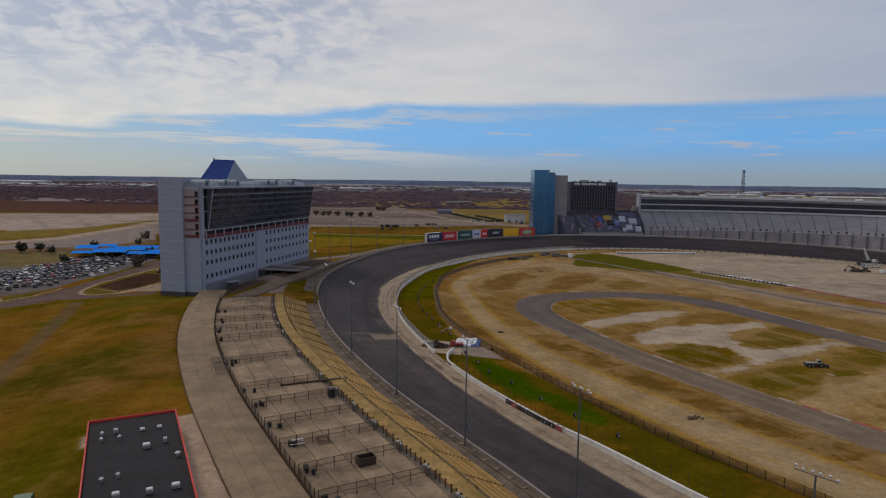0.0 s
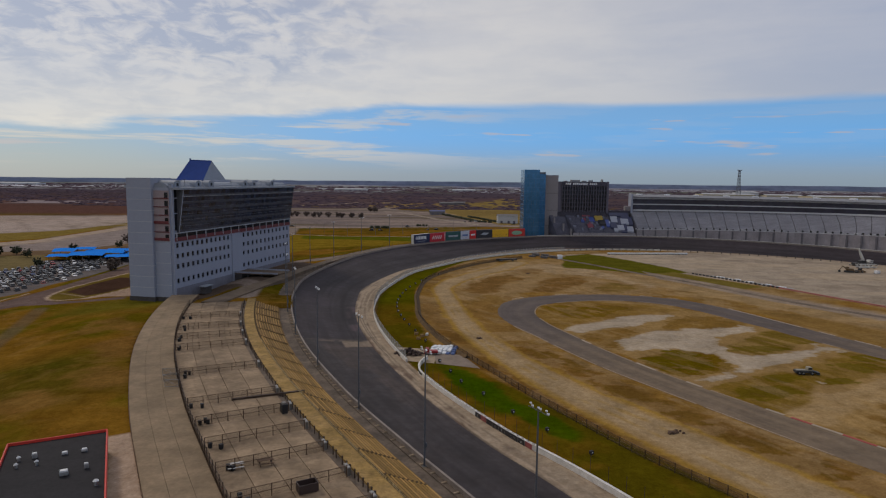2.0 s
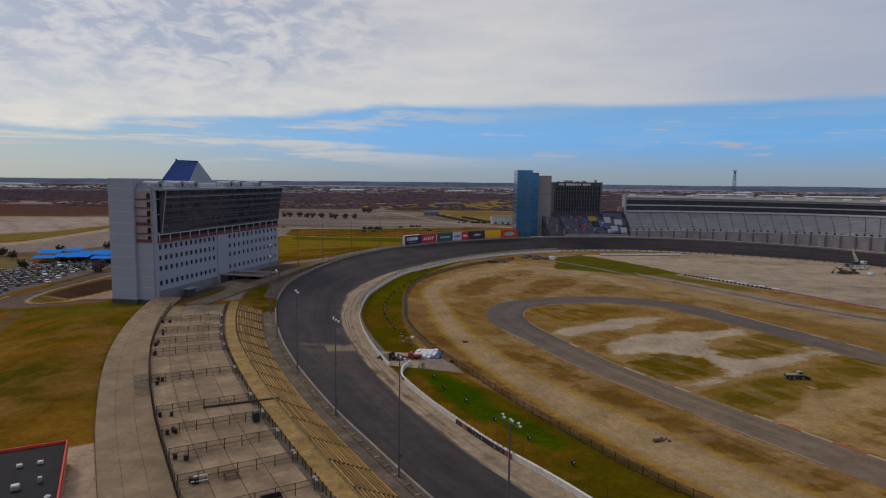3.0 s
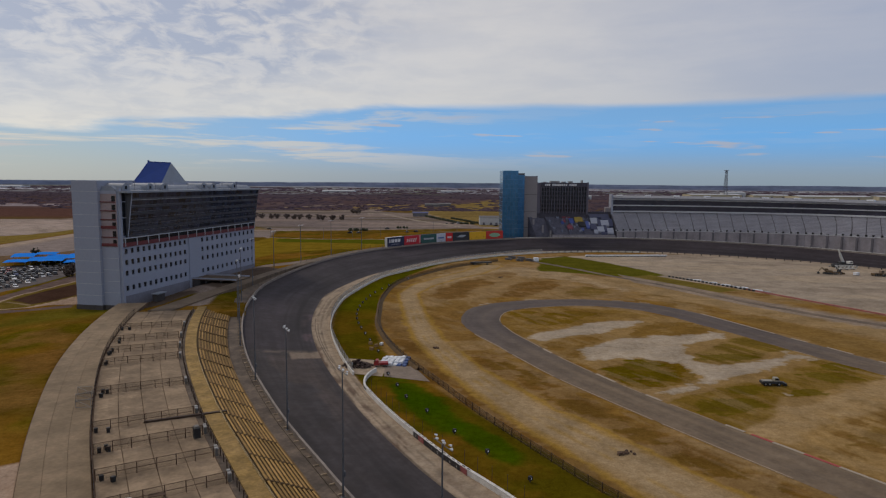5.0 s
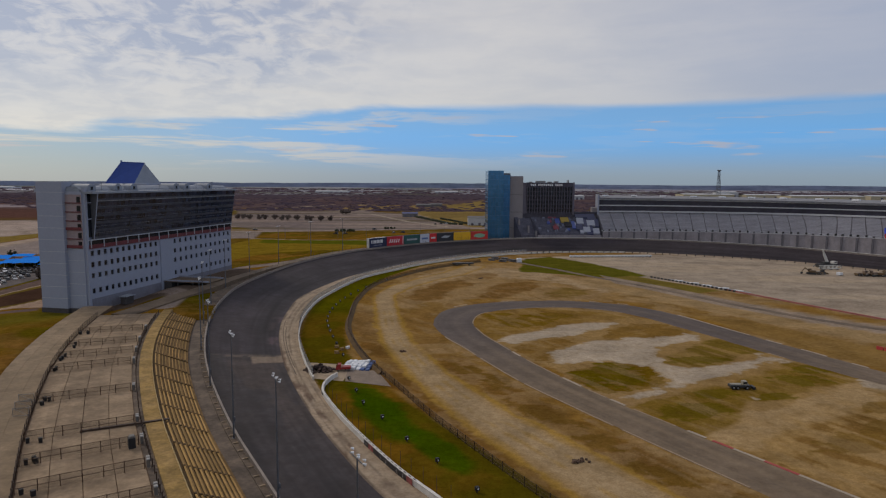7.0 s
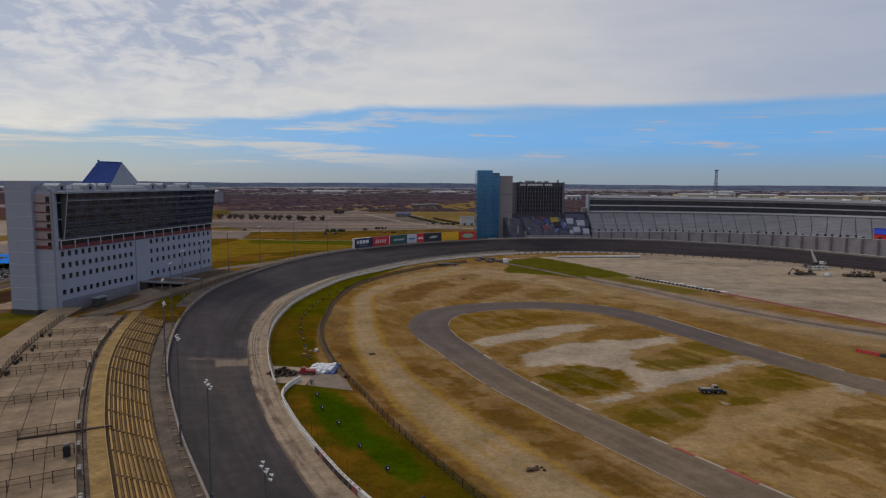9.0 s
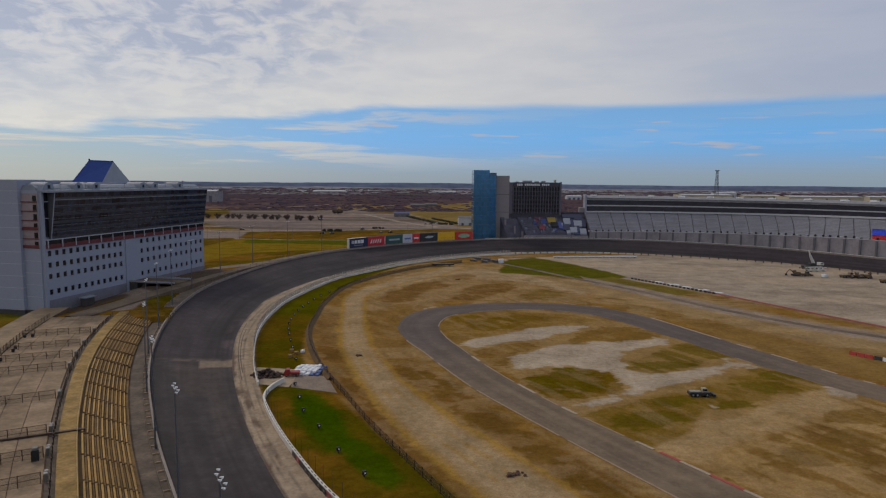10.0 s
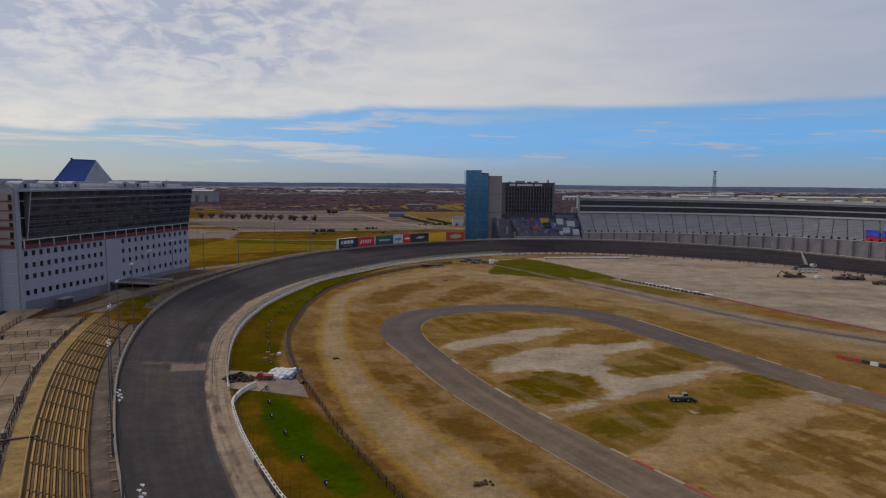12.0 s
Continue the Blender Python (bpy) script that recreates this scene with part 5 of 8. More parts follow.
def make_lamp():
    t = thing("floodlight_pole", (0, 0, 0), "tall grey steel pole with a row of white floodlights", "floodlight", "floodlight poles")
    for k, me in lp_mesh.items():
        part(k, me, None, t)
    for i in range(6):
        part("lamp_head", head_mesh, None, t, "white round floodlight").location = (-1.85 + 0.74 * i, 0.16 * (-1) ** i, 19.05 + 0.06 * (i % 3))
    return t


lamp0 = None
POLES = [(12, 0.7), (41.5, 0.7), (70.4, 0.7), (99, 0.7), (127.5, 0.6), (158, 0.6), (188, 1.0), (216, 1.5), (246, 3.0), (276, 5.0), (306, 7.5), (335, 7.5), (364, 7.5), (393, 7.5)]
for sl, d in POLES:
    m = Matrix.Translation(spot(sl, d, row(sl)[2])) @ pose(0, 0, 0, 0, 0, yaw_at(sl))
    if lamp0 is None:
        lamp0 = make_lamp()
        lamp0.matrix_basis = m
    else:
        copy_thing(lamp0, m)

# ---- inner walls ----
S_GAP0, S_GAP1 = along(-34.6, 128.3), along(-40.4, 141)


def inner_d(s):
    return -row(s)[4]


wi = tally("wall_inner", loft(S_GAP1, along(150, 452), 2.0, lambda s: [(inner_d(s) - 0.2, 0), (inner_d(s) - 0.2, 0.95), (inner_d(s) + 0.2, 0.95), (inner_d(s) + 0.2, 0)]), white_wall, "white concrete inner track wall with fence posts", "wall", "structure")
f_post = Shape().tube((0, 0, 0.9), (0, 0, 3.0), 0.06, n=5).mesh("post", steel)
s = S_GAP1 + 1
while s < along(60, 447):
    o = part("post", f_post, None, wi)
    o.matrix_world = Matrix.Translation(spot(s, inner_d(s), 0)) @ pose(0, 0, 0, 0, 0, yaw_at(s))
    s += 3.0
net_pale = material("pale fence wire", (0.45, 0.44, 0.42), 0.7, vary=0.1, bump=0)
net_pale.node_tree.nodes["Principled BSDF"].inputs["Alpha"].default_value = 0.28
part("net", loft(S_GAP1 + 1, along(60, 447), 3.0, lambda s: [(inner_d(s) - 0.01, 0.95), (inner_d(s) - 0.01, 2.9), (inner_d(s) + 0.01, 2.9), (inner_d(s) + 0.01, 0.95)]), net_pale, wi, "pale wire safety fence")
wj = tally("wall_inner", loft(S0, S_GAP0, 2.0, lambda s: [(inner_d(s) - 0.25, 0), (inner_d(s) - 0.25, 1.05), (inner_d(s) + 0.25, 1.05), (inner_d(s) + 0.25, 0)]), white_wall, "white inner track wall with dark slots", "wall", "structure")
curl = [spot(S_GAP0, inner_d(S_GAP0), 0), Vector((-16.4, 141.5, 0)), Vector((-16.7, 146.5, 0)), Vector((-15.9, 150.8, 0)), Vector((-14.8, 153.6, 0))]
cs = spline([tuple(p) for p in curl], 8)
sh = Shape()
for a, b in zip(cs[:-1], cs[1:]):
    a, b = Vector(a), Vector(b)
    sh.box(0, (b - a).length + 0.05, -0.22, 0.22, 0, 1.05, Matrix.Translation(a) @ pose(0, 0, 0, 0, 0, math.degrees(math.atan2(b.y - a.y, b.x - a.x))))
part("return", sh, white_wall, wj)
cap_mesh = Shape().box(-0.42, 0.42, -0.10, 0.10, 1.05, 1.065).mesh("slot", black_plastic)
face_mesh = Shape().box(-0.22, 0.22, -0.012, 0.012, 0.30, 0.78).mesh("slot", black_plastic)
s = along(-14, 88)
while s < S_GAP0:
    o = part("slot", cap_mesh, None, wj)
    o.matrix_world = Matrix.Translation(spot(s, inner_d(s), 0)) @ pose(0, 0, 0, 0, 0, yaw_at(s))
    s += 1.5
for k in range(3, len(cs) - 1):
    a, b = Vector(cs[k]), Vector(cs[k + 1])
    u = (b - a).normalized()
    o = part("slot", face_mesh, None, wj)
    o.matrix_world = Matrix.Translation((a + b) / 2 + Vector((-u.y, u.x, 0)) * 0.235) @ pose(0, 0, 0, 0, 0, math.degrees(math.atan2(u.y, u.x)))
# thin fence posts on the grass behind the wall
c_post = Shape().tube((0, 0, 0), (0, 0, 3.4), 0.035, n=5).mesh("fence_post", dark_steel)
s = S0
while s < S_GAP0 + 4:
    o = part("fence_post", c_post, None, wj)
    o.matrix_world = Matrix.Translation(spot(s, inner_d(s) - 0.75, -0.02))
    s += 3.6
# advertising boards hung on the wall
s = along(-14, 88) + 1
for i in range(9):
    t = thing("advert_board", (*spot(s, inner_d(s) + 0.34, 0),), "small black and white advertising board on the inner wall" if i not in (0, 7) else "small red and white advertising board on the inner wall", "advert board", "wall boards", yaw_at(s) + 180)
    part("panel", Shape().box(-0.95, 0.95, -0.03, 0.03, 0.05, 1.0), paint("board black", (0.025, 0.025, 0.03)) if i not in (0, 7) else paint("board red", (0.26, 0.07, 0.07)), t)
    part("emblem", Shape().prism([(-0.6, 0), (0, -0.032), (0.6, 0), (0, 0.02)], 0.25, 0.8), paint("board white", (0.7, 0.7, 0.7)), t) if i % 3 else part("emblem", Shape().box(-0.55, 0.55, 0.031, 0.04, 0.3, 0.75), paint("board white", (0.7, 0.7, 0.7)), t)
    s += 2.05

# ---- ring fence round the infield ----
rf = spline(RING, 12)
rl = np.concatenate([[0], np.cumsum(np.hypot(*np.diff(rf, axis=0).T))])
ring = thing("ring_fence", (rf[0][0], rf[0][1], 0), "dark wire fence curving round the dirt infield", "fence")
q_post = Shape().tube((0, 0, 0), (0, 0, 1.7), 0.07, n=5).mesh("post", dark_steel)
inv = ring.matrix_world.inverted()
pts = [Vector((np.interp(a, rl, rf[:, 0]), np.interp(a, rl, rf[:, 1]), 0)) for a in np.arange(0, rl[-1], 3.0)]
for p in pts:
    part("post", q_post, None, ring).location = inv @ p
for z in (1.62, 1.0, 0.4):
    sh = Shape()
    for a, b in zip(pts[:-1], pts[1:]):
        sh.tube(inv @ a + Vector((0, 0, z)), inv @ b + Vector((0, 0, z)), 0.028, n=4)
    part("rail", sh, rust_rail, ring)
sh = Shape()
for a, b in zip(pts[:-1], pts[1:]):
    a, b = inv @ a, inv @ b
    sh.box(0, (b - a).length, -0.01, 0.01, 0.05, 1.6, Matrix.Translation(a) @ pose(0, 0, 0, 0, 0, math.degrees(math.atan2(b.y - a.y, b.x - a.x))))
net_dark = material("dark fence wire", (0.060, 0.040, 0.026), 0.8, vary=0.1, bump=0)
net_dark.node_tree.nodes["Principled BSDF"].inputs["Alpha"].default_value = 0.26
part("net", sh, net_dark, ring, "dark wire mesh")
bank = Shape()
for a, b in zip([p for p in pts if p.y > 155][:-1], [p for p in pts if p.y > 155][1:]):
    h = (b - a).normalized()
    nrm = Vector((-h.y, h.x, 0))
    bank.add([a - nrm * 1.1, b - nrm * 1.1, b + nrm * 0.1 + Vector((0, 0, 0.75)), a + nrm * 0.1 + Vector((0, 0, 0.75)), b + nrm * 0.9, a + nrm * 0.9], [(0, 1, 2, 3), (3, 2, 4, 5)])
tally("kerb", bank, riser_mat, "low dark earth kerb under the ring fence", "kerb", "structure")

# ---- small infield oval ----
OV = spline([(82, 66, 11.5), (69, 86, 11), (58.4, 104.5, 10.8), (49.1, 121.2, 10.4), (41.5, 135.5, 10.2), (34.1, 151, 10.8), (27.5, 168, 10.8), (23.2, 181, 11.2), (18.4, 195.2, 12.4), (16, 212, 13.4), (20, 228, 13.8), (29, 237, 14), (42, 242.2, 13.8), (56, 244.3, 13.8), (70, 241.5, 14), (82, 234, 14.5), (90.5, 220.5, 13.8), (97.5, 202.5, 12.8), (103.5, 186, 12.4), (109, 172, 12.4), (115, 157, 11.6), (122, 143.6, 11.6), (140, 115, 11.6), (165, 82, 11.6)], 14)
ovt = np.gradient(OV[:, :2], axis=0)
ovt /= np.linalg.norm(ovt, axis=1)[:, None]
ovn = np.stack([ovt[:, 1], -ovt[:, 0]], 1)


def oval_strip(name, a, b, mat, label, category, i0=0, i1=None, z=0.05, parent=None):
    q0, q1 = OV[i0:i1, :2] - ovn[i0:i1] * (OV[i0:i1, 2:3] / 2 * a[0] + a[1]), OV[i0:i1, :2] - ovn[i0:i1] * (OV[i0:i1, 2:3] / 2 * b[0] + b[1])
    k = len(q0)
    sh = Shape().add([(x, y, z) for x, y in q0] + [(x, y, z) for x, y in q1] + [(x, y, -0.05) for x, y in q0] + [(x, y, -0.05) for x, y in q1],
                     [(i, i + 1, k + i + 1, k + i) for i in range(k - 1)] + [(2 * k + i, 2 * k + i + 1, i + 1, i) for i in range(k - 1)] + [(k + i, k + i + 1, 3 * k + i + 1, 3 * k + i) for i in range(k - 1)])
    return tally(name, sh, mat, label, category, "structure")


def oval_road():
    """The loop of old asphalt, streaked along the driving line and ragged at its edges."""
    n, k = len(OV), 19
    u = np.linspace(-1, 1, k)
    run = np.concatenate([[0], np.cumsum(np.hypot(*np.diff(OV[:, :2], axis=0).T))])
    sh = Shape()
    fray = noise2(run, run * 0, 5, 301, 4) - 0.5, noise2(run, run * 0 + 90, 5, 311, 4) - 0.5
    for i in range(n):
        half = OV[i, 2] / 2
        for w in u:
            off = half * w + (fray[0][i] if w < 0 else fray[1][i]) * 1.3 * abs(w) ** 6
            sh.v.append((OV[i, 0] - ovn[i, 0] * off, OV[i, 1] - ovn[i, 1] * off, 0.05 - 0.04 * abs(w) ** 8))
    sh.f = [(i * k + j, i * k + j + 1, (i + 1) * k + j + 1, (i + 1) * k + j) for i in range(n - 1) for j in range(k - 1)]
    me = sh.mesh("road", road_streaked)
    uu, rr = np.tile(u, n), np.repeat(run, k)
    lines = noise2(rr * 0.05, uu * 14, 3, 321, 3)
    blots = noise2(rr, uu * 9, 8, 331, 4)
    dusty = (1 - step01(np.repeat(OV[:, 1], k), 130, 205))[:, None]
    base = (np.array([[0.086, 0.066, 0.058]]) * (1 - dusty) + np.array([[0.150, 0.108, 0.070]]) * dusty) * (0.55 + 0.6 * lines + 0.35 * blots)[:, None]
    pale = np.clip(np.exp(-((uu + 0.15) / 0.22) ** 2) * 0.30 + step01(np.abs(uu), 0.80, 1.0) * 0.35, 0, 1)[:, None] * (0.35 + 0.65 * dusty)
    c = base * (1 - pale) + np.array([[0.215, 0.154, 0.094]]) * pale
    a = me.attributes.new("soil", "FLOAT_COLOR", "POINT")
    a.data.foreach_set("color", np.concatenate([c, np.ones((len(c), 1))], 1).ravel())
    return tagged(new("road", me), "old streaked asphalt road looping through the infield", "infield road", kind="structure")


oval_road()
kerb_white, kerb_red = paint("kerb white", (0.34, 0.28, 0.21), 0.8), paint("kerb red", (0.33, 0.06, 0.05), 0.8)
kerb_worn = paint("worn kerb", (0.27, 0.20, 0.13), 0.9)
for i0, i1, c in ((35, 38, 0), (31, 34, 1), (27, 31, 0), (23, 27, 1), (17, 23, 0), (11, 17, 1), (2, 11, 0)):
    oval_strip("kerb", (-1, -0.35), (-1, 0.3), (kerb_white, kerb_red)[c], "red painted kerb beside the infield road" if c else "white painted kerb beside the infield road", "kerb", i0, i1 + 1, 0.09)
for i0, i1 in ((51, 55), (63, 69), (85, 90)):
    oval_strip("kerb", (-1, -0.35), (-1, 0.3), kerb_white, "worn pale kerb beside the infield road", "kerb", i0, i1 + 1, 0.09)
for i0, i1 in ((40, 50), (56, 62), (70, 83), (92, 120), (124, 150), (156, 190), (194, 214), (262, 268)):
    oval_strip("kerb", (-1, -0.12), (-1, 0.22), kerb_worn, "narrow worn kerb beside the infield road", "kerb", i0, i1, 0.08)
for i0, i1, c in ((224, 248, 0), (252, 258, 0), (263, 271, 0), (276, 281, 0), (287, 291, 0), (291, 296, 1), (298, 306, 0)):
    oval_strip("kerb", (1, -0.2), (1, 0.35), (kerb_white, kerb_red)[c], "red painted kerb beside the infield road" if c else "white painted kerb beside the infield road", "kerb", i0, i1, 0.09)
for i0, i1 in ((24, 44), (45, 70), (71, 88), (90, 112)):
    oval_strip("kerb", (1, -0.15), (1, 0.25), kerb_worn, "narrow worn kerb beside the infield road", "kerb", i0, i1, 0.08)
for i0, i1 in ((146, 153), (165, 171), (195, 200), (204, 208)):
    oval_strip("kerb", (1.12, 0), (1.12, 0.4), kerb_white, "worn pale kerb beside the infield road", "kerb", i0, i1, 0.08)

def flat_line(name, pts, w, z, mat, label, category, kind="structure"):
    sh = Shape()
    for (ax, ay), (bx, by) in zip(pts[:-1], pts[1:]):
        a, b = Vector((ax, ay, 0)), Vector((bx, by, 0))
        sh.box(0, (b - a).length, -w / 2, w / 2, -0.02, z, Matrix.Translation(a) @ pose(0, 0, 0, 0, 0, math.degrees(math.atan2(by - ay, bx - ax))))
    return tally(name, sh, mat, label, category, kind)


# pit lane beyond the oval
lane = [tuple(p) for p in spline([(60, 372), (76, 344), (92, 312), (110, 281), (127, 243), (145, 213), (163, 193), (190, 158)], 6)]
flat_line("road", lane, 3.4, 0.03, asphalt_old, "narrow dark asphalt lane along the paddock", "lane")
flat_line("wall_pit", [(139.5, 276), (155, 240), (171, 205), (196, 158)], 0.5, 0.55, paint("pit wall red", (0.34, 0.13, 0.11), 0.8), "faded red and white low pit wall", "low wall")


# ---- white ten-storey building with the leaning glass front ----
HOTEL = (-107.0, 221.5, 2.7)
HTURN = math.degrees(math.atan2(90, 21))      # local x runs along the front, y into the building
hotel = thing("apartment_tower", HOTEL, "white ten-storey stucco building with a leaning dark glass front", "building", turn=HTURN)
LEN, DEEP = 91.5, 19.0
# local frame: x 0..LEN along the front, +y into the building (west), z up from the base


ZB = -2.7
WIN_Z = (5.1, 10.4, 14.2, 18.1)
WIN_X = [1.3 + 3.08 * i for i in range(12)] + [47.4 + 3.78 * i for i in range(12)]
# the front wall is built as piers and bands, so that the windows are real openings
W2, H1 = 0.76, 1.7
front = Shape()
zs = [ZB] + [v for z in WIN_Z for v in (z, z + H1)] + [20.7]
for a, b in zip(zs[0::2], zs[1::2]):
    front.box(0, LEN, 0, 0.45, a, b)
for z in WIN_Z:
    edge_x = [0] + [v for x in WIN_X for v in (x - W2, x + W2)] + [LEN]
    for a, b in zip(edge_x[0::2], edge_x[1::2]):
        front.box(a, b, 0, 0.45, z, z + H1)
part("front_wall", front, stucco, hotel, "white painted stucco wall with small windows")
body = Shape().box(0.4, LEN, 0.45, DEEP, ZB, 39.6)
part("body", body, stucco, hotel)
base_grey = material("base course grey", (0.175, 0.178, 0.215), 0.85, vary=0.12, scale=0.3, fine_scale=1.5, bump=0.05)
pane_mesh = Shape().box(-W2, W2, 0, 0.06, 0, H1).mesh("window", window_dark)
sill_mesh = Shape().box(-W2 - 0.08, W2 + 0.08, -0.08, 0.12, -0.12, 0.0).mesh("sill", stucco)
for z in WIN_Z:
    for x in WIN_X:
        w = part("window", pane_mesh, None, hotel)
        w.location = (x, 0.30, z)
        part("sill", sill_mesh, None, w).location = (0, -0.30, 0)
part("entrance_door", Shape().box(42.7, 44.3, 0.02, 0.3, 3.4, 7.0), window_dark, hotel, "tall dark blue glass door")
part("base_course", Shape().box(0.1, 37.5, -0.08, 0, ZB, 3.3).box(45.0, LEN - 0.1, -0.08, 0, ZB, 3.3), base_grey, hotel, "violet-grey painted base course")
part("stair_bay", Shape().box(37.6, 41.5, -0.35, 0.0, ZB, 20.4), stucco, hotel)
# red balcony rail and the gallery behind it
part("gallery", Shape().box(0.3, LEN, 0.0, 0.44, 20.7, 23.3), window_dark, hotel, "dark recessed gallery")
post_white = paint("white post paint", (0.40, 0.42, 0.46), 0.7)
for x in np.arange(0.4, LEN, 6.05):
    part("gallery_post", Shape().box(x, x + 0.3, -0.48, -0.2, 20.7, 23.4), post_white, hotel, "white gallery post")
part("balcony_rail", Shape().box(-0.2, LEN + 0.2, -0.35, -0.02, 20.5, 21.9), red_rail, hotel, "dull red balcony rail")
part("gallery_beam", Shape().box(-0.2, LEN + 0.2, -0.62, 0.0, 23.35, 23.68), post_white, hotel, "white beam under the glass")
# leaning curtain wall of dark panes
lean = 2.3
G0, G1 = 23.65, 39.2
nz, nxp = 6, 46
bar = Shape()
for j in range(nz):
    z0, z1 = G0 + (G1 - G0) * j / nz, G0 + (G1 - G0) * (j + 1) / nz
    y0, y1 = -0.5 - lean * j / nz, -0.5 - lean * (j + 1) / nz
    for i in range(nxp):
        x0, x1 = 1.8 + (LEN - 1.8) * i / nxp, 1.8 + (LEN - 1.8) * (i + 1) / nxp
        g = 0.05
        part("pane", Shape().add([(x0 + g, y0, z0 + g), (x1 - g, y0, z0 + g), (x1 - g, y1, z1 - g), (x0 + g, y1, z1 - g), (x0 + g, y0 + 0.12, z0 + g), (x1 - g, y0 + 0.12, z0 + g), (x1 - g, y1 + 0.12, z1 - g), (x0 + g, y1 + 0.12, z1 - g)],
                                 [(0, 1, 2, 3), (7, 6, 5, 4), (0, 4, 5, 1), (1, 5, 6, 2), (2, 6, 7, 3), (3, 7, 4, 0)]), glass_dark, hotel)
mull = paint("dark mullion", (0.085, 0.090, 0.105))
back = Shape().add([(1.8, -0.34, G0), (LEN, -0.34, G0), (LEN, -0.34 - lean, G1), (1.8, -0.34 - lean, G1), (1.8, 0.4, G0), (LEN, 0.4, G0), (LEN, 0.4, G1), (1.8, 0.4, G1)],
                   [(0, 1, 2, 3), (7, 6, 5, 4), (0, 4, 5, 1), (1, 5, 6, 2), (2, 6, 7, 3), (3, 7, 4, 0)])
part("curtain_frame", back, mull, hotel, "dark metal curtain-wall frame")
# the spandrels' bluish lift likewise puts reflection into the base colour
spandrel_mat = material("spandrel glass", (0.052, 0.058, 0.076), 0.35, vary=0.45, scale=0.5, fine_scale=1.8, bump=0.0, spec=0.4)
for j in range(nz):
    za, zb = G0 + (G1 - G0) * j / nz + 0.06, G0 + (G1 - G0) * (j + 0.36) / nz
    ya, yc = -0.53 - lean * (za - G0) / (G1 - G0), -0.53 - lean * (zb - G0) / (G1 - G0)
    part("spandrel", Shape().add([(1.8, ya, za), (LEN, ya, za), (LEN, yc, zb), (1.8, yc, zb), (1.8, ya + 0.1, za), (LEN, ya + 0.1, za), (LEN, yc + 0.1, zb), (1.8, yc + 0.1, zb)],
                                 [(0, 1, 2, 3), (7, 6, 5, 4), (0, 4, 5, 1), (1, 5, 6, 2), (2, 6, 7, 3), (3, 7, 4, 0)]), spandrel_mat, hotel, "grey spandrel band")
pale_bar, mull_pale = paint("pale mullion", (0.34, 0.34, 0.34)), paint("grey mullion", (0.15, 0.155, 0.175))
yb = -0.5 - lean * 0.84
part("transom", Shape().box(1.8, LEN, yb - 0.1, yb, G0 + (G1 - G0) * 0.835, G0 + (G1 - G0) * 0.835 + 0.16), pale_bar, hotel)
for i in range(7):
    yy = -0.5 - lean * (i / 7)
    part("transom", Shape().box(1.8, LEN, yy - 0.07, yy + 0.0, G0 + (G1 - G0) * i / 7, G0 + (G1 - G0) * i / 7 + 0.09), mull_pale, hotel)
part("corner_strut", Shape().tube((1.7, -0.55, G0 - 0.3), (1.7, -0.6 - lean, G1), 0.16), stucco, hotel, "white leaning corner strut")
part("corner_window", Shape().box(0.02, 1.5, -0.06, 0.1, 24.5, 39.2), window_dark, hotel)
for z in (30.5, 36.0):
    part("corner_band", Shape().box(-0.1, 1.9, -0.12, 0.1, z, z + 0.3), stucco, hotel)
part("corner_pier", Shape().box(-0.9, 0.0, -0.05, 0.9, ZB, 41.0), stucco, hotel)
# roof
part("roof", Shape().box(-1.0, LEN + 0.5, -lean - 0.9, 2.0, 39.2, 39.9).box(-1.0, LEN + 0.5, 2.0, DEEP + 0.5, 39.6, 40.6), roof_metal, hotel, "pale metal roof with a projecting edge")
part("upper_roof", Shape().add([(-0.5, 1.2, 39.9), (LEN, 1.2, 39.9), (LEN, 3.4, 41.5), (-0.5, 3.4, 41.5), (-0.5, DEEP, 41.5), (LEN, DEEP, 41.5), (LEN, DEEP, 39.9), (-0.5, DEEP, 39.9)],
                               [(0, 1, 2, 3), (3, 2, 5, 4), (4, 5, 6, 7), (0, 3, 4, 7), (1, 6, 5, 2)]), roof_metal, hotel)
for x in (3.0, 16.0, 24.5, 50.5, 58.0, 75.0):
    d = Shape()
    n = 8
    prof = [(1.9 * math.cos(math.pi * k / n), 41.2 + 1.3 * math.sin(math.pi * k / n)) for k in range(n + 1)]
    pts = [(x + a, 0.4, z) for a, z in prof] + [(x + a, 7, z) for a, z in prof] + [(x - 1.9, 0.4, 39.8), (x + 1.9, 0.4, 39.8), (x - 1.9, 7, 39.8), (x + 1.9, 7, 39.8)]
    m = n + 1
    d.add(pts, [(k, k + 1, m + k + 1, m + k) for k in range(n)] + [tuple(range(n, -1, -1)) + (2 * m + 1, 2 * m), (0, m, 2 * m + 3, 2 * m + 1), (n, 2 * m, 2 * m + 2, m + n)])
    dm = part("dormer", d, roof_metal, hotel, "pale barrel-vaulted roof dormer")
    part("dormer_window", Shape().box(x - 0.55, x + 0.55, 0.34, 0.42, 40.4, 41.6), window_dark, dm)
for x, h in ((9.0, 3.2), (20.5, 2.6), (41.0, 2.2), (54.0, 3.0), (66.5, 2.4), (79.0, 3.2)):
    part("roof_mast", Shape().tube((x, 1.6, 39.8), (x, 1.6, 39.8 + h), 0.07, n=5).box(x - 0.9, x + 0.9, 1.54, 1.66, 39.75 + h, 39.9 + h), mull, hotel, "thin dark roof mast with a cross bar")
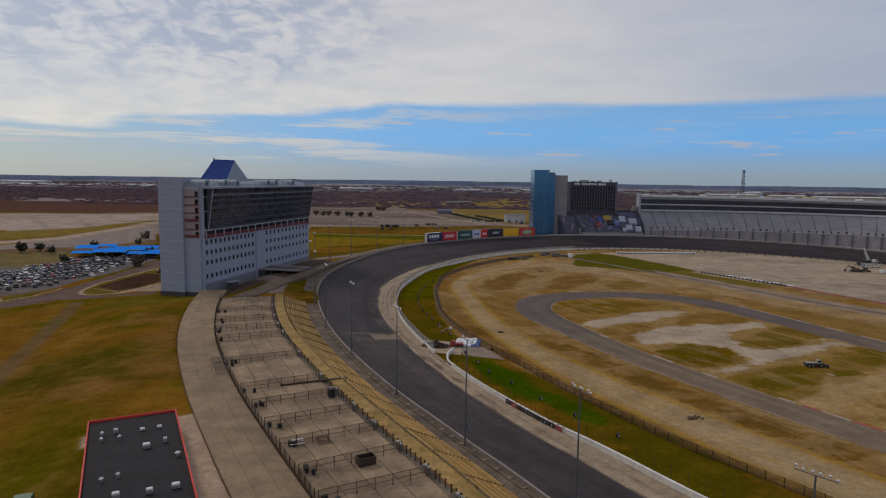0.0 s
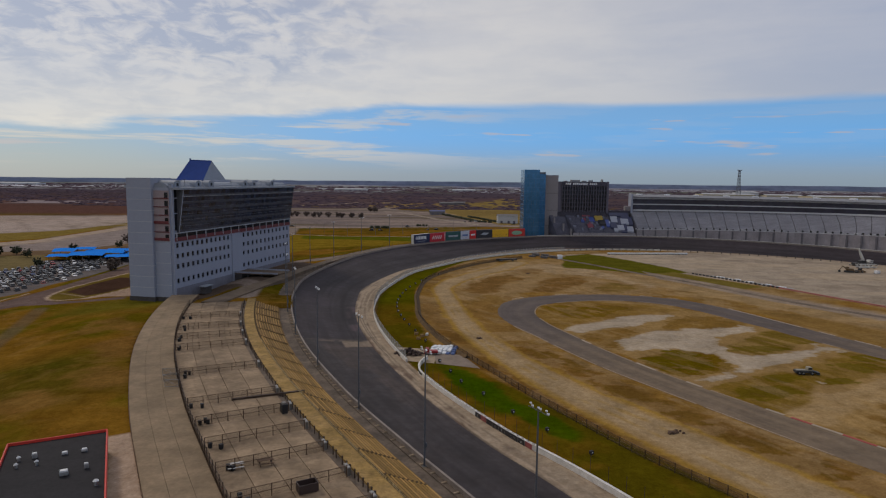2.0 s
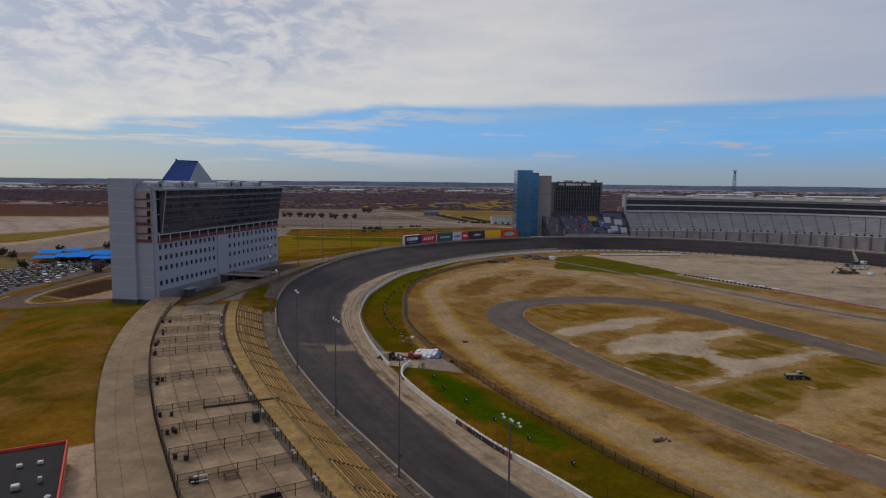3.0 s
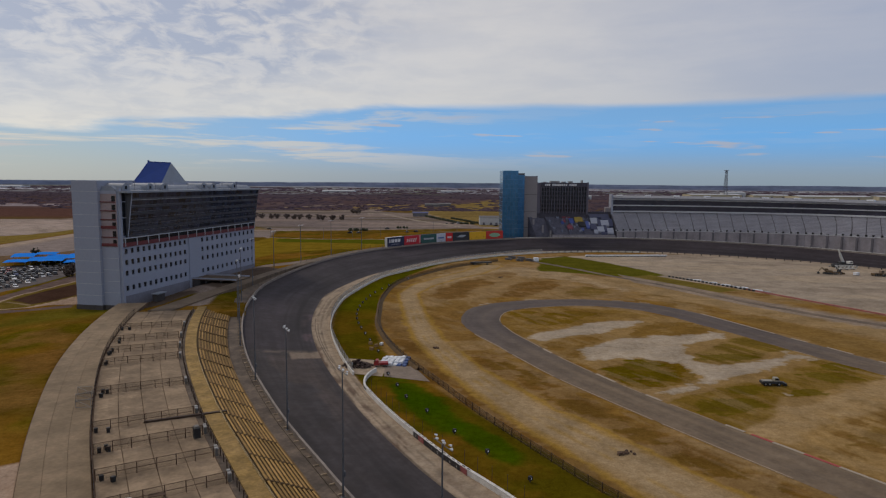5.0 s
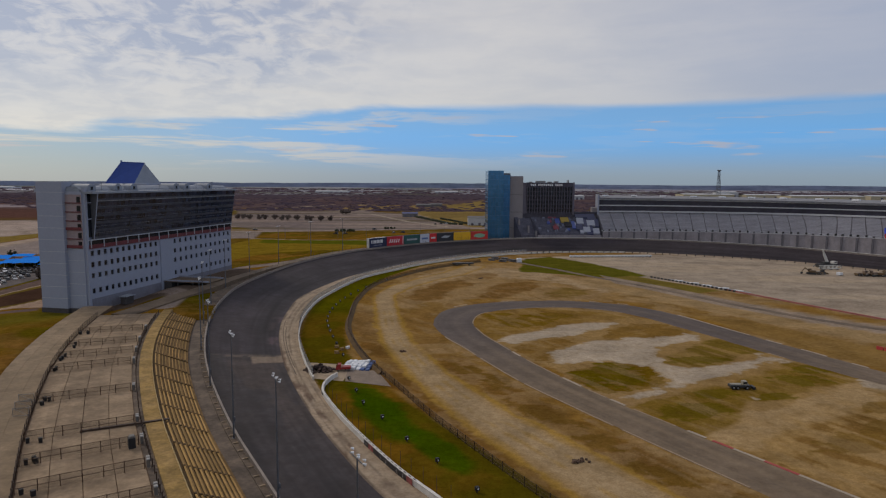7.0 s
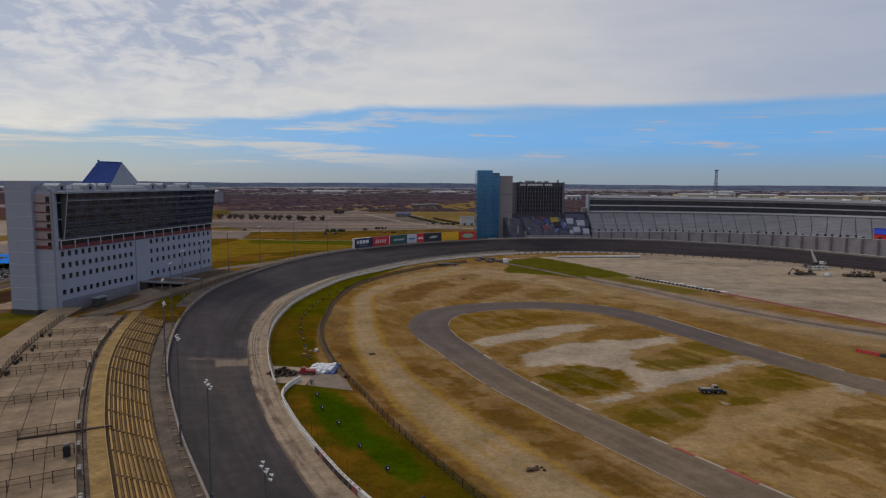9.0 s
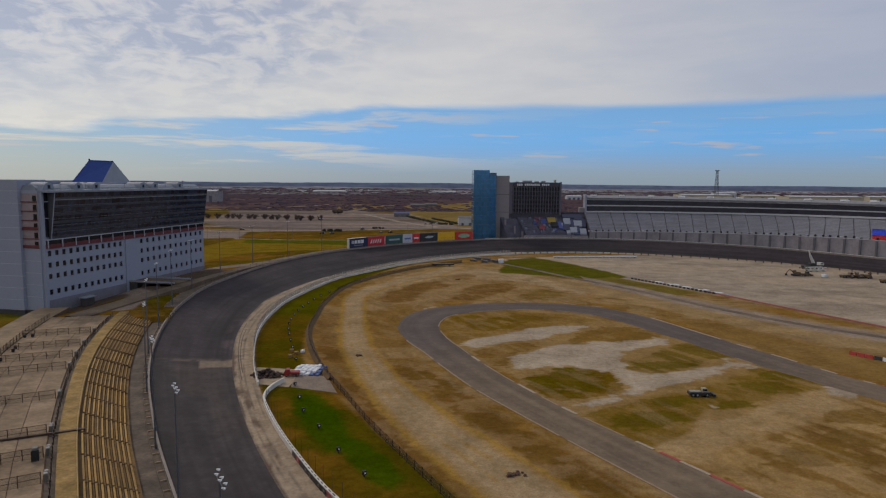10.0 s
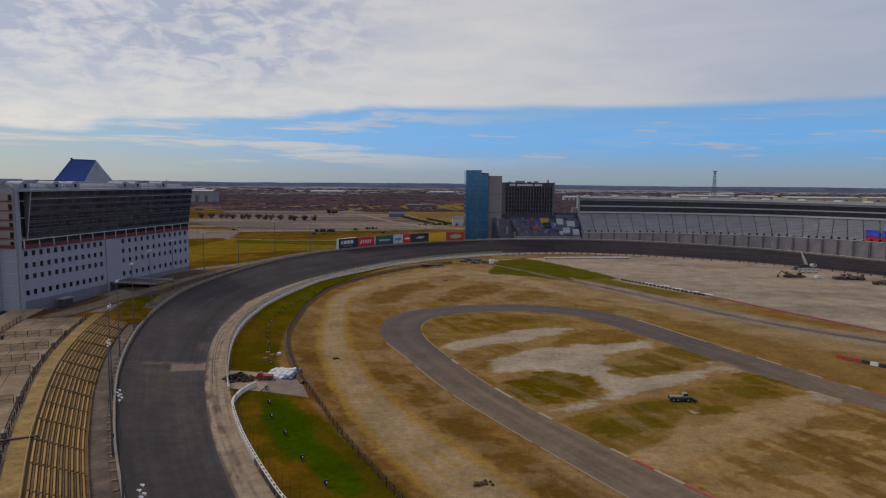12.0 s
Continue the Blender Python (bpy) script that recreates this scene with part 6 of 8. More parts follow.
part("roof_rail", Shape().box(0, LEN, -lean - 0.7, -lean - 0.64, 40.5, 40.56).box(0, LEN, -lean - 0.7, -lean - 0.64, 40.15, 40.2), mull, hotel)
# south end: stair tower and pink balcony recess
part("end_wall", Shape().box(-1.4, 0.4, 0.9, 7.3, ZB, 39.9), stucco, hotel)
part("stair_tower", Shape().box(-2.6, 0.4, 7.3, 17.4, ZB, 43.3), stucco, hotel, "blind white stair tower")
part("stair_tower", Shape().box(0.4, 9.0, 7.3, 17.4, 39.0, 43.3), stucco, hotel)
part("plinth", Shape().box(-2.8, 0.0, 7.1, 17.6, ZB, 0.2).box(-1.6, 0.0, 0.0, 7.1, ZB, 0.2), plinth_mat, hotel, "dark stained plinth")
for k in range(10):
    z = 3.6 + 4.0 * k
    part("joint_band", Shape().box(-2.64, -2.6, 7.3, 17.4, z, z + 0.10).box(-2.6, -1.4, 7.26, 7.3, z, z + 0.10), groove, hotel)
    if z < 20:
        part("joint_band", Shape().box(-1.44, -1.4, 0.9, 7.26, z + 1.0, z + 1.1), groove, hotel)
part("recess", Shape().box(-1.46, -1.4, 0.95, 7.2, 20.9, 38.9), stucco_pink, hotel, "pinkish recessed balcony wall")
for k in range(6):
    z = 21.2 + 3.02 * k
    part("balcony", Shape().box(-1.75, -1.46, 1.2, 7.2, z - 0.35, z - 0.15).box(-1.77, -1.71, 1.2, 7.2, z - 0.15, z + 0.7 if k in (0, 2) else z - 0.05), red_rail, hotel, "red balcony slab and rail")
    part("balcony_door", Shape().box(-1.52, -1.47, 1.4, 2.8, z, z + 1.9), window_dark, hotel)
# rear wing with the tall blue roof
rear = Shape().prism([(-134, 280), (-112, 280), (-108, 306), (-130, 306)], 0, 45.0)
bl = thing("rear_wing", (0, 0, 0), "white rear block with a steep blue metal roof", "building")
part("block", rear, stucco, bl)
A, B, C, Dd = (-131.2, 284.0, 45.0), (-119.3, 285.0, 45.0), (-112.6, 296.5, 45.0), (-125.5, 301, 45.0)
R0, R1 = (-127.0, 290.5, 54.3), (-117.8, 292.5, 54.0)
part("roof_slope", Shape().add([A, B, R1, R0, Dd], [(0, 1, 2, 3), (0, 3, 4)]), blue_roof, bl, "steep royal-blue metal roof slope")
part("gable", Shape().add([B, C, R1, Dd, R0], [(0, 1, 2), (1, 3, 4, 2)]), roof_metal, bl, "white gable end")
part("ridge", Shape().tube(R0, R1, 0.22).tube(A, R0, 0.2).box(-127.3, -126.7, 290.2, 290.8, 54.3, 55.0), blue_roof, bl)
# entrance bridge and its drive
can = thing("entrance_bridge", (-97.3, 264.5, 2.7), "flat grey entrance bridge on dark piers in front of the door", "bridge", turn=HTURN)
part("deck", Shape().soft_box(-5.5, 5.5, -20.5, 0, 3.35, 3.7, 0.05), asphalt_old, can)
for y in (-19.5, -13, -6.5):
    for x in (-4.5, 4.5):
        part("pier", Shape().box(x - 0.3, x + 0.3, y - 0.3, y + 0.3, -1.5, 3.35), plinth_mat, can)
part("abutment", Shape().box(-5.2, 5.2, -4, 0, -1.5, 3.35), plinth_mat, can)
for x in (-5.4, 5.4):
    part("parapet", Shape().box(x - 0.08, x + 0.08, -20.5, 0, 3.7, 4.3), stucco, can)
awn = thing("service_shelter", (-101.8, 233.5, 2.6), "small flat-roofed service shelter against the wall", "shelter", turn=HTURN)
part("roof", Shape().soft_box(-2.6, 2.6, -2.8, 0, 2.4, 2.75, 0.05), roof_metal, awn)
part("box", Shape().box(-2.2, 2.2, -2.2, -0.2, -0.3, 2.4), plinth_mat, awn)

# ---- blue glass tower and club building across the track ----
spandrel = paint("spandrel blue", (0.06, 0.14, 0.25), 0.4)
tower = thing("glass_tower", (63, 478, 0), "blue mirror-glass office tower", "tower")
outline = [(-8.6, -4.5), (2.6, -6.5), (7.6, -4.0), (9.0, 3.0), (9.0, 16), (-8.6, 16)]
part("core", Shape().prism([(x * 0.985, y * 0.985 + 0.1) for x, y in outline], -0.5, 53.0), mull, tower, "dark floor slabs and frame")


def glaze(p, q, z0, z1, nx, nz, parent):
    p, q = Vector((*p, 0)), Vector((*q, 0))
    h = (q - p).normalized()
    m = Matrix.Translation(p) @ pose(0, 0, 0, 0, 0, math.degrees(math.atan2(h.y, h.x)))
    w = (q - p).length / nx
    me = Shape().box(0.04, w - 0.04, -0.03, 0.05, 0.05, (z1 - z0) / nz - 0.05).mesh("pane", glass_blue)
    for i in range(nx):
        for j in range(nz):
            o = part("pane", me, None, parent)
            o.matrix_local = m @ pose(i * w, 0, z0 + (z1 - z0) * j / nz)


for z in range(1, 16):
    part("floor_band", Shape().prism([(x * 1.004, y * 1.004) for x, y in outline], 2.0 + 3.306 * z - 0.16, 2.0 + 3.306 * z + 0.16), spandrel, tower, "thin pale floor edge")
glaze(outline[0], outline[1], 2.0, 54.9, 6, 16, tower)
glaze(outline[1], outline[2], 2.0, 51.5, 3, 15, tower)
glaze(outline[2], outline[3], 2.0, 50.3, 3, 15, tower)
glaze((-8.6, 16), outline[0], 2.0, 54.9, 6, 16, tower)
part("crown", Shape().prism([(-8.6, -4.5), (2.6, -6.5), (2.8, 10), (-8.6, 10)], 53.0, 54.8), glass_blue, tower)
slabt = thing("lift_tower", (76.6, 484, 0), "plain beige lift and stair tower", "tower")
part("shaft", Shape().box(-4.8, 4.8, -4, 12, -0.5, 50.6), club_beige, slabt)
part("cap", Shape().box(-4.9, 4.9, -4.1, 12.1, 50.6, 51.0), stucco, slabt)
for z in (12, 24, 37):
    part("panel_joint", Shape().box(-4.82, 4.82, -4.04, -4.0, z, z + 0.2), plinth_mat, slabt)
club = thing("club_building", (101, 484, 0), "dark fin-fronted club building above the seating", "building")
part("body", Shape().box(-19.5, 19.2, -3.0, 18, -0.5, 46.0), club_dark, club)
for k in range(7):
    z = 24.5 + 3.1 * k
    part("glazing_band", Shape().box(-16.3, 18.0, -3.14, -3.04, z, z + 2.1), window_dark, club)
for i in range(18):
    x = -16.5 + 2.03 * i
    part("fin", Shape().box(x - 0.22, x + 0.22, -4.2, -3.0, 23.2, 43.2), club_fin, club)
part("side_panel", Shape().box(-19.6, -17.0, -3.6, -2.9, 23.0, 46.2), club_fin, club)
part("corner_fin", Shape().box(18.2, 19.4, -4.4, -3, 22.0, 46.6), club_fin, club)
part("fascia", Shape().box(-17, 18.4, -4.35, -3.0, 43.2, 46.3), club_dark, club)
sign_white = paint("sign white", (0.6, 0.62, 0.65))
x = -14.0
for count in (3, 8, 4):
    for k in range(count):
        part("sign_bar", Shape().box(x, x + 1.15, -4.5, -4.36, 43.8, 45.3), sign_white, club, "pale sign lettering seen as bars")
        x += 1.45
    x += 1.3
for x0, x1, h in ((-9, -2, 1.6), (0, 3, 1.1), (5, 8, 1.4), (15, 16, 2.2), (-14, -12, 0.9)):
    part("roof_plant", Shape().soft_box(x0, x1, 0, 4, 46.0, 46.0 + h, 0.1), steel, club)

# ---- grandstand across the track ----
ST0, ST1 = along(126, 457.5) + 10.5, LENGTH - 2
STEPS = 14


def rake(s):
    k = min(1.0, max(0.0, (s - ST0) / 165))
    return 5.2 + 4.6 * k, 12.0 + 4.6 * k, 24.3 + 2.6 * k      # front wall height, first row, last row


def stand_piece(s0, s1, rows_fn, steps, d0, d1):
    """Stepped seating between two radial lines."""
    def profile(s):
        za, zb = rows_fn(s)
        out = [(d0, 0.0)]
        for i in range(steps):
            z, zn = za + (zb - za) * i / steps, za + (zb - za) * (i + 1) / steps
            out += [(d0 + (d1 - d0) * i / steps, z), (d0 + (d1 - d0) * (i + 1) / steps, z)]
        return out + [(d1, zb), (d1, 0.0)]
    sh = Shape()
    for q in (s0, s1):
        back = 2.0 + 10.5 * min(1.0, max(0.0, (q - ST0) / 165))
        sh.v += [tuple(spot(q - back * (d - 4.5) / 24.5, d, z)) for d, z in profile(q)]
    n = len(sh.v) // 2
    sh.f = [(j, (j + 1) % n, n + (j + 1) % n, n + j) for j in range(n)] + [tuple(range(n - 1, -1, -1)), tuple(range(n, 2 * n))]
    return sh


SEC = 8.5
s = ST0
i = 0
aisle_mat = paint("dark aisle", (0.125, 0.120, 0.138), 0.9)
suite_dark = material("suite glass", (0.030, 0.028, 0.046), 0.25, vary=0.3, scale=0.25, bump=0, spec=0.5)
while s + SEC < ST1:
    t = thing("stand_section", (0, 0, 0), "grey bench seating bay of the long grandstand" if i not in (20, 21) else "seating bay with blue and red seats in the grandstand", "grandstand", "grandstand bays")
    part("seating", stand_piece(s + 0.6, s + SEC - 0.02, lambda q: rake(q)[1:], STEPS, 4.5, 29), seat_grey, t)
    if i in (20, 21):
        part("blue_seat_block", stand_piece(s + 1.2, s + SEC - 0.5, lambda q: (rake(q)[1] + 2.0, rake(q)[1] + 5.0), 5, 7.6, 13.6), paint("blue seats", (0.05, 0.10, 0.62)), t, "bright blue seat block")
        part("red_seat_block", stand_piece(s + 1.2, s + SEC - 0.5, lambda q: (rake(q)[1] + 0.4, rake(q)[1] + 2.0), 3, 4.45, 7.6), paint("red seats", (0.50, 0.03, 0.03)), t, "bright red seat block")
    part("aisle", stand_piece(s + 0.0, s + 0.58, lambda q: (rake(q)[1] - 0.35, rake(q)[2] - 0.35), STEPS, 4.6, 29), aisle_mat, t)
    part("front_wall", loft(s - 0.2, s + SEC - 0.25, 6, lambda q: [(4.0, 0), (4.0, row(q)[2] + rake(q)[0]), (4.5, row(q)[2] + rake(q)[0] + 0.3), (4.5, 0)]), stand_wall, t)
    part("wall_cap", loft(s - 0.2, s + SEC - 0.2, 6, lambda q: [(3.8, row(q)[2] + rake(q)[0]), (3.8, row(q)[2] + rake(q)[0] + 0.35), (4.4, row(q)[2] + rake(q)[0] + 0.35), (4.4, row(q)[2] + rake(q)[0])]), groove, t)
    part("pier", loft(s + 3.6, s + 4.7, 1, lambda q: [(3.4, 0), (3.4, row(q)[2] + rake(q)[0] - 0.4), (4.1, row(q)[2] + rake(q)[0] - 0.4), (4.1, 0)]), aisle_mat, t)
    for q in (s + 4.2, s + 0.3):
        part("gate_box", Shape().soft_box(-0.5, 0.5, -0.5, 0.5, 0, 1.5 if (i * 7 + int(q > s + 1) * 3) % 4 else 0.9, 0.2, Matrix.Translation(spot(q, 4.4, row(q)[2] + rake(q)[0] + 0.1)) @ pose(0, 0, 0, 0, 0, yaw_at(q))), black_plastic, t, "dark entrance box at the foot of the seats")
    part("landing", Shape().box(-1.6, 1.6, -0.8, 0.8, 0, 0.8, Matrix.Translation(spot(s + 0.5, 5.4, row(s)[2] + rake(s)[0] + 0.2)) @ pose(0, 0, 0, 0, 0, yaw_at(s))), groove, t)
    # suites and roof above the seats
    part("suite_floor", loft(s - 0.2, s + SEC - 0.22, 6, lambda q: [(28.2, rake(q)[2] - 0.2), (28.2, rake(q)[2] + 0.9), (42, rake(q)[2] + 0.9), (42, rake(q)[2] - 0.2)]), groove, t)
    for k in range(2):
        part("suite_glass", loft(s - 0.2, s + SEC - 0.22, 6, lambda q: [(29.2, rake(q)[2] + 0.9 + k * (34.4 - rake(q)[2]) * 0.46), (29.2, rake(q)[2] + 0.9 + k * (34.4 - rake(q)[2]) * 0.46 + (34.4 - rake(q)[2]) * 0.36), (41, rake(q)[2] + 0.9 + k * (34.4 - rake(q)[2]) * 0.46 + (34.4 - rake(q)[2]) * 0.36), (41, rake(q)[2] + 0.9 + k * (34.4 - rake(q)[2]) * 0.46)]), suite_dark, t, "dark suite windows")
        part("suite_slab", loft(s - 0.2, s + SEC - 0.22, 6, lambda q: [(28.6, rake(q)[2] + 0.9 + (34.4 - rake(q)[2]) * (0.37 + 0.45 * k)), (28.6, rake(q)[2] + 0.9 + (34.4 - rake(q)[2]) * (0.45 + 0.45 * k)), (42, rake(q)[2] + 0.9 + (34.4 - rake(q)[2]) * (0.45 + 0.45 * k)), (42, rake(q)[2] + 0.9 + (34.4 - rake(q)[2]) * (0.37 + 0.45 * k))]), groove, t)
    part("roof", loft(s - 0.2, s + SEC - 0.22, 6, lambda q: [(27.4, 34.4), (27.2, 35.3), (43, 36.8), (43, 34.4)]), roof_dull, t, "pale flat roof")
    if i % 2 == 0:
        q = s + 4
        part("roof_unit", Shape().soft_box(-2.2, 2.2, -1.2, 1.2, 0, 1.1, 0.15, Matrix.Translation(spot(q, 36, 36.2)) @ pose(0, 0, 0, 0, 0, yaw_at(q))), lamp_white, t)
    s += SEC
    i += 1
end = thing("stand_end_wall", (*spot(ST0 - 0.6, 33, 0),), "white end wall of the grandstand suites", "wall", turn=yaw_at(ST0))
part("wall", Shape().box(-1.2, 0.1, -6, 9, 22, 37.4), stucco, end)
part("leg", Shape().box(-1.2, 0.1, -6, 9, 0, 22), stand_wall, end)
part("stair_block", Shape().box(-5, -1.2, -3, 6, 0, 27.5), club_beige, end)

# dark patterned seating bank under the club
CS0, CS1 = along(82, 455), ST0 - 1.0
cb = thing("club_seating", (0, 0, 0), "dark blue seating bank with scattered coloured seat blocks", "grandstand")
nsec = 5
for k in range(nsec):
    a, b = CS0 + (CS1 - CS0) * k / nsec, CS0 + (CS1 - CS0) * (k + 1) / nsec
    part("seating", stand_piece(a + 0.2, b - 0.1, lambda q: (8.0, 23.0), 16, 5 + (9 if k == 0 else 0), 29), seat_dark, cb)
seat_cols = [paint("seat white", (0.28, 0.30, 0.36)), paint("seat blue", (0.05, 0.08, 0.27)), paint("seat ochre", (0.36, 0.26, 0.06)), paint("seat wine", (0.20, 0.05, 0.07)), paint("seat black", (0.02, 0.02, 0.025)), paint("seat grey blue", (0.14, 0.155, 0.21)), paint("seat navy", (0.028, 0.034, 0.085))]


def seat_block(u, v, w, h, c, p):
    """A block of coloured seats: u along, v up the rake, both 0 to 1."""
    a, b = CS0 + (CS1 - CS0) * u, CS0 + (CS1 - CS0) * (u + w)
    d0, d1 = 5 + 24 * v, 5 + 24 * (v + h)
    z = lambda d: 8.0 + 15.0 * (d - 5) / 24 + p
    part("seat_block", loft(a, b, 3, lambda q: [(d0, z(d0) - 0.4), (d0, z(d0) + 0.55), (d1, z(d1) + 0.55), (d1, z(d1) - 0.4)]), seat_cols[c], cb, "coloured seat block")


rs = random.Random(11)
for u, v, w, h, c in ((0.725, 0.48, 0.085, 0.26, 0), (0.845, 0.40, 0.095, 0.24, 0), (0.785, 0.12, 0.085, 0.22, 0), (0.905, 0.06, 0.08, 0.22, 0), (0.735, 0.06, 0.045, 0.14, 0), (0.80, 0.36, 0.045, 0.3, 6), (0.72, 0.76, 0.23, 0.16, 6), (0.87, 0.14, 0.035, 0.26, 6), (0.70, 0.22, 0.085, 0.24, 6), (0.94, 0.36, 0.05, 0.34, 6), (0.86, 0.66, 0.10, 0.10, 6), (0.82, 0.02, 0.08, 0.08, 6),
                      (0.53, 0.56, 0.10, 0.2, 2), (0.56, 0.36, 0.09, 0.19, 4), (0.65, 0.28, 0.045, 0.3, 1), (0.455, 0.50, 0.055, 0.2, 1), (0.38, 0.76, 0.10, 0.14, 3), (0.40, 0.24, 0.07, 0.14, 3), (0.68, 0.40, 0.03, 0.12, 0)):
    seat_block(u, v, w, h, c, 0.35)
for k in range(26):
    u, v = rs.uniform(0.08, 0.66), rs.uniform(0.05, 0.85)
    if u > 0.08 + 0.14 * (1 - v):
        seat_block(u, v, rs.uniform(0.012, 0.04), rs.uniform(0.05, 0.12), rs.choice((5, 5, 5, 3, 1, 5)), 0.12)
part("front_wall", loft(CS0 + 8, CS1, 5, lambda q: [(4.2, 0), (4.2, 8.4), (4.7, 8.4), (4.7, 0)]), stand_wall, cb)
part("top_rail", loft(CS0, CS1, 5, lambda q: [(28.6, 22.6), (28.6, 24.2), (29.4, 24.2), (29.4, 22.6)]), club_dark, cb)
for q in (CS0 + 0.3, CS0 + 5, CS0 + 9):
    part("raker", Shape().box(-0.6, 0.6, -0.6, 0.6, 0, 19 - (q - CS0) * 0.9, Matrix.Translation(spot(q, 22 - (q - CS0) * 1.2, 0)) @ pose(0, 0, 0, 0, 0, yaw_at(q))), club_beige, cb, "beige raking support")

# ---- advertising hoardings behind the far wall ----
HOARD = [(411, 426, "board navy", (0.02, 0.03, 0.08), "white"), (426.3, 441, "board scarlet", (0.52, 0.03, 0.045), "white"), (441.2, 455, "board green", (0.03, 0.10, 0.095), "pale"), (455.2, 463, "board pale", (0.50, 0.52, 0.60), "blue"),
         (463.2, 469, "board red bright", (0.60, 0.03, 0.03), "white"), (469.2, 483, "board charcoal", (0.03, 0.032, 0.04), "pale"), (483.2, 497, "board ochre", (0.72, 0.40, 0.015), "none"), (497.2, 511, "board vermilion", (0.55, 0.04, 0.03), "sage")]
EMBLEM = {"white": (0.65, 0.65, 0.66), "pale": (0.35, 0.38, 0.42), "blue": (0.10, 0.16, 0.36), "sage": (0.24, 0.42, 0.28), "none": (0.40, 0.22, 0.03)}
for i, (a, b, nm, c, e) in enumerate(HOARD):
    p, q = spot(a, 2.6, 0), spot(b, 2.6, 0)
    z = row(a)[2] + 0.15
    w = (q - p).length - 0.15
    t = thing("hoarding", (p.x, p.y, z), f"large {nm.split()[1]} advertising hoarding behind the track wall", "hoarding", "hoardings", math.degrees(math.atan2(q.y - p.y, q.x - p.x)))
    part("board", Shape().box(0.02, w, 0, 0.35, 0.5, 6.1), paint(nm, c, 0.5), t)
    part("frame", Shape().box(0, w, 0.36, 2.4, 0.4, 6.15), white_wall if i == 0 else plinth_mat, t)
    for x in (0.6, w / 2, w - 0.6):
        part("leg", Shape().box(x - 0.2, x + 0.2, 0.6, 2.0, -1.2, 0.4), steel, t)
    em = paint("emblem " + e, EMBLEM[e], 0.5)
    if i == 0:
        x = 1.5
        for wd in (0.7, 0.7, 2.0, 2.4, 2.2):
            part("emblem", Shape().box(x, x + wd, -0.05, 0, 2.9, 4.9), em, t, "white sign lettering seen as bars")
            x += wd + 0.5
        part("emblem", Shape().box(3.5, 10.5, -0.05, 0, 1.5, 2.0), paint("emblem dim", (0.2, 0.22, 0.28)), t)
    elif i == 1:
        for k in range(5):
            part("emblem", Shape().tube((2.0 + 1.9 * k, -0.04, 2.2), (3.1 + 1.9 * k, -0.04, 4.4), 0.38, 0.25, 5), em, t, "white flowing emblem")
        part("emblem", Shape().box(w - 0.9, w - 0.35, -0.05, 0, 0.8, 5.9), em, t)
    elif i in (5, 7):
        n = 14
        part("emblem", Shape().add([(w / 2 + w * 0.33 * math.cos(2 * math.pi * k / n), -0.05, 3.2 + 1.5 * math.sin(2 * math.pi * k / n)) for k in range(n)], [tuple(range(n))]) if i == 7 else Shape().add([(w * 0.25, -0.05, 3.0), (w * 0.62, -0.05, 2.6), (w * 0.82, -0.05, 4.0), (w * 0.45, -0.05, 4.4)], [(0, 1, 2, 3)]), em, t, "pale emblem")
    elif i != 6:
        part("emblem", Shape().box(w * 0.18, w * 0.82, -0.05, 0, 2.7, 3.8), em, t, "sign lettering seen as bars")

# ---- low building with the black roof ----
low_turn = math.degrees(math.atan2(85.7 - 80.0, -62.5 + 73.9))
LB = thing("low_building", (-73.9, 80.0, 4.2), "low service building with a black felt roof and red trim", "building", turn=low_turn)
WL, DL = 12.75, 34.0
part("wall", Shape().box(0.25, WL - 0.25, -DL + 0.25, -0.25, -0.8, 3.6), concrete, LB)
part("roof", Shape().box(0.2, WL - 0.2, -DL + 0.2, -0.2, 3.6, 3.95), roof_black, LB, "black roofing felt")
for a in ((0, WL, -0.22, 0), (0, WL, -DL, -DL + 0.22), (0, 0.22, -DL + 0.22, -0.22), (WL - 0.22, WL, -DL + 0.22, -0.22)):
    part("parapet", Shape().soft_box(*a, 3.0, 4.35, 0.05), red_trim, LB, "bright red metal trim")
inv = LB.matrix_world.inverted()
unit_white = paint("unit white", (0.55, 0.56, 0.57))
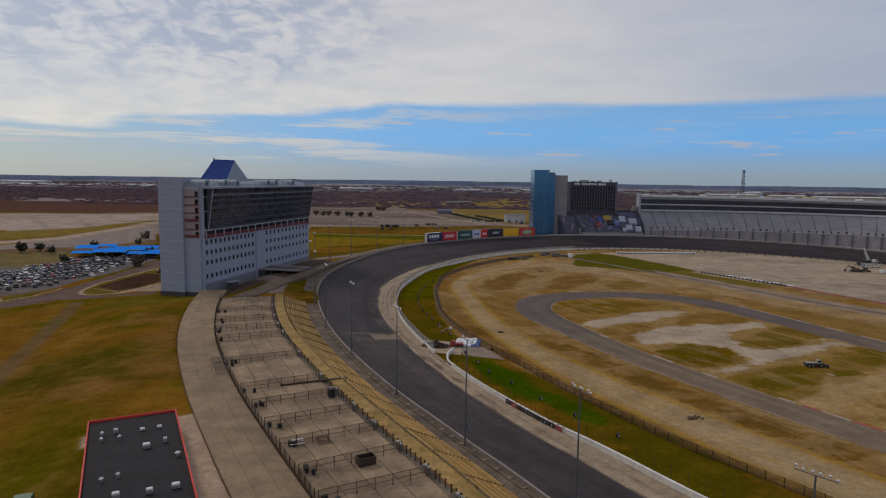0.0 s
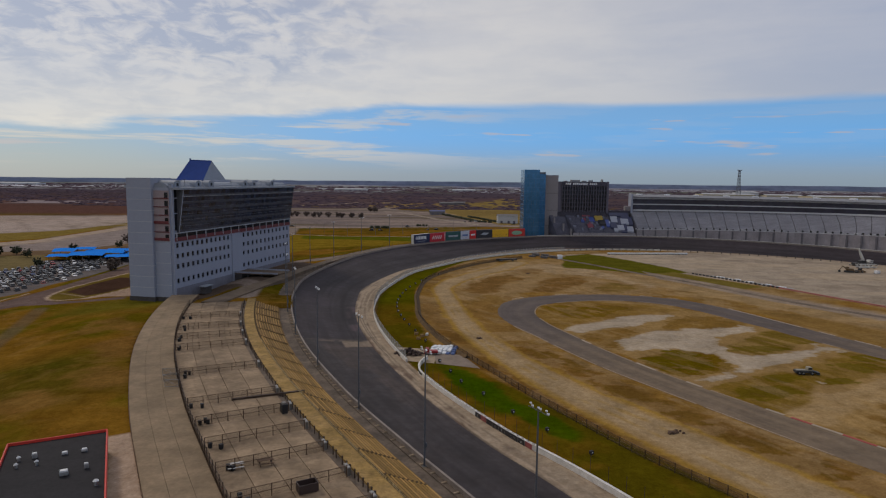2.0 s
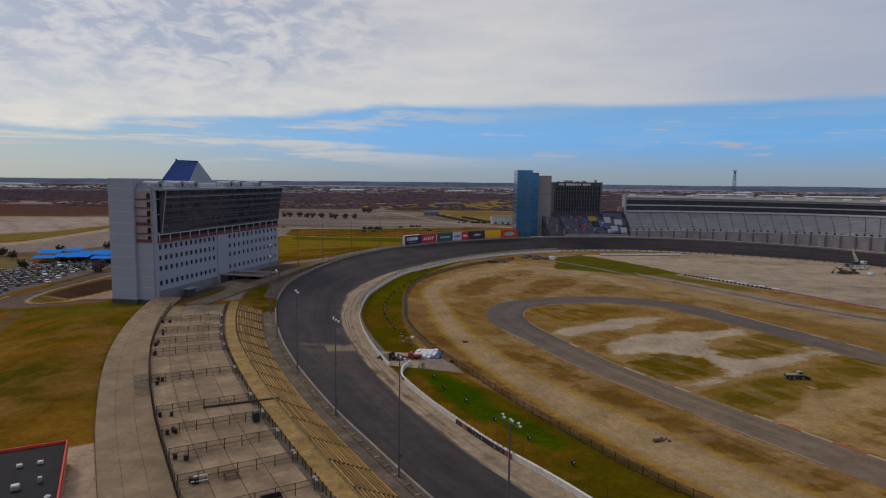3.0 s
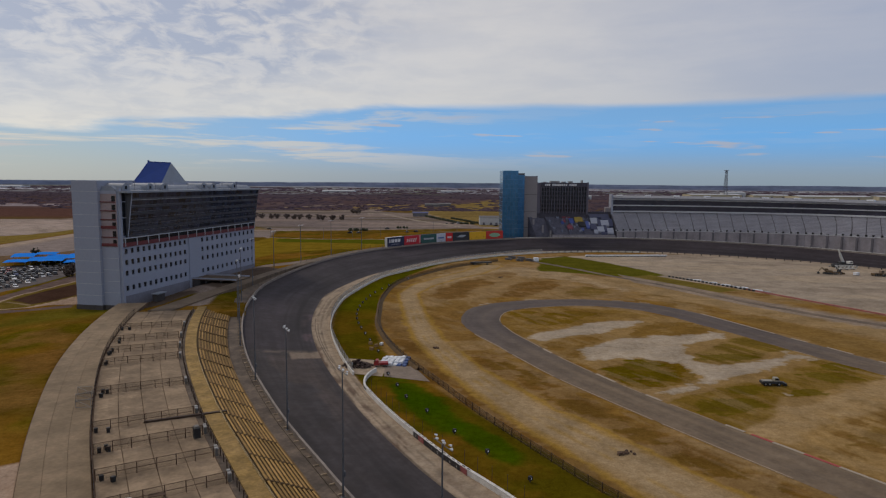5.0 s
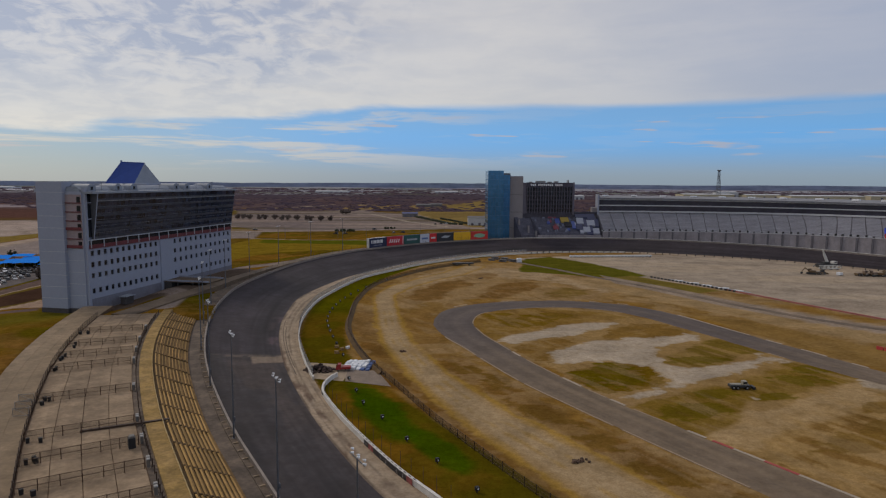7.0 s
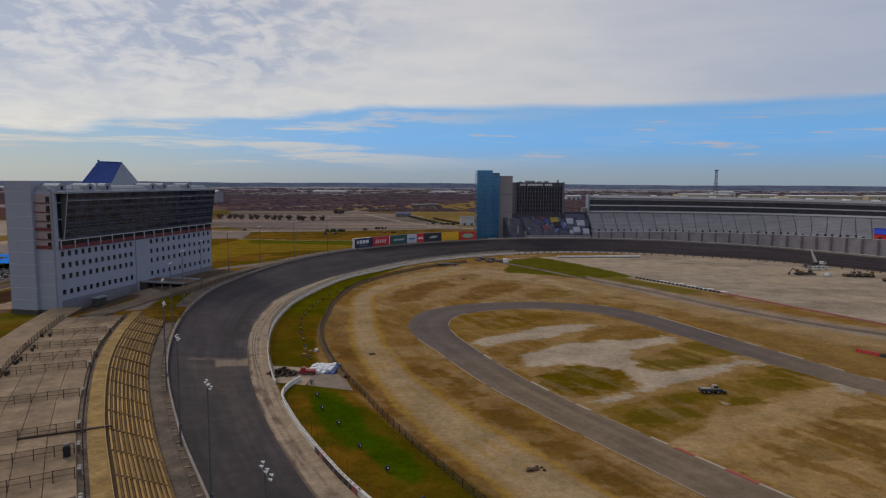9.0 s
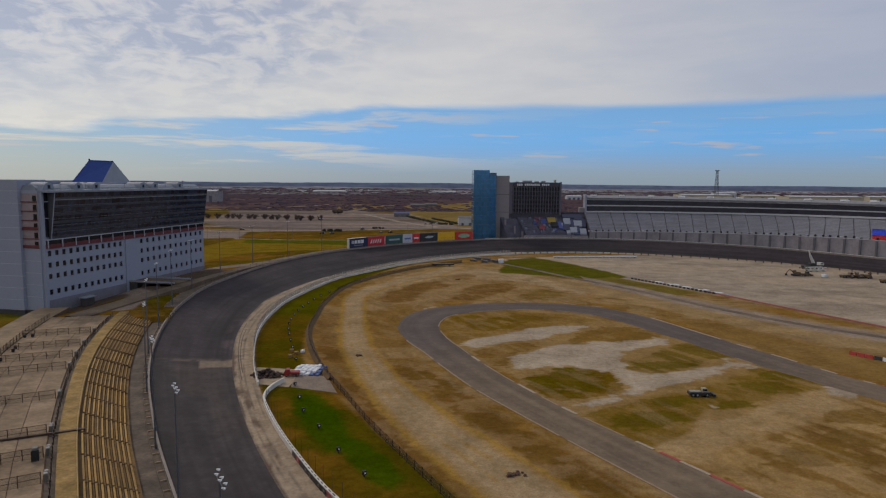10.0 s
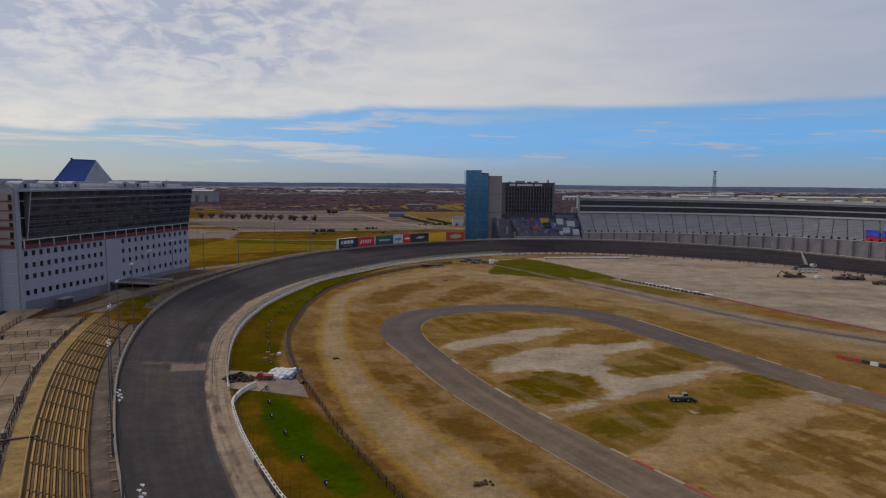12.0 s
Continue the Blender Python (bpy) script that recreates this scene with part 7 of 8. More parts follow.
for k, (x, y, w, h) in enumerate(((-67.6, 76.2, 0.7, 1.0), (-64.2, 77.4, 0.8, 0.5), (-62.1, 78.5, 0.8, 0.5), (-60.8, 71.3, 1.1, 0.9), (-59.0, 73.3, 0.6, 1.0), (-55.3, 68.7, 0.4, 0.6), (-57.9, 56.9, 1.0, 1.1), (-54.5, 58.3, 0.9, 0.9), (-51.9, 59.8, 1.1, 0.8), (-69.2, 75.3, 0.3, 0.5), (-68.2, 73.2, 0.3, 0.5), (-66.1, 74.2, 0.3, 0.5), (-61.8, 61.0, 0.3, 0.5), (-60.3, 62.2, 0.3, 0.6))):
    p = inv @ Vector((x, y, 8.15))
    u = thing("roof_unit", (x, y, 8.14), "grey and white rooftop ventilation unit on black felt" if w > 0.45 else "small grey vent pipe on black felt", "roof unit", "roof units", low_turn)
    if w > 0.45:
        w, h = w * 0.45, h * 0.65
        part("casing", Shape().soft_box(-w, w, -w * 0.8, w * 0.8, 0.1, h, 0.08), steel, u)
        part("cover", Shape().soft_box(-w * 0.9, w * 0.9, -w * 0.7, w * 0.7, h, h + 0.16, 0.05), unit_white, u)
        part("kerb", Shape().box(-w, w, -w * 0.8, w * 0.8, 0, 0.1), black_plastic, u)
    else:
        part("pipe", Shape().tube((0, 0, 0), (0, 0, h), w * 0.6, n=8), steel, u)
        part("cowl", Shape().tube((0, 0, h), (0, 0, h + 0.2), w, w * 0.3, 8), unit_white, u)
gb = thing("green_transformer", (*(-72.5, 62.0, 3.9),), "green steel transformer cabinet on the grass", "transformer", turn=20)
part("cabinet", Shape().soft_box(-1.1, 1.1, -0.9, 0.9, 0.1, 1.7, 0.08), paint("utility green", (0.05, 0.11, 0.06)), gb)
part("pad", Shape().box(-1.4, 1.4, -1.2, 1.2, -1.2, 0.1), concrete, gb)
# gates swung open over the road
gate_mesh = Shape().tube((0, 0, 0.1), (2.6, 0, 0.1), 0.04, n=5).tube((0, 0, 1.5), (2.6, 0, 1.5), 0.04, n=5).tube((0, 0, 0), (0, 0, 1.6), 0.05, n=5).tube((2.6, 0, 0), (2.6, 0, 1.6), 0.04, n=5).tube((0, 0, 0.1), (2.6, 0, 1.5), 0.03, n=5)
gnet = Shape().box(0, 2.6, -0.008, 0.008, 0.1, 1.5).mesh("net", mesh_net)
for sg, tn in ((along(-38.5, 135), 75), (along(-37.0, 131.5), 100), (along(-35.5, 128.5), 70)):
    g = thing("pipe_gate", (*spot(sg, 32.5, Z_TERR - 0.1),), "grey pipe and mesh gate swung open over the road", "gate", "road gates", yaw_at(sg) + tn)
    part("gate_frame", gate_mesh, steel, g)
    part("net", gnet, None, g)

# ---- things at the gap in the inner wall ----
pad_grey = material("dusty pad", (0.21, 0.165, 0.130), 0.9, vary=0.2, scale=0.3, fine_scale=2.0, stain=0.3)
pad = tally("pavement", Shape().prism([(-12.5, 150), (-1.5, 146), (-5.5, 158), (-13, 160)], -0.05, 0.05), pad_grey, "small grey asphalt pad by the wall gap", "pad", "structure")
tally("pavement", Shape().prism([(-25, 153.5), (-13, 150), (-11.5, 163), (-24, 165.5)], -0.05, 0.04), concrete, "pale worn crossing through the wall gap", "crossing", "structure")


def wheel(parent, x, y, r, w=0.28):
    o = part("wheel", Shape().tube((0, -w / 2, 0), (0, w / 2, 0), r, n=12), paint("tyre rubber", (0.018, 0.018, 0.018), 0.9), parent)
    o.location = (x, y, r)
    part("hub", Shape().tube((0, -w / 2 - 0.01, 0), (0, w / 2 + 0.01, 0), r * 0.5, n=8), steel, o)
    return o


def truck(at, turn, cab, box_c, label, box_h=1.2):
    t = thing("truck", at, label, "truck", turn=turn)
    part("chassis", Shape().box(-3.2, 2.6, -0.5, 0.5, 0.5, 0.8), black_plastic, t)
    c = part("cab", Shape().add([(0.9, -1.05, 0.6), (3.2, -1.05, 0.6), (3.2, 1.05, 0.6), (0.9, 1.05, 0.6), (0.9, -1.05, 2.4), (2.3, -1.0, 2.4), (2.3, 1.0, 2.4), (0.9, 1.05, 2.4), (3.2, -1.05, 1.4), (3.2, 1.05, 1.4)],
                                [(3, 2, 1, 0), (4, 5, 6, 7), (0, 1, 8, 5, 4), (3, 7, 6, 9, 2), (1, 2, 9, 8), (8, 9, 6, 5), (0, 4, 7, 3)]), cab, t)
    part("windscreen", Shape().add([(3.14, -0.9, 1.5), (3.14, 0.9, 1.5), (2.42, 0.88, 2.32), (2.42, -0.88, 2.32)], [(0, 1, 2, 3)]), window_dark, c)
    part("bed", Shape().soft_box(-3.3, 0.7, -1.1, 1.1, 0.8, 0.8 + box_h, 0.05), box_c, t)
    for x in (2.2, -1.4, -2.5):
        for y in (-0.9, 0.9):
            wheel(t, x, y, 0.48)
    return t


t_red = truck((-13.9, 158.4, 0.05), 185, paint("truck red", (0.25, 0.018, 0.02)), paint("truck red", (0.25, 0.018, 0.02)), "red flatbed truck parked at the wall gap", 0.7)
t_red.scale = (0.56, 0.8, 0.72)
wh = paint("tarpaulin white", (0.68, 0.70, 0.73), 0.6)
bluep = paint("tarpaulin blue", (0.06, 0.10, 0.24), 0.6)
tr = thing("tarpaulin_stack", (-10.2, 162.6, 0.05), "stack of white and blue barrier blocks on the pad", "stack", turn=-12)
rt = random.Random(8)
for i in range(6):
    for j in range(4):
        h = rt.uniform(0.35, 0.7) + 0.12 * min(j, 2)
        x, y = -3.1 + 1.2 * i + rt.uniform(-0.2, 0.2), -3.2 + 1.75 * j + rt.uniform(-0.2, 0.2)
        part("block", Shape().soft_box(x - 0.55, x + 0.55, y - 0.8, y + 0.8, 0, h, 0.14), bluep if i == 5 or (j == 0 and i == 4) or rt.random() < 0.06 else wh, tr)
heap = Shape()
for k in range(80):
    a, r = rt.uniform(0, 6.28), rt.uniform(0, 3.4)
    z = max(0.15, 2.0 - r * 0.55) * rt.uniform(0.2, 1)
    c = Vector((-19.6 + r * 1.15 * math.cos(a), 158.3 + r * 0.8 * math.sin(a), z))
    ax = Vector((rt.uniform(-0.5, 0.5), rt.uniform(-0.5, 0.5), 1)).normalized() * 0.13
    heap.tube(c - ax, c + ax, 0.46, n=8)
tally("tyre_heap", heap, material("dusty tyre rubber", (0.040, 0.028, 0.025), 0.9, vary=0.4, scale=1.5, tint=(0.075, 0.050, 0.042)), "heap of black rubber tyres beside the wall end", "tyre heap", "stuff")
wood = paint("raw timber", (0.23, 0.145, 0.06), 0.85)
for k, (x, y, tn) in enumerate(((-18.4, 180, 10), (-16.6, 177.5, 40), (-17.6, 174.2, -15), (-15.2, 179, 70))):
    c = thing("timber_crate", (x, y, 0), "small raw timber crate on the grass", "crate", "crates", tn)
    part("box", Shape().box(-0.55, 0.55, -0.38, 0.38, 0.1, 0.75), wood if k != 3 else wh, c)
    for yy in (-0.35, 0.35):
        part("runner", Shape().box(-0.55, 0.55, yy - 0.06, yy + 0.06, 0, 0.1), wood, c)
# marker boxes through the grass belt
mk = None
mk_pts = [(8.2, 106.1), (2.9, 115.1), (-2.2, 125.8), (-6.7, 134.2), (-9.0, 142), (-11.6, 150.6), (14, 96), (-15.5, 171), (-18.8, 183), (-21, 191), (-23, 198.5), (-24.5, 205), (-25.8, 212), (-26.6, 219), (-27.0, 226), (-27.0, 233), (-26.6, 240), (-26, 247), (-25, 254), (-23.6, 262), (-21.5, 271), (-19, 280), (-15.5, 290), (-11, 300)]
for x, y in mk_pts:
    m = pose(x, y, 0, 0, 0, 30)
    if mk is None:
        mk = thing("marker_box", (0, 0, 0), "black marker box on a short post in the grass", "marker", "marker boxes")
        part("box", Shape().soft_box(-0.3, 0.3, -0.26, 0.26, 0.35, 1.0, 0.06), black_plastic, mk)
        part("face", Shape().box(-0.12, 0.12, -0.285, -0.262, 0.55, 0.8), lamp_white, mk)
        part("post", Shape().box(-0.08, 0.08, -0.08, 0.08, -0.05, 0.35), dark_steel, mk)
        mk.matrix_basis = m
    else:
        copy_thing(mk, m)


# ---- vehicles and plant in the infield ----
def loader(at, turn, body_c, cab_c, label, boom=False, size=1.0):
    t = thing("loader", at, label, "machine", turn=turn)
    part("chassis", Shape().soft_box(-3.0, 2.8, -1.0, 1.0, 0.55, 1.25, 0.1), body_c, t)
    cb2 = part("cab", Shape().soft_box(0.6, 1.9, -0.75, 0.75, 1.25, 2.35, 0.15), cab_c, t)
    part("cab_window", Shape().box(0.7, 1.8, -0.77, 0.77, 1.65, 2.15), window_dark, cb2)
    part("deck", Shape().box(-2.6, 0.4, -0.5, 0.9, 1.25, 1.38), cab_c, t)
    for x in (-2.1, -0.9, 1.8):
        for y in (-0.95, 0.95):
            wheel(t, x, y, 0.55, 0.35)
    if boom:
        part("boom", Shape().tube((-1.5, 0, 1.4), (-5.0, 0, 7.6), 0.42, 0.22, 6), cab_c, t, "pale raised boom")
    else:
        part("bucket_arm", Shape().tube((2.4, 0.6, 1.0), (3.6, 0.6, 0.5), 0.12).tube((2.4, -0.6, 1.0), (3.6, -0.6, 0.5), 0.12), body_c, t)
        part("bucket", Shape().box(3.5, 4.1, -1.1, 1.1, 0.05, 0.8), body_c, t)
    if size != 1.0:
        t.scale = (size, size, size)
    return t


dk = paint("dark machine", (0.03, 0.032, 0.035))
loader((78.6, 143.6, 0), -2, dk, paint("machine tan", (0.27, 0.25, 0.20)), "dark flatbed machine with a pale cab on the dirt", False, 0.8)
pale_m = paint("machine white", (0.55, 0.55, 0.53))
mud = paint("muddy ochre", (0.125, 0.080, 0.038))
clay = paint("dried clay", (0.205, 0.150, 0.110))


def crane(at, turn):
    t = thing("crane_truck", at, "dark crane truck with a raised pale boom", "crane", turn=turn)
    part("carrier", Shape().soft_box(-6.2, 6.2, -1.4, 1.4, 0.9, 2.0, 0.12), dk, t)
    cab = part("cab", Shape().soft_box(4.0, 6.2, -1.3, 1.3, 2.0, 3.4, 0.2), pale_m, t)
    part("cab_window", Shape().box(4.3, 5.9, -1.32, 1.32, 2.6, 3.2), window_dark, cab)
    part("turntable", Shape().soft_box(-2.4, 1.6, -1.2, 1.2, 2.0, 3.2, 0.15), dk, t)
    boom = part("boom", Shape().tube((0.6, 0, 2.8), (-2.0, 0, 7.6), 0.85, 0.62, 8), pale_m, t, "thick pale telescopic boom")
    part("boom_tip", Shape().tube((-2.0, 0, 7.6), (-3.2, 0, 10.2), 0.52, 0.30, 8), pale_m, boom)
    for x in (-5.0, -3.7, 1.0, 4.6):
        for y in (-1.3, 1.3):
            wheel(t, x, y, 0.62, 0.4)
    for x in (-5.8, 2.6):
        part("outrigger", Shape().box(x - 0.2, x + 0.2, -2.8, 2.8, 0.7, 0.95).box(x - 0.3, x + 0.3, -3.0, -2.5, 0, 0.7).box(x - 0.3, x + 0.3, 2.5, 3.0, 0, 0.7), steel, t)


def truss_bed(at, turn):
    t = thing("truss_stack", at, "stack of pale steel trusses on dark bearers", "stack", turn=turn)
    for y in (-1.5, 1.5):
        for z in (0.4, 1.9):
            part("chord", Shape().box(-5.4, 5.4, y - 0.16, y + 0.16, z, z + 0.3), pale_m, t)
        for k in range(9):
            part("brace", Shape().tube((-5.2 + 1.3 * k, y, 0.6), (-5.2 + 1.3 * (k + (k + 1) % 2), y, 2.0), 0.11, n=5), pale_m, t)
    for x in (-4, 0, 4):
        part("bearer", Shape().box(x - 0.2, x + 0.2, -1.9, 1.9, 0, 0.4), dk, t)


def excavator(at, turn, body, label, reach=1.0):
    t = thing("excavator", at, label, "machine", "paddock machines", turn)
    for y in (-1.1, 1.1):
        part("crawler_track", Shape().soft_box(-1.9, 1.9, y - 0.32, y + 0.32, 0, 0.9, 0.25), dk, t, "dark rubber crawler track")
    part("house", Shape().soft_box(-1.9, 0.9, -1.15, 1.15, 1.0, 2.1, 0.2), body, t)
    cab = part("cab", Shape().soft_box(-0.1, 1.2, -1.1, 0.0, 1.2, 2.9, 0.15), body, t)
    part("cab_window", Shape().box(0.1, 1.22, -1.12, -0.1, 1.9, 2.6), window_dark, cab)
    part("boom", Shape().tube((1.0, 0.4, 1.6), (3.0 * reach, 0.4, 3.4), 0.3, 0.24, 6), body, t)
    part("dipper", Shape().tube((3.0 * reach, 0.4, 3.4), (4.4 * reach, 0.4, 1.2), 0.22, 0.18, 6), body, t)
    part("bucket", Shape().soft_box(4.0 * reach, 4.8 * reach, -0.1, 0.9, 0.2, 1.2, 0.2), dk, t)


crane((234, 352, 0), 12)
truss_bed((230, 343, 0), 8)
excavator((208.5, 325.0, 0), 170, mud, "muddy ochre tracked excavator on the paddock", 1.1)
loader((213.0, 324.5, 0), 10, mud, dk, "muddy ochre wheel loader on the paddock", False, 1.0)
loader((231.5, 319.0, 0), 5, mud, clay, "clay-covered work loader on the paddock", False, 1.2)
excavator((236.5, 318.0, 0), 200, clay, "clay-coloured tracked excavator on the paddock", 1.2)
excavator((240.5, 317.0, 0), 30, mud, "muddy tracked excavator on the paddock", 0.9)
truck((240, 303, 0), 8, clay, mud, "clay-coloured tipper truck on the paddock", 1.0)
truck((246, 300, 0), 4, dk, pale_m, "dark cab truck with a pale bed", 1.2)
bx = thing("site_box", (221, 321, 0), "pale site storage box on the paddock", "container", turn=20)
part("box", Shape().soft_box(-1.2, 1.2, -0.9, 0.9, 0.15, 1.5, 0.06), wh, bx)
part("skid", Shape().box(-1.5, 1.5, -0.9, 0.9, 0, 0.15), dk, bx)
# rows of barrier blocks
ct2 = paint("slab grey", (0.30, 0.30, 0.31), 0.8)
bar_mesh = Shape().add([(-.9, -.3, 0), (.9, -.3, 0), (.9, .3, 0), (-.9, .3, 0), (-.9, -.12, .95), (.9, -.12, .95), (.9, .12, .95), (-.9, .12, .95)], [(3, 2, 1, 0), (4, 5, 6, 7), (0, 1, 5, 4), (1, 2, 6, 5), (2, 3, 7, 6), (3, 0, 4, 7)])
bm_w, bm_r, bm_k = bar_mesh.mesh("barrier", wh), bar_mesh.mesh("barrier", paint("barrier red", (0.42, 0.04, 0.035))), bar_mesh.mesh("barrier", dk)
bm_top, bm_foot = Shape().soft_box(-1.08, 1.08, -0.35, 0.35, 0.5, 1.3, 0.05).mesh("barrier", wh), Shape().box(-0.7, 0.7, -0.3, 0.3, 0, 0.5).mesh("foot", dk)
for k in range(24):
    o = tagged(new("barrier", bm_top), "white barrier block on dark feet in a row", "barrier", "paddock barriers")
    o.matrix_world = pose(99 + 2.2 * k, 395.2 + 0.1 * k, 0, 0, 0, 3)
    part("foot", bm_foot, None, o, "dark rubber foot")
bm_small = Shape().soft_box(-0.55, 0.55, -0.3, 0.3, 0, 0.75, 0.08).mesh("barrier", dk)
for k in range(22):
    o = tagged(new("barrier", bm_small), "dark barrier block in a row", "barrier", "pit barriers")
    o.matrix_world = pose(119.5 + 1.03 * k, 312 - 1.93 * k, 0, 0, 0, -62)
# pale stacked slabs behind the dark blocks, and marker posts along the far edge of the paddock
for k in range(16):
    t = thing("slab_stack", (126.5 + 1.25 * k + 0.8 * (k % 2), 305 - 2.35 * k, 0), "low stack of pale grey slabs behind the barrier row", "stack", "slab stacks", -62 + 9 * (k % 3))
    for j in range(1 + k % 3 // 2):
        part("slab", Shape().soft_box(-1.3 + 0.1 * j, 1.3, -0.8, 0.8 - 0.1 * j, 0.3 * j, 0.3 * j + 0.24, 0.03), wh if k % 3 else ct2, t)
part("cap", loft(along(60, 447), LENGTH, 3.0, lambda s: [(-0.12, row(s)[2] + 0.9), (-0.12, row(s)[2] + 1.12), (0.4, row(s)[2] + 1.12), (0.4, row(s)[2] + 0.9)]), white_wall, wall_out, "pale painted wall top")
mp_mesh = Shape().tube((0, 0, 0), (0, 0, 0.8), 0.28, 0.2, 6).tube((0, 0, 0.8), (0, 0, 1.3), 0.40, 0.36, 6).mesh("marker_post", dk)
for a in np.arange(along(64, 448), LENGTH - 60, 6.2):
    o = tagged(new("marker_post", mp_mesh), "squat dark marker post at the edge of the paddock", "post", "marker posts")
    o.location = spot(a, inner_d(a) - 1.2, 0)
for k in range(6):
    o = tagged(new("barrier", bm_r if k < 3 else bm_k if k != 4 else bm_w), "red plastic barrier block on the grass" if k < 3 else "dark barrier block on the grass", "barrier", "grass barriers")
    o.matrix_world = pose(136.2 + 1.15 * k, 176.8 - 1.7 * k, 0, 0, 0, -56)
# stacked frames and a flat trailer at the north end of the infield
ct = paint("weathered grey steel", (0.15, 0.145, 0.145), 0.8)
for k, (x, y, w, d, h, tn) in enumerate(((50, 384, 5, 2, 1.8, -40), (55, 379, 5, 2, 2.0, -42), (59, 373, 4.5, 2, 1.6, -45), (47, 378, 4, 2, 1.2, -40), (53, 372, 4.5, 1.8, 1.5, -42))):
    t = thing("steel_frame_stack", (x, y, 0), "stack of weathered grey steel frames at the infield edge", "stack", "steel stacks", tn)
    for j in range(4):
        part("frame", Shape().box(-w / 2, w / 2, -d / 2, d / 2, 0.02 + h * j / 4, h * (j + 0.55) / 4), ct, t)
bx = thing("site_box", (62.5, 371, 0), "white site hut at the edge of the grass", "hut", turn=10)
part("hut", Shape().soft_box(-1.3, 1.3, -1.0, 1.0, 0.1, 2.3, 0.08), wh, bx)
part("skid", Shape().box(-1.2, 1.2, -0.8, 0.8, 0, 0.1), dk, bx)
tl = thing("flat_trailer", (28.5, 356, 0), "long dark flat trailer on the dirt", "trailer", turn=3)
part("bed", Shape().soft_box(-6, 6, -1.3, 1.3, 0.8, 1.5, 0.08), dk, tl)
for x in (-4, -3, 3.6):
    for y in (-1.1, 1.1):
        wheel(tl, x, y, 0.45)
for x, y, r, lb in ((32.4, 106.2, 1.5, "small heap of dark rubble on the dirt"), (34.3, 308.0, 1.6, "small heap of dark rubble on the dirt"), (0.4, 176, 1.1, "small heap of brown brush on the dirt")):
    sh = Shape()
    for k in range(16):
        a, q = rt.uniform(0, 6.28), rt.uniform(0, r)
        sh.blob((x + q * math.cos(a), y + q * math.sin(a) * 0.8, 0.12), rt.uniform(0.2, 0.42), k, 0.8, 6, 4)
    tally("rubble_heap", sh, rust_rail, lb, "rubble heap", "stuff")

# ---- car park ----
TYRE = paint("tyre rubber", (0.018, 0.018, 0.018), 0.9)


def car_meshes(name, colour, van=False):
    h = 1.15 if van else 0.92
    b = Shape()
    prof = [(-2.25, 0.32), (2.2, 0.32), (2.28, 0.62), (1.9, 0.80), (1.0, h), (-2.0, h if not van else h), (-2.3, 0.75)]
    n = len(prof)
    pts = [(x, -0.88, z) for x, z in prof] + [(x, 0.88, z) for x, z in prof]
    b.add(pts, [tuple(range(n)), tuple(range(2 * n - 1, n - 1, -1))] + [(i, n + i, n + (i + 1) % n, (i + 1) % n) for i in range(n)])
    top = 1.85 if van else 1.45
    g = Shape().add([(-2.0, -0.80, h - 0.02), (1.05, -0.80, h - 0.02), (1.05, 0.80, h - 0.02), (-2.0, 0.80, h - 0.02), (-1.6, -0.66, top - 0.06), (0.25, -0.66, top - 0.06), (0.25, 0.66, top - 0.06), (-1.6, 0.66, top - 0.06)],
                    [(0, 1, 5, 4), (1, 2, 6, 5), (2, 3, 7, 6), (3, 0, 4, 7), (4, 5, 6, 7)])
    r = Shape().soft_box(-1.62, 0.28, -0.68, 0.68, top - 0.08, top, 0.04)
    p = paint("car " + name, colour, 0.3, 0.5)
    return b.mesh("body", p), g.mesh("glasshouse", window_dark), r.mesh("roof", p)


car_wheel = Shape().tube((0, -0.11, 0), (0, 0.11, 0), 0.33, n=9).mesh("wheel", TYRE)
CARS = []
for nm, c, van in (("white", (0.72, 0.72, 0.72), False), ("silver", (0.42, 0.43, 0.45), True), ("black", (0.015, 0.015, 0.018), True), ("charcoal", (0.05, 0.05, 0.055), False), ("red", (0.30, 0.03, 0.03), False), ("navy", (0.03, 0.05, 0.14), True), ("white", (0.72, 0.72, 0.72), True)):
    t = thing("parked_car", (0, 0, -60), f"{nm} {'van' if van else 'saloon car'} parked in the car park", "car", "parked cars")
    for k, me in zip(("body", "glasshouse", "roof"), car_meshes(nm, c, van)):
        part(k, me, None, t)
    for x in (-1.4, 1.4):
        for y in (-0.8, 0.8):
            part("wheel", car_wheel, None, t).location = (x, y, 0.33)
    CARS.append([t, False])
rc = random.Random(21)


def put_car(x, y, tn, k=None):
    k = rc.choice((0, 1, 2, 2, 3, 2, 3, 2, 3, 5, 2, 4, 3, 3, 2, 3, 6, 2, 3)) if k is None else k
    m = pose(x, y, 0.0, 0, 0, tn)
    if not CARS[k][1]:
        CARS[k][0].matrix_basis, CARS[k][1] = m, True
    else:
        copy_thing(CARS[k][0], m)


ux, uy = math.cos(radians(40)), math.sin(radians(40))
slots = []
for j in range(-8, 9):
    for i in range(-26, 27):
        off = (j // 2) * 15.5 + (j % 2) * 5.2
        slots.append((-218 - uy * off + 2.85 * ux * i, 272 + ux * off + 2.85 * uy * i))
within = inside(np.array([p[0] for p in slots]), np.array([p[1] for p in slots]), [(-225, 200), (-186, 222), (-181, 228), (-176, 240), (-177, 260), (-175, 277), (-180, 327), (-190, 346), (-217, 327), (-217, 309), (-222, 289), (-250, 270)])
busy = noise2(np.array([p[0] for p in slots]), np.array([p[1] for p in slots]), 30, 71, 2)
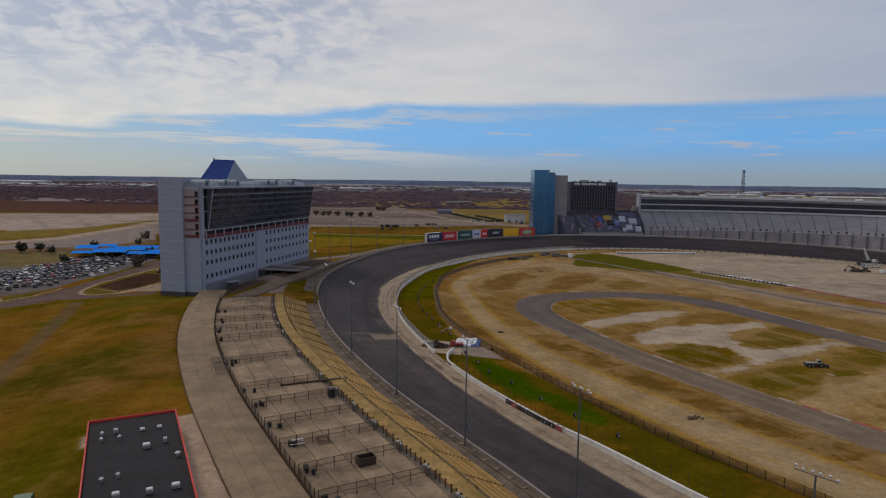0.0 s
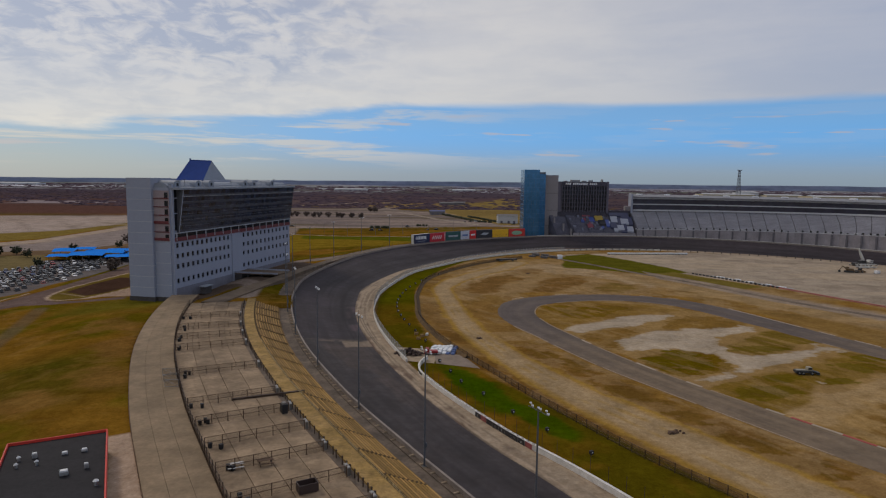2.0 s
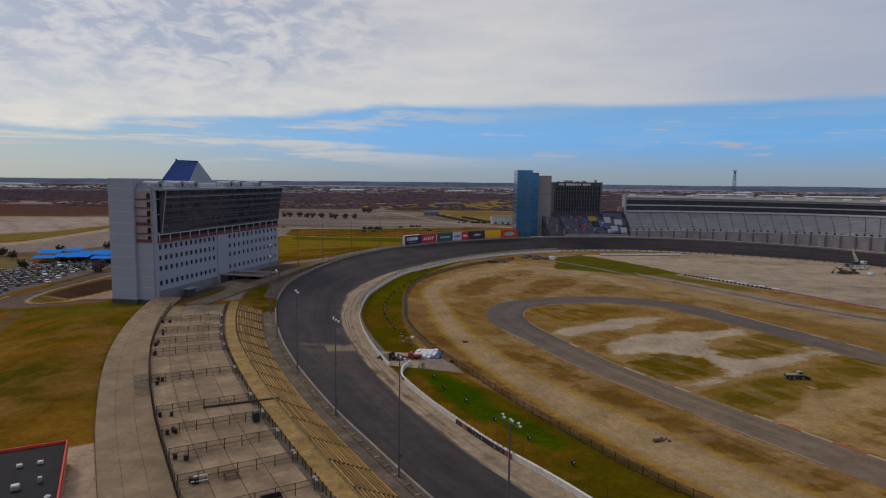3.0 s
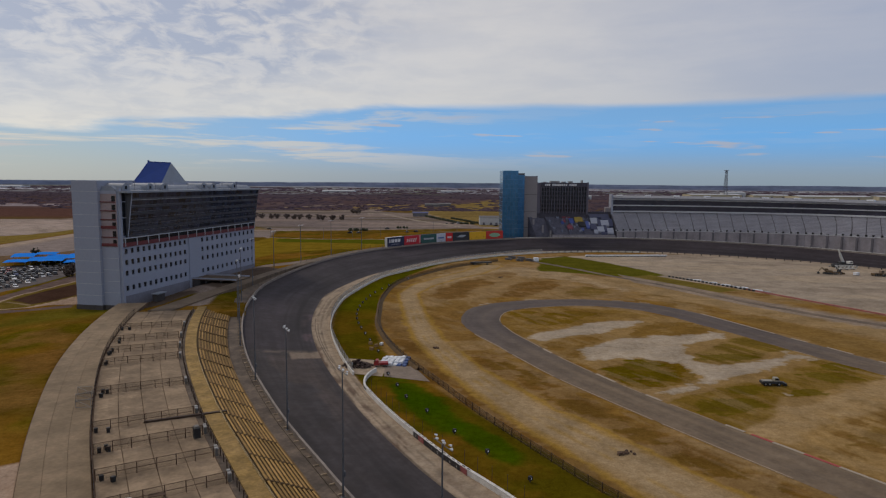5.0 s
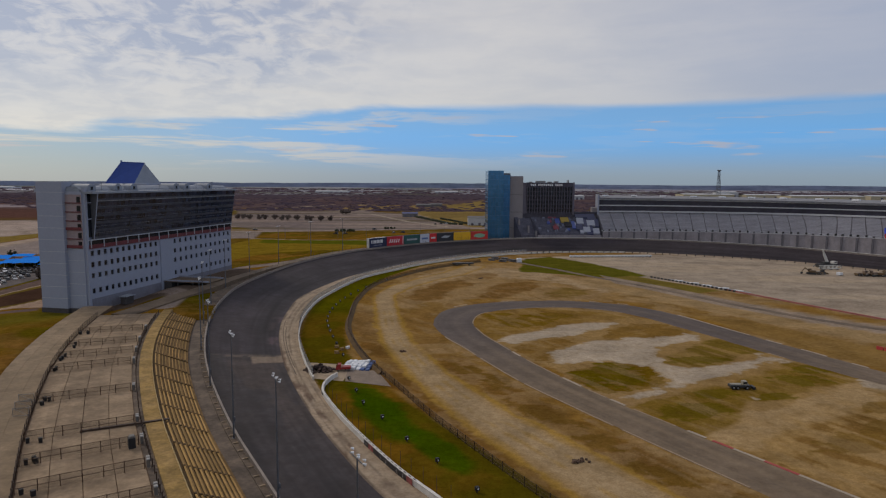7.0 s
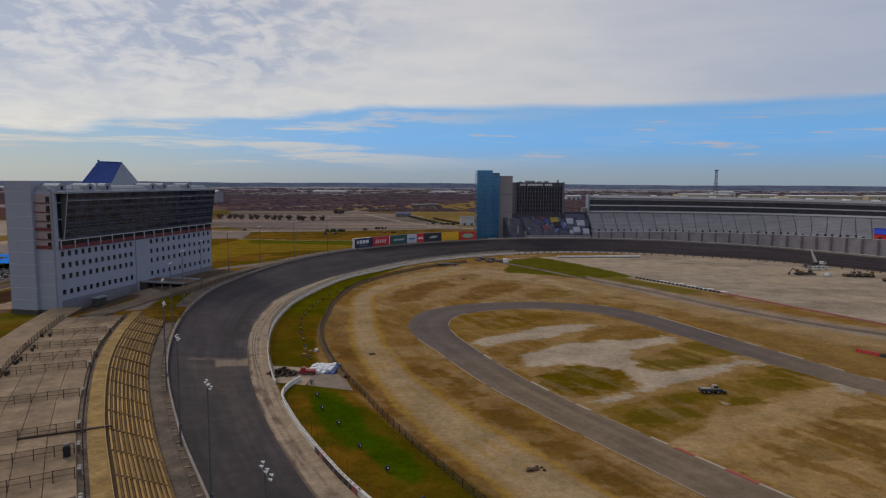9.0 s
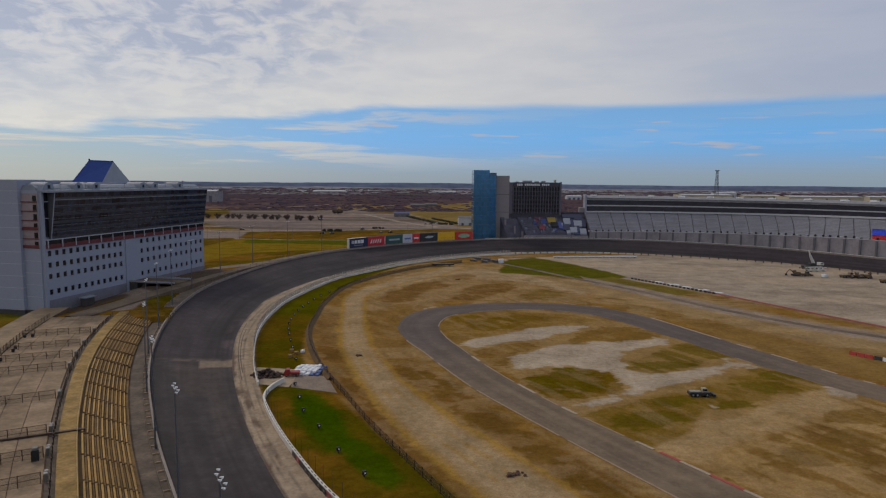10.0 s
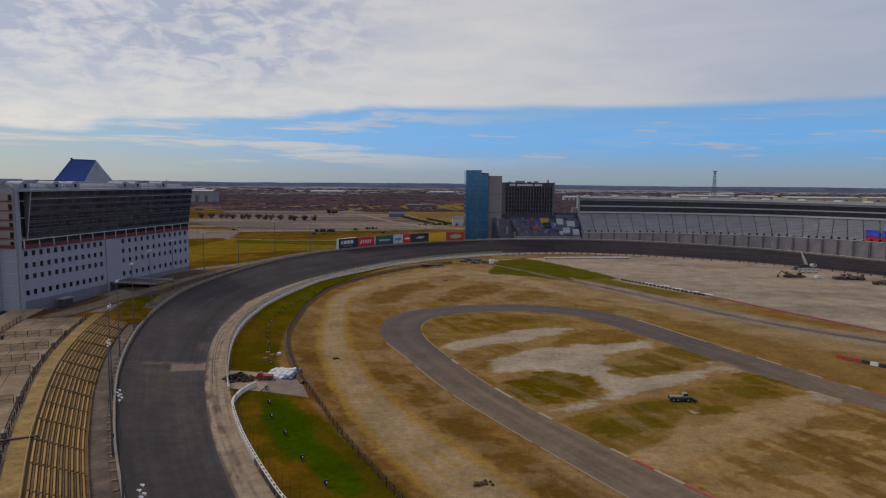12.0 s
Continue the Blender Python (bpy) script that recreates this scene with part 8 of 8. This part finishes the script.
for (x, y), w, bz in zip(slots, within, busy):
    if w > 1.5 and rc.random() < (0.93 if bz > 0.42 else 0.55):
        put_car(x + rc.uniform(-0.15, 0.15), y + rc.uniform(-0.3, 0.3), 40 + 90 + rc.choice((0, 180)) + rc.uniform(-2, 2))
for k in range(len(CARS)):
    if not CARS[k][1]:
        put_car(-200 + 4 * k, 300, 128, k)
# cars along the far lots
for x, y in ((-70, 560), (-62, 563), (-20, 575), (-12, 577), (20, 690), (26, 693), (33, 696), (40, 700), (-150, 600), (-40, 612), (70, 660), (78, 664)):
    put_car(x, y, rc.uniform(0, 180))

# blue fabric shade canopies beside the car park
canopy_blue = paint("canopy blue", (0.006, 0.20, 0.72), 0.9, 0.05)
cp = None
for i in range(6):
    for j in range(3):
        m = pose(-219 + 9.6 * i - 5.5 * j + 1.5 * (i % 2), 341 - 0.6 * i + 12 * j + 3.0 * ((i + j) % 2), 0.5 * ((i + 2 * j) % 3), 0, 0, 12)
        if cp is None:
            cp = thing("shade_canopy", (0, 0, 0), "bright blue fabric shade canopy on steel posts", "canopy", "shade canopies")
            n = 6
            top = Shape()
            sag = [2.7 + 0.25 * math.sin(math.pi * k / n) for k in range(n + 1)]
            top.add([(-5.6 + 11.2 * k / n, y, sag[k] + dz) for k in range(n + 1) for y, dz in ((-6.2, -0.2), (-3.0, 0.15), (0, 0.6), (3.0, 0.15), (6.2, -0.2))],
                    [(5 * k + j, 5 * k + 5 + j, 5 * k + 6 + j, 5 * k + 1 + j) for k in range(n) for j in range(4)])
            part("fabric", top, canopy_blue, cp)
            for x in (-4.5, 4.5):
                for y in (-4.6, 4.6):
                    part("post", Shape().tube((x, y, 0), (x, y, 2.6), 0.09), steel, cp)
            cp.matrix_basis = m
        else:
            copy_thing(cp, m)


# ---- trees ----
def tree(at, h, spread, mat, label, seed, bare=False, group=""):
    rnd = random.Random(seed)
    t = thing("tree", at, label, "tree", group)
    tr = Shape().tube((0, 0, -0.3), (0, 0, h * 0.45), h * 0.035, h * 0.022, 7)
    ends = []
    for k in range(7):
        a = k * 0.9 + rnd.uniform(-0.3, 0.3)
        e = Vector((math.cos(a) * spread * 0.55, math.sin(a) * spread * 0.55, h * rnd.uniform(0.55, 0.85)))
        tr.tube((0, 0, h * rnd.uniform(0.25, 0.42)), e, h * 0.016, h * 0.006, 5)
        ends.append(e)
    part("trunk", tr, bark, t)
    cr = Shape()
    for k in range(110 if not bare else 60):
        e = rnd.choice(ends) * rnd.uniform(0.4, 1.1)
        c = e + Vector((rnd.gauss(0, spread * 0.16), rnd.gauss(0, spread * 0.16), rnd.gauss(0, h * 0.08)))
        c.z = max(h * 0.22, c.z)
        cr.blob(c, spread * rnd.uniform(0.10, 0.20), seed * 100 + k, rnd.uniform(0.6, 1.0), 5, 4)
    part("crown", cr, mat, t)
    return t


ev = [(-262.8, 354, 6.5), (-257.5, 363, 5.5), (-243.5, 351, 5.0), (-214.3, 314, 6.0), (-237, 385, 5.0), (-218.3, 405, 6.5), (-187.4, 352, 6.0), (-142, 266, 4.0), (-283, 352, 5.0)]
t0 = None
for i, (x, y, h) in enumerate(ev):
    if i < 3:
        tr0 = tree((x, y, 0), h, h * 0.62, leaf_dark, "rounded dark evergreen tree by the car park", 30 + i, group="evergreen trees")
        t0 = tr0
    else:
        copy_thing(t0, pose(x, y, 0 if i != 7 else 1.5, 0, 0, 47 * i))
b0 = None
for i in range(15):
    x, y = -236 + 9.5 * i + (i % 3) * 1.5, 764 - 2.4 * i + (i % 4) * 3
    if b0 is None:
        b0 = tree((x, y, 0), 7.0, 5.0, leaf_bare, "leafless brown winter tree beside the far car park", 60, True, "winter trees")
    else:
        copy_thing(b0, pose(x, y, 0, 0, 0, 61 * i))
for x, y in ((-104, 886), (-96, 890), (-98, 880), (-228, 436), (-170, 300)):
    copy_thing(b0, pose(x, y, 0, 0, 0, x))
sh = Shape()
rb = random.Random(3)
for (ax, ay), (bx2, by2), n in (((-20, 890), (36, 690), 60), ((36, 690), (52, 686), 6), ((60, 680), (28, 790), 26), ((-72, 589), (-55, 590), 6), ((-30, 623), (-19, 623), 4)):
    for k in range(n):
        f = (k + rb.uniform(-0.3, 0.3)) / n
        sh.blob((ax + (bx2 - ax) * f, ay + (by2 - ay) * f, 1.0), rb.uniform(1.3, 2.2), k, 0.8, 6, 4)
tally("hedge", sh, leaf_dark, "dark clipped hedge along the far car park", "hedge", "stuff")
# far winter woods: uncounted low clumps, purple haze tint put into their colour
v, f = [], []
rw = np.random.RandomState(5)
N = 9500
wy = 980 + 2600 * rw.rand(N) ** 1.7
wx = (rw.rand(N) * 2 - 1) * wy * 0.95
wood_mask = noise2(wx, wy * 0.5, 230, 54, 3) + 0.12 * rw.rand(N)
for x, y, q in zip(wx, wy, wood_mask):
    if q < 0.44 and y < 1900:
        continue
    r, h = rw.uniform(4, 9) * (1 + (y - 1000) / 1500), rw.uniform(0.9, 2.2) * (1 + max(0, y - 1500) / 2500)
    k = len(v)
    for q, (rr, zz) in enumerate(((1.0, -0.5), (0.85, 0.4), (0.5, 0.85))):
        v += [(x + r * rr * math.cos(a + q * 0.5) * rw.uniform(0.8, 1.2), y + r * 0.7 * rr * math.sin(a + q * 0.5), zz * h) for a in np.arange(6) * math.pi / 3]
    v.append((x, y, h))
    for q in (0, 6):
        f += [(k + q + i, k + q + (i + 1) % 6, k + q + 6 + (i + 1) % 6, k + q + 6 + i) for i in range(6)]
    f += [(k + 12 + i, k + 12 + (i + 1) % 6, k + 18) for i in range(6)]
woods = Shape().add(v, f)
wood_hazy = material("far winter woods with haze tint", (0.076, 0.060, 0.082), 1.0, vary=0.22, scale=0.01, fine_scale=0.12, bump=0, spec=0, tint=(0.094, 0.062, 0.066))
tally("woodland", woods, wood_hazy, "wide belt of brown leafless winter woods, purple haze in the colour", "woods", "stuff")

# ---- distance ----
mast = thing("lattice_mast", (869, 1830, 0), "tall grey lattice radio mast on the horizon", "mast")
HM = 82
corner = [(-1, -1), (1, -1), (1, 1), (-1, 1)]
for a, b in corner:
    part("leg", Shape().tube((a * 5.4, b * 5.4, 0), (a * 2.0, b * 2.0, HM), 0.5, 0.4, 5), pole_steel, mast)
for k in range(8):
    w0, w1 = 6 - 3.8 * k / 8, 6 - 3.8 * (k + 1) / 8
    z0, z1 = HM * k / 8, HM * (k + 1) / 8
    for i in range(4):
        (a, b), (c, d) = corner[i], corner[(i + 1) % 4]
        part("brace", Shape().tube((a * w0, b * w0, z0), (c * w1, d * w1, z1), 0.3, n=4), pole_steel, mast)
        part("brace", Shape().tube((c * w0, d * w0, z0), (a * w1, b * w1, z1), 0.3, n=4), pole_steel, mast)
part("platform", Shape().box(-4.5, 4.5, -4.5, 4.5, HM, HM + 2.4), pole_steel, mast)
cream, far_white = paint("cream cladding", (0.46, 0.40, 0.27), 0.9), paint("far white", (0.46, 0.47, 0.49), 0.9)
for nm, x, y, w, d, h, m in (("warehouse", 838, 1850, 150, 60, 13, cream), ("warehouse", 920, 1890, 60, 40, 19, far_white), ("warehouse", 1010, 1860, 110, 50, 12, cream), ("warehouse", 1130, 1760, 210, 70, 12, cream), ("warehouse", 1360, 1800, 160, 70, 12, cream), ("warehouse", 420, 1700, 40, 20, 9, far_white),
                             ("warehouse", -432, 1330, 62, 40, 22, stand_wall), ("warehouse", -330, 2400, 120, 60, 6, far_white), ("warehouse", 100, 2500, 90, 60, 6, far_white), ("warehouse", -900, 2600, 110, 60, 6, far_white), ("warehouse", 420, 2700, 140, 60, 6, far_white), ("warehouse", -1900, 2900, 200, 70, 8, far_white)):
    t = thing(nm, (x, y, 0), "grey block with dark bays far off on the plain" if m is stand_wall else "long cream warehouse far off on the plain" if m is cream else "long white warehouse far off on the plain", "warehouse", "far warehouses")
    part("wall", Shape().box(-w / 2, w / 2, -d / 2, d / 2, -1, h), m, t)
    part("roof", Shape().add([(-w / 2, -d / 2 - 1, h), (w / 2, -d / 2 - 1, h), (w / 2, 0, h + 2.5), (-w / 2, 0, h + 2.5), (w / 2, d / 2 + 1, h), (-w / 2, d / 2 + 1, h)], [(0, 1, 2, 3), (3, 2, 4, 5)]), far_white, t)
    for k in range(3):
        part("door", Shape().box(-w * 0.3 + k * w * 0.3 - 3, -w * 0.3 + k * w * 0.3 + 3, -d / 2 - 0.2, -d / 2 - 0.02, -0.5, h * 0.6), club_fin, t)
violet_roof = paint("violet metal roof", (0.085, 0.095, 0.20), 0.7)
for x, y, w, h, m, r in ((-10, 834, 20, 4.5, ct, violet_roof), (8, 1150, 26, 4, ct, ct), (32, 1175, 22, 4, ct, ct), (66, 684, 22, 8, far_white, ct)):
    t = thing("farm_shed", (x, y, 0), "low building with a violet-blue roof" if r is violet_roof else "plain white building by the club" if m is far_white else "low grey shed beyond the far field", "shed", "far sheds")
    part("wall", Shape().box(-w / 2, w / 2, -5, 5, -0.5, h), m, t)
    part("roof", Shape().add([(-w / 2 - 0.5, -5.5, h), (w / 2 + 0.5, -5.5, h), (w / 2 + 0.5, 0, h + 1.8), (-w / 2 - 0.5, 0, h + 1.8), (w / 2 + 0.5, 5.5, h), (-w / 2 - 0.5, 5.5, h)], [(0, 1, 2, 3), (3, 2, 4, 5)]), r, t)
    for k in (-0.3, 0.05, 0.32):
        part("door", Shape().box(w * k - 1.2, w * k + 1.2, -5.2, -5.02, -0.4, 2.6), club_fin, t)
# poles along the far streets
pm = None
for k in range(16):
    x, y = -150 + 22 * k, 505 + 9 * (k % 3) + (k > 6) * 60
    if pm is None:
        pm = thing("street_lamp", (x, y, 0), "thin grey street lamp by the car park road", "street lamp", "street lamps")
        part("pole", Shape().tube((0, 0, 0), (0, 0, 9), 0.12, 0.07), pole_steel, pm)
        part("arm", Shape().tube((0, 0, 9), (1.6, 0, 9.3), 0.06), pole_steel, pm)
        part("lamp", Shape().box(1.2, 2.0, -0.15, 0.15, 9.2, 9.4), steel, pm)
    else:
        copy_thing(pm, pose(x, y, 0, 0, 0, 40 * k))

# pale kerbs of the streets by the car park
kerb_pale = paint("street kerb", (0.36, 0.30, 0.235), 0.85)
for pts in ([(-225, 187), (-200, 203), (-182, 217), (-176, 209), (-171, 220), (-170, 236), (-170, 256)], [(-136, 252), (-139, 238), (-143, 225), (-149, 221), (-154, 222), (-157, 226), (-159, 232), (-161, 247), (-160, 258), (-158, 280)]):
    flat_line("kerb", [tuple(p) for p in spline(pts, 6)], 0.7, 0.14, kerb_pale, "pale concrete street kerb", "kerb")
